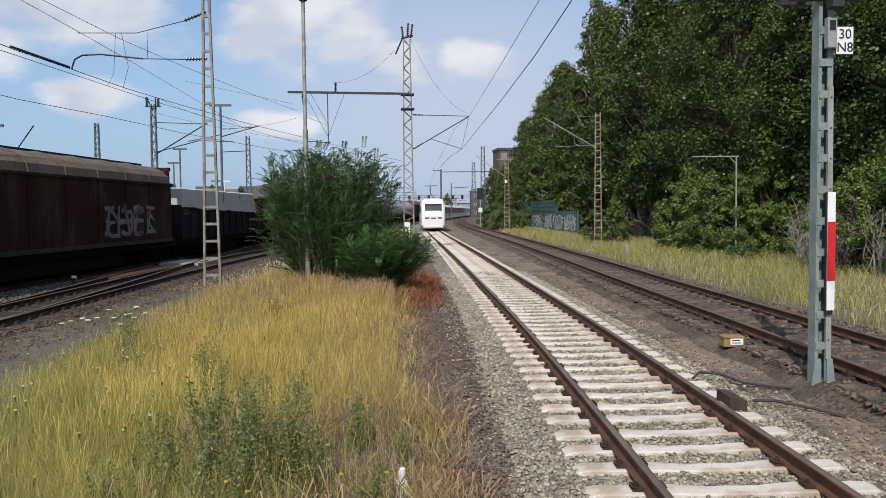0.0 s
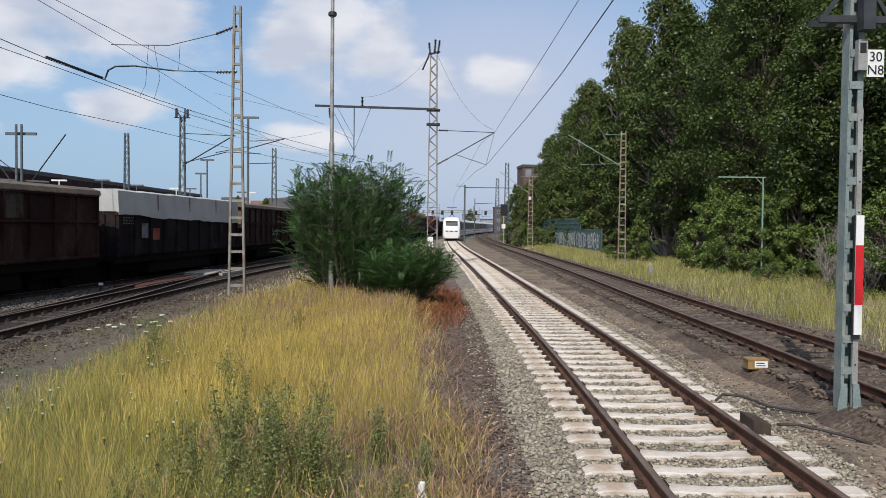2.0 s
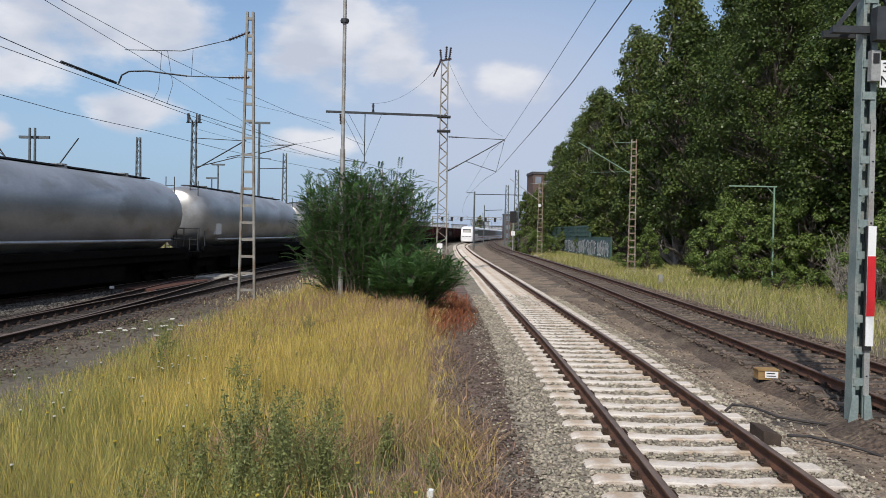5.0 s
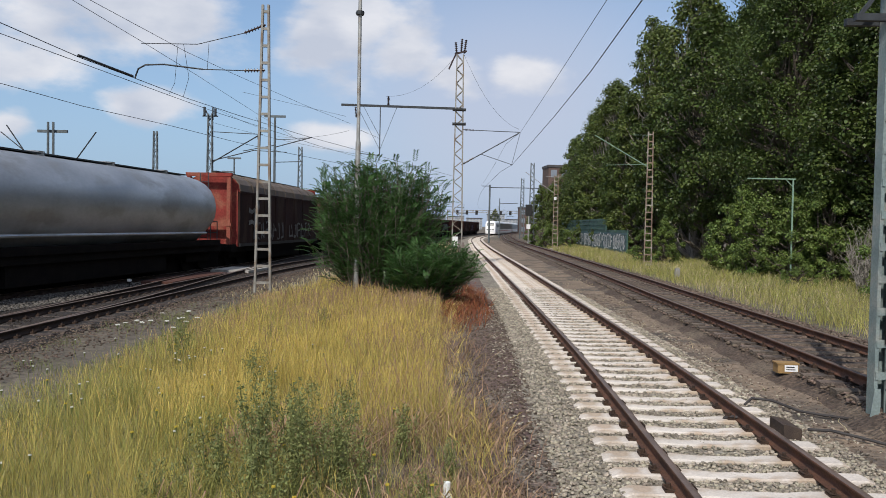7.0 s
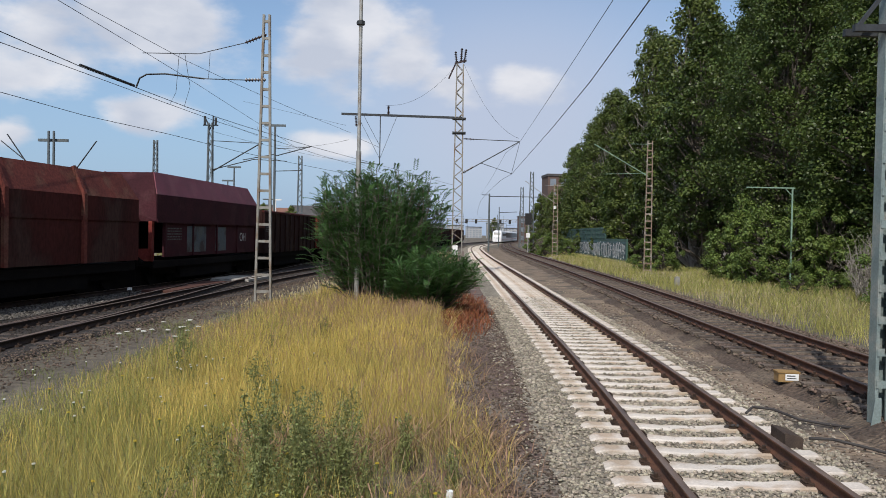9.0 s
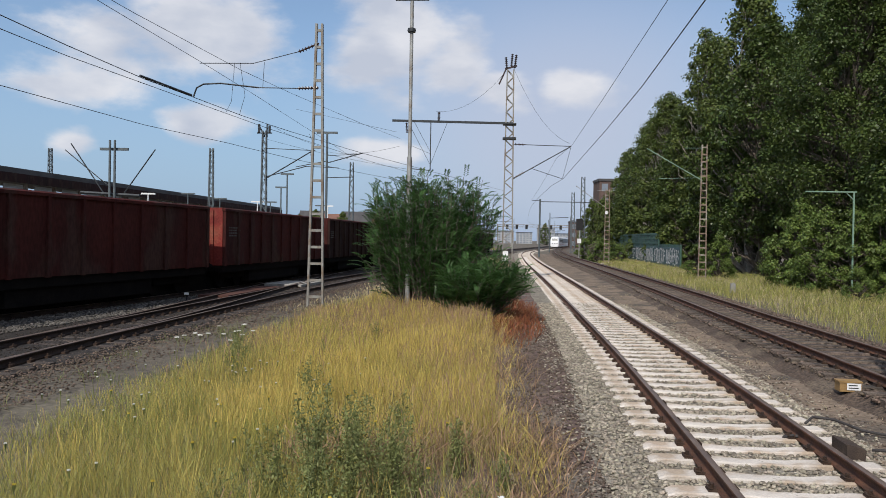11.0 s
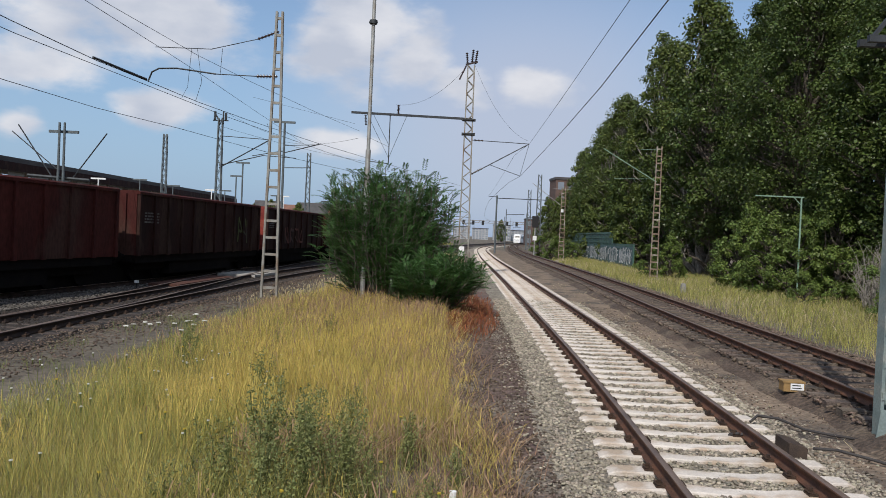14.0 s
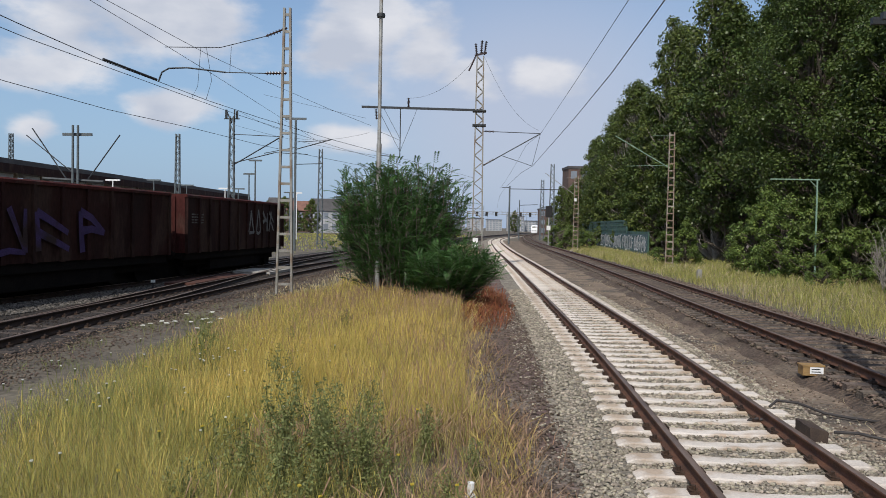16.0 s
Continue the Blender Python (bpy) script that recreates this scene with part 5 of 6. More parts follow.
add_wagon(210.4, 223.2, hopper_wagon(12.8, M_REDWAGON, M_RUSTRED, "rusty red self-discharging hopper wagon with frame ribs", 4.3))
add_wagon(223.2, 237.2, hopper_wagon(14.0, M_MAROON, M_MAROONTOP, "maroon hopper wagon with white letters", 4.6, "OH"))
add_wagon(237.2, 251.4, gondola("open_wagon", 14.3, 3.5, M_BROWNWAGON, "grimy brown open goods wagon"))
cuts = [251.3, 266.9, 282.4, 297.7, 312.9, 327.6, 342.8, 358.2, 373.0, 387.3]
looks = [(M_REDWAGON, M_BRIGHTRED, "oxide-red open goods wagon"), (M_REDWAGON, M_BRIGHTRED, "oxide-red open goods wagon"), (M_BROWNWAGON, M_REDWAGON, "dull brown open goods wagon"),
         (M_BROWNWAGON, M_BRIGHTRED, "brown open goods wagon with graffiti"), (M_REDWAGON, M_BRIGHTRED, "faded red open goods wagon"), (M_BROWNWAGON, M_REDWAGON, "dark brown open goods wagon with green graffiti"),
         (M_BROWNWAGON, M_BRIGHTRED, "brown open goods wagon with red end"), (M_BROWNWAGON, M_REDWAGON, "dark open goods wagon with violet graffiti"), (M_BROWNWAGON, M_REDWAGON, "dark brown open goods wagon at the tail")]
for i, (side, end, label) in enumerate(looks):
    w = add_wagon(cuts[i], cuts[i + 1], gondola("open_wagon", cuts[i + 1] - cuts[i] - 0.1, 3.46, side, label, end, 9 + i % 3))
    if i == 3:
        graffiti(w, -4.5, 1.45, 8.5, 1.1, M_GRAFB, 8, 33, 1.5); graffiti(w, -3.6, 1.5, 7.0, 1.0, M_GRAFB, 6, 34, 1.511)
    if i == 5:
        graffiti(w, 3.4, 1.4, 1.5, 1.3, M_GRAFG, 2, 35, 1.5)
    if i == 6:
        graffiti(w, -3.5, 1.3, 4.6, 1.0, M_GRAFR, 4, 36, 1.5)
    if i == 7:
        graffiti(w, -3.5, 1.2, 6.0, 1.5, M_GRAFP, 3, 37, 1.5)
    if i == 8:
        graffiti(w, 0.5, 1.8, 4.2, 1.2, M_GRAF, 4, 38, 1.5)


def express_section(y0, y1, secs, mat, parent, name="body"):
    v, f = [], []
    n = len(secs[0][1])
    for y, ring in secs:
        v += [(x, y, z) for x, z in ring]
    f = [(i * n + j, i * n + (j + 1) % n, (i + 1) * n + (j + 1) % n, (i + 1) * n + j) for i in range(len(secs) - 1) for j in range(n)]
    f += [tuple(range(n)), tuple(range((len(secs) - 1) * n, len(secs) * n))]
    return put(name, Shape().add(v, f), mat, parent, smooth=False)


def ring(w, z0, z1, lean=0.0):
    return [(-w * 0.86, z0), (w * 0.86, z0), (w, z0 + 0.35), (w * 0.99, z0 + (z1 - z0) * 0.55), (w * 0.94, z1 - 0.5), (w * 0.8, z1 - 0.14), (w * 0.5, z1), (-w * 0.5, z1), (-w * 0.8, z1 - 0.14), (-w * 0.94, z1 - 0.5), (-w * 0.99, z0 + (z1 - z0) * 0.55), (-w, z0 + 0.35)]


def express_head():
    t = thing("express_power_car", "white high-speed train power car with dark windscreen", "train", "express train cars")
    b = 10.2
    express_section(-b, b, [(-b, ring(1.22, 0.35, 1.7)), (-b + 0.15, ring(1.36, 0.25, 2.25)), (-b + 0.45, ring(1.45, 0.22, 2.95)), (-b + 0.85, ring(1.49, 0.2, 3.42)), (-b + 1.5, ring(1.51, 0.2, 3.7)), (-b + 2.8, ring(1.51, 0.2, 3.84)), (b, ring(1.51, 0.2, 3.84))], M_ICEWHITE, t)
    put("windscreen", Shape().prism([(-b + 0.14, 2.38), (-b + 0.38, 2.95), (-b + 0.58, 3.16), (-b + 1.2, 3.0), (-b + 0.9, 2.38)], -1.0, 1.0, "x"), M_ICEGLASS, t)
    put("headlight", Shape().box(-1.0, -0.55, -b - 0.03, -b + 0.5, 1.4, 1.55), M_BLACK, t)
    put("headlight", Shape().box(0.55, 1.0, -b - 0.03, -b + 0.5, 1.4, 1.55), M_BLACK, t)
    put("headlight", Shape().box(-0.3, 0.3, -b - 0.03, -b + 0.5, 1.4, 1.52), M_BLACK, t)
    put("stripe", Shape().box(1.3, 1.53, -b + 0.5, b, 1.02, 1.12).box(-1.53, -1.3, -b + 0.5, b, 1.02, 1.12), M_ICERED, t)
    put("window_band", Shape().box(1.44, 1.52, -b + 3.4, b - 0.2, 2.1, 2.9).box(-1.52, -1.44, -b + 3.4, b - 0.2, 2.1, 2.9), M_ICEGLASS, t)
    put("skirt", Shape().box(-1.2, 1.2, -b + 1.0, b - 0.4, 0.08, 0.3), M_UNDER, t)
    put("pantograph", Shape().tube([(-0.6, 3, 3.84), (0, 4.6, 4.7), (0, 3.2, 5.7)], 0.05, 5).tube([(0.6, 3, 3.84), (0, 4.6, 4.7)], 0.05, 5).tube([(-0.85, 3.2, 5.72), (0.85, 3.2, 5.72)], 0.05, 5), M_WIRE, t)
    return t


def express_coach():
    t = thing("express_coach", "white high-speed coach with a dark window band", "train", "express train cars")
    b = 13.1
    express_section(-b, b, [(-b, ring(1.51, 0.2, 3.84)), (b, ring(1.51, 0.2, 3.84))], M_ICEWHITE, t)
    # real window band, drawn taller so its black stands in for side shade
    put("window_band", Shape().box(1.40, 1.53, -b + 0.1, b - 0.1, 1.55, 3.2).box(-1.53, -1.40, -b + 0.1, b - 0.1, 1.55, 3.2), M_ICEGLASS, t)
    put("stripe", Shape().box(1.3, 1.53, -b, b, 1.02, 1.16).box(-1.53, -1.3, -b, b, 1.02, 1.16), M_ICERED, t)
    put("skirt", Shape().box(-1.2, 1.2, -b + 0.4, b - 0.4, 0.08, 0.3), M_UNDER, t)
    return t


EXPRESS_ROWS = [(0, 94.8), (2.0, 132), (3.5, 159), (5.0, 184.5), (7.0, 216.5), (9.0, 247), (11.0, 277), (13.0, 307), (16.0, 352)]
express = [(10.2, 7.0, express_head())]
coach = express_coach()
express.append((20.6 + 13.2, 9.5, coach))
for k in range(1, 11):
    express.append((20.6 + 13.2 + 26.4 * k, 9.5, copy_thing(coach, pose(0, 0, 0))))


# ---- plants ----
def leaf_quads(centres, normals, size, g, fold=0.25, long_=1.5):
    """Folded leaf blades (two triangles' worth of quad) at centres, turned at random about their normals."""
    n = len(centres)
    r = g.normal(size=(n, 3))
    nn = normals + 0.0
    nn /= np.linalg.norm(nn, axis=1)[:, None] + 1e-9
    u = np.cross(nn, r); u /= np.linalg.norm(u, axis=1)[:, None] + 1e-9
    w = np.cross(nn, u)
    s = (size * (0.6 + 0.8 * g.random(n)))[:, None]
    p = np.stack([centres - u * s * long_ * 0.5, centres + w * s * 0.5 + nn * s * fold, centres + u * s * long_ * 0.5, centres - w * s * 0.5 + nn * s * fold], 1)
    return p.reshape(-1, 3), np.arange(4 * n).reshape(n, 4)


def limb(shape_, a, b, r0, r1, g, bend=0.12, n=5):
    a, b = Vector(a), Vector(b)
    L = (b - a).length
    pts = [a + (b - a) * (i / n) + Vector(g.normal(size=3) * L * bend * 0.4 * math.sin(math.pi * i / n)) for i in range(n + 1)]
    shape_.tube(pts, r0, 6, r1)
    return pts


def tree_parts(h, spread, leaves, size, seed, base=0.12, clumps=60, shape_pow=0.8, bark=None, leaf=None):
    """Meshes of one tree: a tapered trunk with limbs, and a crown of leaf clumps at the limbs' ends."""
    g = np.random.default_rng(seed)
    wood = Shape()
    trunk = limb(wood, (0, 0, -0.2), (g.normal() * 0.4, g.normal() * 0.4, h * 0.9), h * 0.016 + 0.05, 0.03, g, 0.05, 8)
    cents, rads = [], []
    for k in range(clumps):
        z = h * (base + (1 - base) * (k + 0.5) / clumps)
        u = (z / h - base) / (1 - base)
        rr = spread * (0.3 + 0.7 * math.sin(math.pi * min(1, 0.2 + u * 0.8)) ** shape_pow) * (1 - 0.55 * max(0, u - 0.55) / 0.45) * (0.35 + 0.65 * g.random() ** 0.5)
        a = k * 2.4 + g.random() * 0.8
        c = Vector((rr * math.cos(a), rr * math.sin(a), z + g.normal() * 0.3))
        t = trunk[min(len(trunk) - 1, int(max(0, z / h - 0.12) * (len(trunk) - 1) / 0.9))]
        limb(wood, t, c, 0.05 + 0.004 * h, 0.012, g, 0.2, 3)
        cents.append(c); rads.append(spread * (0.10 + 0.17 * g.random() ** 1.5))
    cents, rads = np.array([tuple(c) for c in cents]), np.array(rads)
    k = g.choice(len(cents), leaves)
    d = g.normal(size=(leaves, 3)); d /= np.linalg.norm(d, axis=1)[:, None]
    off = d * (rads[k] * (0.2 + 1.0 * g.random(leaves) ** 0.7))[:, None] * np.array([1, 1, 0.8])
    cen = cents[k] + off
    nor = d + np.array([0, 0, 0.7]) + 0.6 * g.normal(size=(leaves, 3))
    p, q = leaf_quads(cen, nor, size, g)
    return wood.mesh("trunk"), cloud_mesh("crown", p, q, leaf or M_LEAF), bark or M_BARK


def make_tree(name, label, category, parts, m, group=""):
    t = thing(name, label, category, group, m=m)
    put("trunk", parts[0], parts[2], t)
    put("crown", parts[1], None, t)
    return t


forms = [tree_parts(21, 4.9, 60000, 0.122, 1, 0.2, 250, 0.6, leaf=M_LEAF), tree_parts(23, 4.4, 60000, 0.122, 2, 0.22, 250, 0.5, bark=M_PALEBARK, leaf=M_LEAF2),
         tree_parts(18, 4.8, 54000, 0.122, 3, 0.16, 220, 0.6, leaf=M_LEAF), tree_parts(14, 4.0, 9000, 0.28, 4, 0.05, 90, 0.6, leaf=M_LEAF2)]
shrub_forms = [tree_parts(3.6, 1.7, 12000, 0.072, 11, 0.0, 60, 0.6, leaf=M_SHRUBLEAF), tree_parts(5.2, 2.1, 16000, 0.078, 12, 0.0, 80, 0.6, leaf=M_SHRUBLEAF), tree_parts(2.2, 1.4, 8000, 0.062, 13, 0.0, 44, 0.6, leaf=M_SHRUBLEAF)]
forms += shrub_forms + [tree_parts(22, 4.6, 12000, 0.30, 5, 0.1, 110, 0.6, leaf=M_LEAF)]
# the same kinds of tree, coarser, for the far end of the wood
forms += [tree_parts(21, 4.6, 22000, 0.19, 6, 0.14, 170, 0.6, leaf=M_LEAF), tree_parts(23, 4.2, 22000, 0.19, 7, 0.16, 170, 0.5, bark=M_PALEBARK, leaf=M_LEAF2), tree_parts(18, 4.2, 18000, 0.19, 8, 0.12, 150, 0.6, leaf=M_LEAF)]
rt = random.Random(8)


def plant(k, x, y, scale, name, label, group):
    m = pose(x, y, -0.1, 0, 0, rt.uniform(0, 360))
    t = make_tree(name, label, "tree" if "tree" in name else "shrub", forms[k], m, group)
    t.scale = (scale, scale, scale * rt.uniform(0.92, 1.08))
    return t


spots = []
for i, y in enumerate(np.arange(14, 150, 6.2)):
    edge = 23.0 - min(2.2, max(0, y - 42) * 0.06) + max(0, (y - 80)) * 0.03 + (1.5 if y < 26 else 0)
    spots.append((edge + rt.uniform(-0.6, 1.2), y + rt.uniform(-1.5, 1.5), rt.choice((0, 1, 2))))
    spots.append((edge + 6.5 + rt.uniform(-1, 1.5), y + 3 + rt.uniform(-1.5, 1.5), 7))
for x, y, k in spots:
    hs = 1.0 if y < 75 else 1.0 - min(0.28, (y - 75) * 0.0045)
    plant(k + 8 if y > 64 and k < 3 else k, x, y, rt.uniform(0.88, 1.12) * hs, "woodland_tree", "tall leafy deciduous tree in the dense trackside wood", "trackside wood")
for y in np.arange(150, 330, 13):
    plant(3, MAIN.across(y) + 17 + rt.uniform(0, 5), y, rt.uniform(0.6, 0.9), "far_tree", "distant green tree by the curve", "far trees")
for x, y, s in ((20.3, 96, 0.8), (19.9, 108, 0.85), (19.5, 120, 0.7), (20.0, 84, 0.75), (19.6, 141, 0.66), (20.2, 154, 0.72), (19.6, 166, 0.72)):
    plant(3, x, y, s, "woodland_tree", "leafy tree leaning over the green fence", "trackside wood")

for i in range(23):
    y = 14 + i * 1.55
    x = 18.0 + rt.uniform(-0.9, 1.6) + (0.6 if y < 24 else 0)
    plant(4 + rt.choice((0, 0, 1, 2)), x + (1.6 if 30 < y < 42 else 0), y, rt.uniform(0.75, 1.2), "shrub", "bright green shrub at the wood's edge", "trackside shrubs")
for x, y, k, s in ((15.6, 57, 4, 0.75), (14.9, 59.5, 6, 1.0), (18.2, 41.5, 4, 1.05), (19.4, 40.5, 5, 0.95), (15.9, 36.0, 6, 0.6), (12.4, 98, 6, 1.0), (13.1, 103, 6, 1.2), (13.9, 107, 6, 1.1), (12.2, 110, 6, 1.1), (14.5, 96, 6, 0.9)):
    plant(k, x, y, s, "shrub", "bright green shrub beside the track", "trackside shrubs")


def bare_shrub(x, y, h, seed):
    """A dead shrub: pale bare stems fanning out."""
    g = np.random.default_rng(seed)
    t = thing("bare_shrub", "dead shrub of pale bare stems before the wood", "shrub", "trackside shrubs", m=pose(x, y, -0.1))
    wood = Shape()
    for k in range(34):
        a, r = g.random() * 6.283, 1.1 * g.random() ** 0.6
        pts = limb(wood, (0.2 * r * math.cos(a), 0.2 * r * math.sin(a), 0), (r * math.cos(a), r * math.sin(a), h * (0.55 + 0.45 * g.random())), 0.022, 0.006, g, 0.16, 5)
        for i in (2, 3, 4):
            d = g.normal(size=3) * 0.3
            limb(wood, pts[i], tuple(np.array(pts[i]) + d + [0, 0, 0.35]), 0.009, 0.004, g, 0.15, 3)
    tagged(put("branchwork", wood, M_PALEBARK, t), kind="stuff")


for x, y, h in ((16.9, 31.5, 3.1), (17.6, 33.5, 2.7), (16.6, 29.2, 2.3), (17.1, 27.2, 2.6)):
    bare_shrub(x, y, h, int(y * 10))


def locust_bush():
    """A broad bush of arching shoots with feathered leaves."""
    g = np.random.default_rng(21)
    t = thing("locust_bush", "dense dark green bush with feathered leaves in dry grass", "bush", m=pose(-2.15, 25.8, -0.08))
    wood, P, Q, nq = Shape(), [], [], 0
    for k in range(620):
        a = g.random() * 6.283
        e = g.random() ** 0.6
        top = 4.6 * (1 - 0.17 * e ** 3) * (0.35 + 0.65 * g.random() ** 0.5)
        rx, ry = 2.4 * e, 1.9 * e
        root = (rx * 0.3 * math.cos(a), ry * 0.3 * math.sin(a), 0.0)
        tip = (rx * math.cos(a) * (1.03 if top < 2.6 else 0.93), ry * math.sin(a), top + 0.12 * g.normal())
        if k % 4 == 0:
            # the low lobe spreading towards the grass
            root = (root[0] * 0.5 + 1.45, root[1] * 0.6 - 1.5, 0.0)
            tip = (tip[0] * 0.62 + 1.7, tip[1] * 0.6 - 1.8, 0.15 + tip[2] * 0.40)
        pts = limb(wood, root, tip, 0.022, 0.006, g, 0.12, 5)
        for j in range(13):
            u = (0.25 + 0.75 * (j + g.random()) / 13) * (len(pts) - 1)
            i = min(int(u), len(pts) - 2)
            p = np.array(pts[i].lerp(pts[i + 1], u - i)) + g.normal(size=3) * 0.05
            d = g.normal(size=3); d[2] = abs(d[2]) * 0.7 + 0.75
            if p[2] > 4.6:
                continue
            d += 0.6 * np.array([math.cos(a), math.sin(a), 0]); d /= np.linalg.norm(d)
            s = np.cross(d, [0, 0, 1]); s /= np.linalg.norm(s) + 1e-9
            L = 0.30 + 0.28 * g.random()
            for i in range(7):
                for side in (-1, 1):
                    c = p + d * L * (i + 0.6) / 7 - np.array([0, 0, 0.34 * L * (i / 7) ** 2])
                    o = s * side * 0.8 + d * 0.75
                    l, w = 0.12, 0.038
                    up = np.cross(s, d) * 0.014
                    P += [c, c + o * l * 0.5 + d * w * 0.5 + up, c + o * l - [0, 0, 0.02], c + o * l * 0.5 - d * w * 0.5 + up]
                    Q.append((nq, nq + 1, nq + 2, nq + 3)); nq += 4
    tagged(put("branchwork", wood, M_BARK, t), kind="stuff")
    put("crown", cloud_mesh("crown", np.array(P), np.array(Q), M_BUSHLEAF), None, t, "feathered dark green leaves")
    return t


locust_bush()


def blades(name, label, material, pts, h, seed, width=0.006, lean=0.35, heads=0.0):
    """Grass: thin bent blades, each of two quads; heads: share of them that end in a seed head."""
    g = np.random.default_rng(seed)
    n = len(pts)
    hh = h * (0.5 + 0.75 * g.random(n)) * (1 + 0.45 * patches(pts[:, 0], pts[:, 1], 0.9, 17) + 0.3 * patches(pts[:, 0], pts[:, 1], 2.7, 19)) * (low(pts) if -4 < pts[:, 0].max() < 1.5 else 1)
    a = g.random(n) * 6.283
    d = np.stack([np.cos(a), np.sin(a), np.zeros(n)], -1)
    b = g.random(n) * 6.283
    s = np.stack([np.cos(b), np.sin(b), np.zeros(n)], -1)
    w = (width * (0.7 + 0.6 * g.random(n)) * (1 + 0.045 * pts[:, 1]))[:, None]
    k = (lean * (0.3 + g.random(n)) * hh)[:, None]
    up = np.array([0, 0, 1.0])
    base = np.stack([pts[:, 0], pts[:, 1], pts[:, 2]], -1)
    mid = base + up * (hh * 0.6)[:, None] + d * k * 0.35
    tip = base + up * hh[:, None] + d * k
    wt = w * np.where(g.random(n) < heads, 1.5, 0.25)[:, None]
    p = np.stack([base - s * w, base + s * w, mid + s * w * 0.8, mid - s * w * 0.8, tip + s * wt, tip - s * wt], 1).reshape(-1, 3)
    i = 6 * np.arange(n)[:, None]
    q = np.concatenate([i + [0, 1, 2, 3], i + [3, 2, 4, 5]], 1).reshape(-1, 4)
    return tagged(new(name, cloud_mesh(name, p, q, material)), label, "grass", kind="stuff")


def sow(n, seed, x0, x1, y0, y1, fit, power=1.0, z=-0.085):
    """Random places in a field, thinned by fit(x, y) from 0 to 1."""
    g = np.random.default_rng(seed)
    y = y0 + (y1 - y0) * g.random(n) ** power
    x = x0 + (x1 - x0) * g.random(n)
    keep = g.random(n) < fit(x, y)
    return np.stack([x[keep], y[keep], np.full(keep.sum(), z)], -1)


def patches(x, y, s, k):
    return np.array([noise.noise((a * s, b * s, k)) for a, b in zip(x, y)])


def field(x, y):
    """1 inside the grass plot between the siding and the cinder path; it thins out towards the bare soil."""
    left = np.interp(y, [3, 10, 16, 25, 30], [-6.4, -6.5, -6.6, -6.9, -7.0])
    right = np.interp(y, [2, 7, 9, 12, 24, 30], [0.75, 0.6, 0.45, 0.05, -0.1, -0.3])
    bare = 1 - 0.75 * np.clip((x + 1.5) / 0.8, 0, 1) * np.clip((9.8 - y) / 1.5, 0, 1)
    thin = np.clip((x - left) / 1.9, 0, 1) ** 1.5
    return np.clip(thin + thin * 1.3 * patches(x, y, 1.2, 51), 0, 1) * np.clip((right - x) / 0.5, 0, 1) * bare


def low(pts):
    """Shorter growth towards the soil at the plot's edge, as a factor of height."""
    return np.clip(0.35 + (pts[:, 0] + 6.4) / 3.2, 0.35, 1)


def warm(x, y):
    """How far the plot is dried yellow: most in its middle towards the bush."""
    return np.clip((x + 5.2) / 2.5, 0, 1) * np.clip((y - 7.5) / 4, 0, 1) + 0.7 * patches(x, y, 0.45, 3) + 0.35 * patches(x, y, 1.4, 6)


blades("green_grass", "tall thin green grass", M_GREENGRASS, sow(190000, 31, -7.5, 1, 3.5, 28, lambda x, y: field(x, y) * np.clip(1.0 - 0.7 * warm(x, y), 0.06, 1), 1.35), 0.40, 41, 0.0015, 0.55)
blades("dry_grass", "tall yellow dry grass", M_DRYGRASS, sow(230000, 32, -7.5, 1, 3.5, 30, lambda x, y: field(x, y) * np.clip(0.12 + 0.85 * warm(x, y), 0.1, 1), 1.25), 0.50, 42, 0.00105, 0.24, 0.6)
blades("straw", "pale straw lying among the grass", M_STRAW, sow(70000, 33, -7.5, 1, 3.5, 28, lambda x, y: field(x, y) * np.clip(0.4 + 1.2 * patches(x, y, 0.6, 9), 0.05, 1), 1.6), 0.30, 43, 0.0014, 1.1)
blades("seeding_grass", "tall reddish seeding grass towards the bush", M_BROWNWEED, sow(48000, 40, -6.2, 0.3, 6, 26, lambda x, y: field(x, y) * np.clip((y - 11) / 9, 0.04, 1) * np.clip(0.35 + 0.9 * patches(x, y, 0.5, 31), 0, 1), 0.8), 0.60, 50, 0.0014, 0.25, 0.9)
blades("seeding_grass", "reddish seeding grass along the path", M_BROWNWEED, sow(20000, 56, -2.2, 0.4, 7, 26, lambda x, y: field(x, y) * np.clip((x + 2.0) / 1.6, 0, 1) * np.clip(0.45 + 0.9 * patches(x, y, 0.7, 71), 0, 1), 1.1), 0.52, 57, 0.0013, 0.3, 0.8)
blades("edge_straw", "orange-yellow dry grass leaning over the path's edge", M_DRYGRASS, sow(9000, 58, -0.6, 0.9, 5, 26, lambda x, y: np.clip(1 - abs(x - np.interp(y, [2, 8, 12, 24, 32], [0.35, 0.35, 0.12, 0.05, -0.2])) / 0.45, 0, 1) * np.clip(0.4 + 1.5 * patches(x, y, 0.9, 73), 0, 1), 1.2), 0.40, 59, 0.0016, 0.8, 0.4)
blades("dry_tufts", "sparse dry tufts on the sandy strip", M_STRAW, sow(3500, 73, 4.6, 6.4, 6, 45, lambda x, y: np.clip(0.1 + 1.6 * patches(x, y, 1.1, 41), 0, 1), 1.3), 0.13, 74, 0.0025, 1.0)
blades("low_weeds", "low green weeds creeping over bare soil", M_WEED, sow(26000, 53, -8.2, -4.2, 4, 24, lambda x, y: np.clip(0.15 + 2.2 * patches(x, y, 0.8, 61), 0, 1) * np.clip((x + 8.2) / 2, 0, 1), 1.3), 0.16, 54, 0.0022, 0.8)
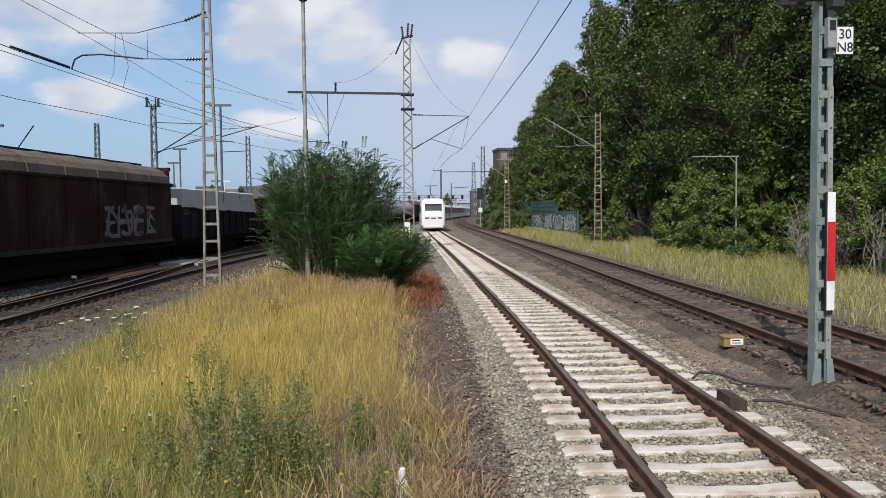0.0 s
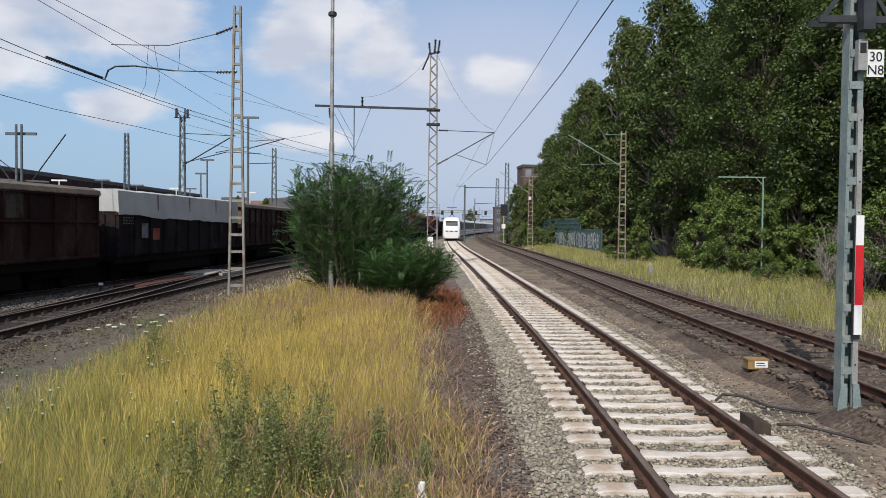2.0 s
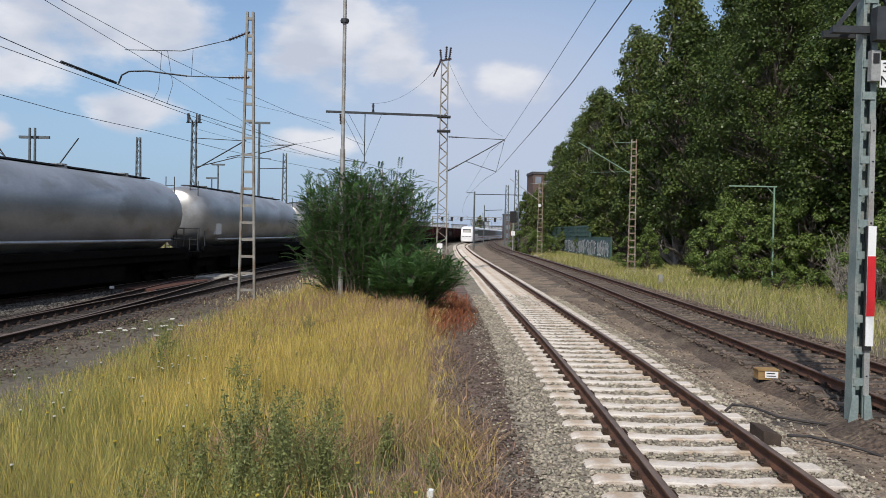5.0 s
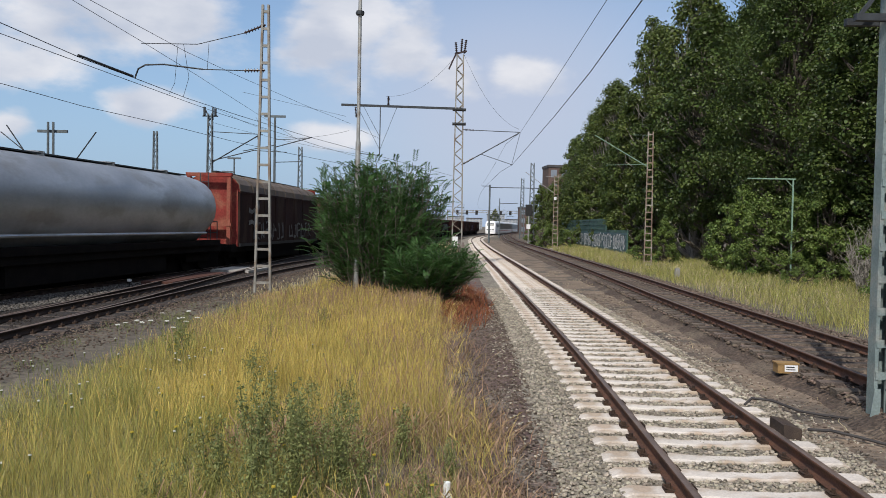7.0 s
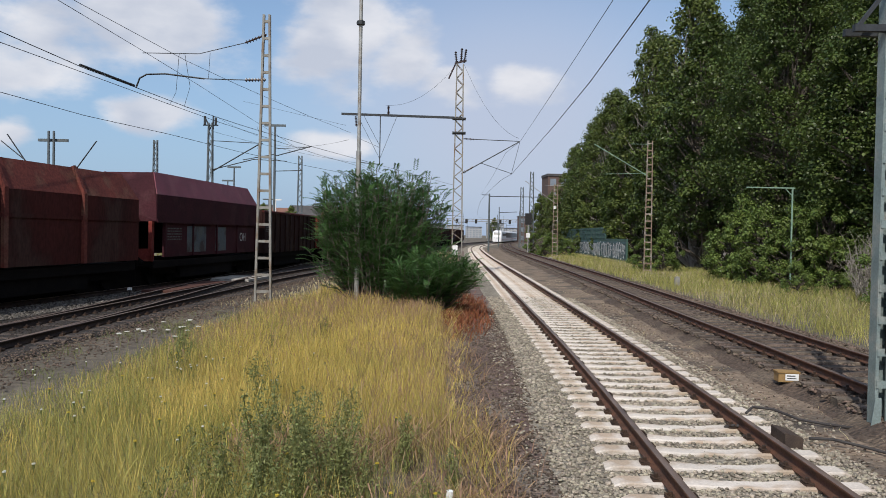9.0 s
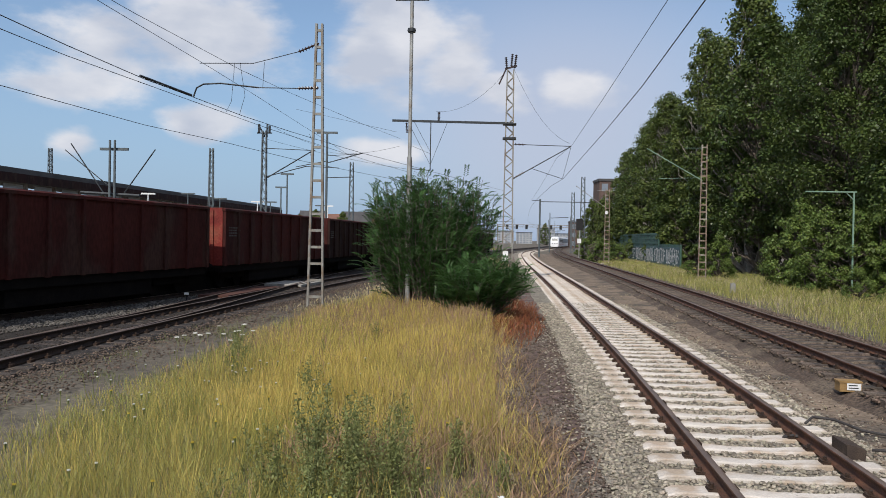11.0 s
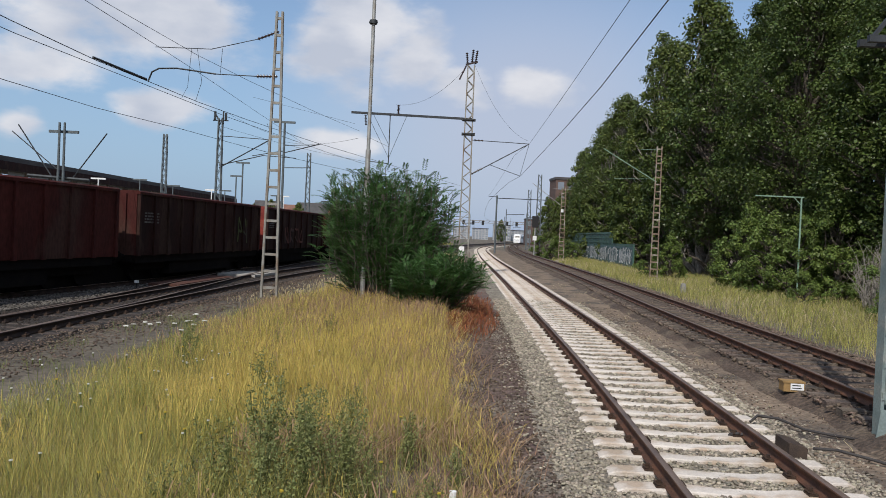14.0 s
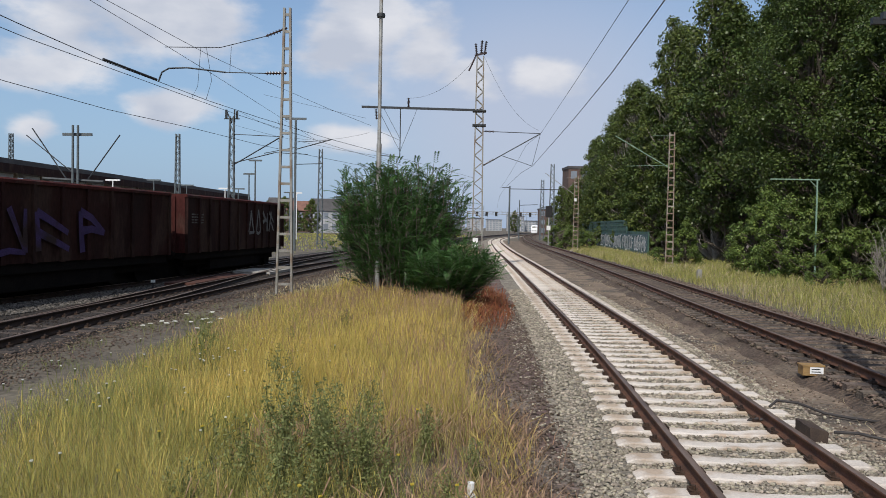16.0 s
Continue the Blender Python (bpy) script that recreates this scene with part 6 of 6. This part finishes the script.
edge_fit = lambda x, y: np.clip(1 - abs(x - np.interp(y, [2, 8, 12, 24, 32], [0.2, 0.35, 0.1, 0.0, -0.2])) / 0.75, 0, 1) * np.clip(0.55 + 1.5 * patches(x, y, 0.7, 15), 0, 1)
blades("withered_weeds", "withered brown weeds at the path's edge", M_BROWNWEED, sow(15000, 34, -2, 1.4, 3.5, 30, edge_fit, 1.3), 0.34, 44, 0.003, 0.7, 0.4)
blades("withered_weeds", "withered brown weeds among the foreground grass", M_BROWNWEED, sow(16000, 38, -2.4, 0.8, 4.5, 9.5, lambda x, y: np.clip(0.2 + 1.6 * patches(x, y, 0.8, 25), 0, 1), 1.0), 0.34, 48, 0.003, 0.8, 0.4)
blades("rust_weeds", "rust-red dead weeds beside the path", M_RUSTWEED, sow(16000, 35, -1.2, 1.6, 17, 36, lambda x, y: np.clip(1.25 * (1 - np.hypot((x - 0.35) / 1.15, (y - 25.5) / 8.0)), 0, 1), 1.0), 0.30, 45, 0.004, 0.7, 0.3)
verge = lambda x, y: np.clip((x - np.interp(y, SECOND.y, SECOND.x) - 2.1) / 1.3, 0, 1) * np.clip((18.6 + 0.02 * y - x) / 1.0, 0, 1)
blades("verge_grass", "green grass on the trackside verge", M_GREENGRASS, sow(110000, 36, 9, 20, 12, 120, lambda x, y: verge(x, y) * np.clip(0.6 + 0.9 * patches(x, y, 0.3, 5), 0.1, 1), 1.5), 0.40, 46, 0.0026, 0.5)
blades("verge_dry_grass", "dry yellow grass on the trackside verge", M_STRAW, sow(34000, 37, 9, 19, 12, 120, lambda x, y: verge(x, y) * np.clip(0.45 - 0.9 * patches(x, y, 0.3, 5), 0.08, 1), 1.5), 0.36, 47, 0.0024, 0.6, 0.5)
far_verge = lambda x, y: np.clip((np.interp(y, MAIN.y, MAIN.x) - 2.6 - x) / 0.8, 0, 1) * np.clip((x - np.interp(y, NEARLEFT.y, NEARLEFT.x) - 1.8) / 0.8, 0, 1)
blades("verge_dry_grass", "sparse dry grass between the tracks", M_STRAW, sow(16000, 39, -8, 4, 26, 100, lambda x, y: far_verge(x, y) * 0.7, 1.3), 0.42, 49, 0.006, 0.5, 0.3)


def weed_plant(seed, h, stems, material=None):
    """A bushy weed: upright stems with small narrow leaves."""
    g = np.random.default_rng(seed)
    wood, P, N = Shape(), [], []
    for k in range(stems):
        a = g.random() * 6.283
        r = 0.42 * h * g.random()
        tip = Vector((r * math.cos(a), r * math.sin(a), h * (0.6 + 0.4 * g.random())))
        pts = limb(wood, (0.05 * math.cos(a), 0.05 * math.sin(a), 0), tip, 0.006, 0.0025, g, 0.12, 5)
        for j in range(int(115 * h)):
            u = 0.12 + 0.88 * g.random()
            p = np.array(pts[0].lerp(pts[-1], u)) + g.normal(size=3) * 0.05 * (1.15 - u * 0.7)
            P.append(p); N.append(g.normal(size=3) + [0, 0, 0.8])
    p, q = leaf_quads(np.array(P), np.array(N), 0.015, g, 0.2, 2.2)
    return wood.mesh("stems"), cloud_mesh("leaves", p, q, material or M_WEED)


weeds = [weed_plant(51, 1.15, 14), weed_plant(52, 0.9, 11), weed_plant(53, 0.62, 10)]
for x, y, k, s in ((-1.65, 7.2, 0, 1.05), (-1.25, 6.7, 0, 1.0), (-0.95, 7.1, 0, 0.9), (-1.4, 7.8, 0, 0.9), (-2.05, 7.0, 1, 1.0), (-1.0, 7.6, 1, 0.9), (-1.5, 6.2, 1, 1.05), (-0.75, 6.9, 2, 1.0), (-2.2, 6.3, 2, 1.0), (-0.45, 8.4, 2, 1.0), (-4.6, 13.6, 1, 1.1), (-4.45, 13.2, 2, 1.1), (-2.6, 10.8, 1, 1.0), (-1.2, 9.2, 1, 0.9), (-3.2, 14.5, 1, 0.8), (0.1, 7.6, 2, 0.8), (-0.2, 6.4, 2, 0.9), (-1.9, 8.6, 2, 1.0), (-2.7, 17.5, 1, 0.8)):
    t = thing("weed_plant", "bushy grey-green weed with upright stems", "weed", "weeds", m=pose(x, y, -0.07, 0, 0, rt.uniform(0, 360)))
    tagged(put("stalk", weeds[k][0], M_WEED, t), kind="stuff")
    put("leaves", weeds[k][1], None, t)
    t.scale = (s, s, s)


def umbel(h, r, material, seed):
    g = np.random.default_rng(seed)
    st, hd = Shape(), Shape()
    limb(st, (0, 0, 0), (0.05 * g.normal(), 0.05 * g.normal(), h), 0.005, 0.003, g, 0.05, 4)
    for k in range(12):
        a, d = k * 2.4, r * math.sqrt((k + 0.5) / 12)
        c = (d * math.cos(a), d * math.sin(a), h + 0.02 - d * 0.15)
        st.tube([(0, 0, h - 0.06), c], 0.0018, 3)
        hd.tube([c, (c[0], c[1], c[2] + 0.012)], r * 0.26, 6)
    return st.mesh("stalk"), hd.mesh("flower_head")


um = [umbel(0.55, 0.045, M_FLOWER, 61), umbel(0.42, 0.014, M_FLOWER, 62), umbel(0.5, 0.015, M_YFLOWER, 63)]
for i in range(100):
    if i < 14:
        x, y, k = -5.6 + rt.uniform(-0.6, 0.6), 15.4 + rt.uniform(-2.2, 2.4), 0
    elif i < 74:
        x, y, k = rt.uniform(-6.3, -2.0), rt.uniform(6.5, 14.5), 1
    else:
        x, y, k = rt.uniform(-5.0, 0.0), rt.uniform(5.5, 13), 2
    t = thing("wild_flower", "white umbel flower on a thin stalk" if k < 2 else "small yellow flower in the grass", "flower", "wild flowers", m=pose(x, y, -0.06, rt.uniform(-8, 8), rt.uniform(-8, 8), rt.uniform(0, 360)))
    put("stalk", um[k][0], M_WEED, t)
    put("flower_head", um[k][1], M_FLOWER if k < 2 else M_YFLOWER, t)

# ---- trackside things ----
box = thing("trackside_box", "ochre yellow equipment box on short legs", "box", m=pose(5.72, 13.3, -0.04, 0, 0, -4))
put("housing", Shape().prism([(-0.2, 0.17), (0.2, 0.17), (0.2, 0.34), (0.18, 0.36), (-0.18, 0.36), (-0.2, 0.34)], -0.14, 0.14), M_YELLOW, box)
put("lid", Shape().box(-0.215, 0.215, -0.155, 0.155, 0.335, 0.362), M_YELLOW, box)
put("label_plate", Shape().box(-0.07, 0.185, -0.15, -0.142, 0.205, 0.325), M_WHITE, box)
put("printed_bars", Shape().box(-0.04, 0.12, -0.154, -0.15, 0.28, 0.298).box(-0.04, 0.14, -0.154, -0.15, 0.235, 0.25), M_BLACK, box)
for x in (-0.12, 0.12):
    put("leg", Shape().box(x - 0.035, x + 0.035, -0.05, 0.05, -0.05, 0.175), M_BLACK, box)
jb = thing("rail_contact_box", "dark iron rail contact box beside the rail", "box", m=pose(4.2, 9.72, -0.02, 0, 0, -3))
put("housing", Shape().prism([(-0.13, -0.05), (0.12, -0.05), (0.14, 0.13), (0.125, 0.15), (-0.115, 0.21), (-0.135, 0.2)], -0.3, 0.3), M_DARKBOX, jb)
put("bracket", Shape().box(-0.42, -0.1, -0.08, 0.08, -0.04, 0.03), M_DARKBOX, jb)
put("clamp", Shape().tube([(-0.55, 0.62, 0.1), (-0.5, 0.75, 0.04), (-0.62, 0.85, 0.06), (-0.72, 0.72, 0.05), (-0.58, 0.65, 0.1)], 0.022, 6), M_CABLE, jb)
for pts in ([(4.2, 11.05, 0.09), (4.35, 11.2, 0.16), (4.6, 11.1, 0.15), (4.85, 10.8, 0.06), (5.1, 10.6, 0.05), (5.4, 10.45, 0.04)], [(4.42, 9.6, 0.12), (4.7, 9.6, 0.11), (4.95, 9.45, 0.07), (5.15, 9.2, 0.05), (5.3, 9.05, 0.0)]):
    tagged(put("cable", Shape().tube([(x, y, z * 0.8 - 0.02) for x, y, z in pts], 0.019, 7), M_CABLE, smooth=True), "black cable lying on the gravel by the rail", "cable")
mk = thing("marker_peg", "small white painted marker peg in the weeds", "marker", m=pose(0.05, 6.95, -0.05))
put("peg", Shape().tube([(0, 0, 0), (0, 0, 0.07), (0, 0, 0.15)], 0.062, 12, 0.048), M_WHITE, mk, smooth=False)
put("cap", Shape().tube([(0, 0, 0.152), (0, 0, 0.2), (0, 0, 0.26)], 0.03, 10, 0.034), M_WHITE, mk)
st = thing("stump_stone", "weathered grey marker stone in the verge", "stone", m=pose(11.9, 41, -0.05))
put("stone", Shape().prism([(-0.14, 0), (0.14, 0), (0.12, 0.5), (0.04, 0.57), (-0.1, 0.53)], -0.1, 0.1), M_GREYSTEEL, st)
sw = thing("switch_cover", "rusty brown boards over the switch rods", "railway switch", m=pose(-10.9, 33.5, 0.02, 0, 0, -3))
for k in range(6):
    put("board", Shape().box(-0.62, 0.62, -3.2 + k * 1.06, -2.2 + k * 1.06, 0.0, 0.1), M_RUSTCOVER, sw)
slab = tagged(put("crossing_slab", Shape().box(-1.0, 1.0, -1.6, 1.6, 0, 0.12), M_CONCRETE, m=pose(-10.3, 39.5, 0.02, 0, 0, -5)), "pale concrete slab between the yard rails", "slab")
lev = thing("ground_signal", "small white ground signal beside the siding", "signal", m=pose(-11.6, 29, -0.02))
put("post", Shape().tube([(0, 0, 0), (0, 0, 0.35)], 0.04, 6), M_BLACK, lev)
put("head", Shape().box(-0.12, 0.12, -0.06, 0.06, 0.33, 0.46), M_WHITE, lev)
lev.scale = (0.6, 0.6, 0.7)

box.scale = (0.84, 0.84, 0.9)
jb.scale = (0.8, 0.8, 0.85)

# green fence below the trees
fence = thing("noise_fence", "green metal fence covered with white graffiti", "fence", m=pose(17.0, 75, -0.06, 0, 0, -1.6))
for k in range(18):
    y = k * 2.95
    hi = 3.5 if k >= 4 else 2.3
    for j in range(int(hi / 0.25)):
        put("board", Shape().prism([(-0.03 - 0.05 * (j % 2), 0.15 + j * 0.25), (0.03, 0.15 + j * 0.25), (0.03, 0.385 + j * 0.25), (-0.03 - 0.05 * (j % 2), 0.37 + j * 0.25)], y, y + 2.9), M_FENCEBLUE if (j < 8 and k < 14) else M_FENCE, fence)
    put("post", Shape().box(-0.07, 0.07, y - 0.06, y + 0.04, 0, hi + 0.1), M_FENCE, fence)
put("plinth", Shape().box(-0.08, 0.08, 0, 53, -0.1, 0.16), M_CONCRETE, fence)
for k in range(7):
    graffiti(fence, k * 7.0 + 0.5, 0.45, 6.4, 1.5, M_WHITE, 8, 70 + k, -0.09)
    graffiti(fence, k * 7.0 + 1.0, 0.7, 6.2, 1.2, M_LETTER, 6, 90 + k, -0.102)

# ---- distance ----
def house(name, x, y, w, d, h, roof_h, wall, roof, label, rz=0, floors=2, bays=4, pitched=True):
    t = thing(name, label, "building", "distant buildings", m=pose(x, y, -0.1, 0, 0, rz))
    put("wall", Shape().box(-w / 2, w / 2, -d / 2, d / 2, 0, h), wall, t)
    if pitched:
        put("roof", Shape().prism([(-d / 2 - 0.4, h), (d / 2 + 0.4, h), (0, h + roof_h)], -w / 2 - 0.4, w / 2 + 0.4, "x"), roof, t)
    else:
        put("roof", Shape().box(-w / 2 - 0.2, w / 2 + 0.2, -d / 2 - 0.2, d / 2 + 0.2, h + 0.003, h + roof_h), roof, t)
    for f_ in range(floors):
        for k in range(bays):
            cx, cz = -w / 2 + w * (k + 0.5) / bays, h * (f_ + 0.55) / floors
            o = put("window", Shape().box(cx - w / bays * 0.28, cx + w / bays * 0.28, -d / 2 - 0.05, -d / 2 + 0.1, cz - h / floors * 0.27, cz + h / floors * 0.27), M_FARPANE, t)
    return t


for k in range(12):
    house("town_house", -120 + k * 9.3 + rt.uniform(-1, 1), 262 + rt.uniform(-14, 30), 8.6, 9, rt.uniform(6.4, 7.8), rt.uniform(3.0, 4.2), rt.choice((M_PLASTER, M_BRICK)), rt.choice((M_TILE, M_CANOPY)), "distant small town house with pitched roof", rt.uniform(-6, 6), 2, 3)
house("brick_tower", 32.5, 230, 9, 9, 19.6, 0.7, M_BRICK, M_CANOPY, "square dark brick tower above the trees", 4, 5, 3, False)
house("brick_house", 29.5, 300, 5.5, 6, 9.6, 0.4, M_BRICK, M_CANOPY, "far brick block beside the tracks", 0, 3, 2, False)
for k in range(7):
    house("flat_block", -8 + k * 15, 640 + rt.uniform(-30, 30), 13, 12, rt.uniform(7, 12), 0.6, M_PLASTER, M_CANOPY, "far pale block of flats", 0, 5, 5, False)
canopy = thing("station_canopy", "long dark platform canopy beyond the yard", "canopy", m=pose(-57, 130, -0.1, 0, 0, 0))
put("roof", Shape().box(-4, 4, -62, 62, 8.2, 9.6), M_CANOPY, canopy)
put("fascia", Shape().box(4.0, 4.15, -62, 62, 8.0, 9.0), M_BROWNWAGON, canopy)
for k in range(21):
    put("column", Shape().box(2.5, 2.9, -60 + k * 5.9, -59.6 + k * 5.9, 0, 8.2), M_GREYSTEEL, canopy)
for k in range(20):
    put("window", Shape().box(3.0, 3.1, -58.5 + k * 5.9, -55 + k * 5.9, 6.3, 7.9), M_PLASTER, canopy, "pale panel under the roof")
for i in range(12):
    x, y = -53 + i * 3.2 + rt.uniform(-2, 2), 95 + i * 5
    far_mast("platform_lamp", x + 7, y + 6, 7.6 + rt.uniform(-0.4, 0.6), 0.2, "platform lamp with a flat white head", 1.9, True, M_WHITE if i % 3 == 0 else None)
for k in range(26):
    plant(3, -80 + k * 2.5 + rt.uniform(-2, 2), 240 + rt.uniform(-15, 60), rt.uniform(0.5, 0.78), "far_tree", "distant dark green tree among the houses", "far trees")
for k in range(24):
    plant(3, rt.uniform(-260, 120), rt.uniform(420, 620), rt.uniform(0.6, 0.9), "far_tree", "distant tree on the skyline", "far trees")
far_scrub = lambda x, y: np.clip((x + 60) / 10, 0, 1) * np.clip((np.interp(y, FREIGHT.y, FREIGHT.x) - 4 - x) / 3, 0, 1)
blades("yard_grass", "rough green grass in the yard", M_GREENGRASS, sow(20000, 71, -60, 20, 45, 220, far_scrub, 1.4), 0.6, 72, 0.012)

# ---- the tracks, piece by piece ----
TURNOUT = Line([(-9.6, 12), (-9.75, 22), (-10.35, 34), (-10.95, 46), (-10.9, 60), (-9.7, 80)])
turnout = thing("turnout_rails", "rusty diverging rails of a yard turnout", "railway track", kind="structure")
for side in (-0.755, 0.755):
    build_rail(TURNOUT, side, RAIL_Z - 0.004, 13, 78, turnout)
build_track("track_main", MAIN, RAIL_Z, -25, 320, True, "straight track of brown rails on pale concrete sleepers", 120, -4)
build_track("track_second", SECOND, SECOND_Z, -25, 320, False, "curving track of rusty rails on dark sleepers", 95, 0)
build_track("track_siding", NEARLEFT, RAIL_Z, -30, 165, False, "yard track of rusty rails on dark sleepers", 70, 8)
build_track("track_freight", FREIGHT, RAIL_Z, -60, 420, False, "freight track of worn rails on dark sleepers", 80, 10)
stones("ballast_stones", M_STONE, "loose grey crushed stones of the ballast", MAIN, [(-1.85, -0.85), (-0.72, 0.72), (0.82, 1.6)], 3.5, 32, -0.03, 40000, 0.024, 81)
stones("path_gravel", M_BROWNSTONE, "small dark gravel on the cinder path", MAIN, [(-3.0, -1.85)], 4, 26, -0.03, 9000, 0.016, 82)
stones("path_gravel", M_STONE, "scattered pale stones beside the ballast", MAIN, [(-2.3, -1.75), (1.5, 2.0)], 4, 26, -0.028, 1800, 0.018, 83)
stones("path_gravel", M_BROWNSTONE, "small brown gravel on the sandy strip", MAIN, [(1.6, 2.9)], 5, 30, -0.03, 5000, 0.014, 87)
stones("brown_stones", M_BROWNSTONE, "brown crushed stones beside the second track", SECOND, [(-1.35, -0.85), (-0.7, 0.7), (0.85, 1.9)], 7, 40, SECOND_Z - 0.215, 14000, 0.03, 84)
stones("siding_stones", M_BROWNSTONE, "brown crushed stones beside the yard track", NEARLEFT, [(0.95, 1.9), (0.95, 2.9)], 10, 45, -0.02, 7000, 0.018, 85)
stones("oily_stones", M_DARKSTONE, "dark oily stones between the yard rails", NEARLEFT, [(-1.9, 0.68)], 10, 45, -0.005, 7000, 0.022, 88)
stones("yard_stones", M_YARDSTONE, "grey crushed stones beside the freight track", FREIGHT, [(0.9, 2.8)], 14, 50, 0.0, 9000, 0.026, 86)


def motions():
    for mid, half, t in train:
        walk(t, [(k, FREIGHT.place(mid - SPEED * k, RAIL_Z, half)) for k in range(17)])
    ts, ss = [r[0] for r in EXPRESS_ROWS], [r[1] for r in EXPRESS_ROWS]
    for mid, half, t in express:
        walk(t, [(k, MAIN.place(s + mid, RAIL_Z, half)) for k, s in EXPRESS_ROWS])


motions()
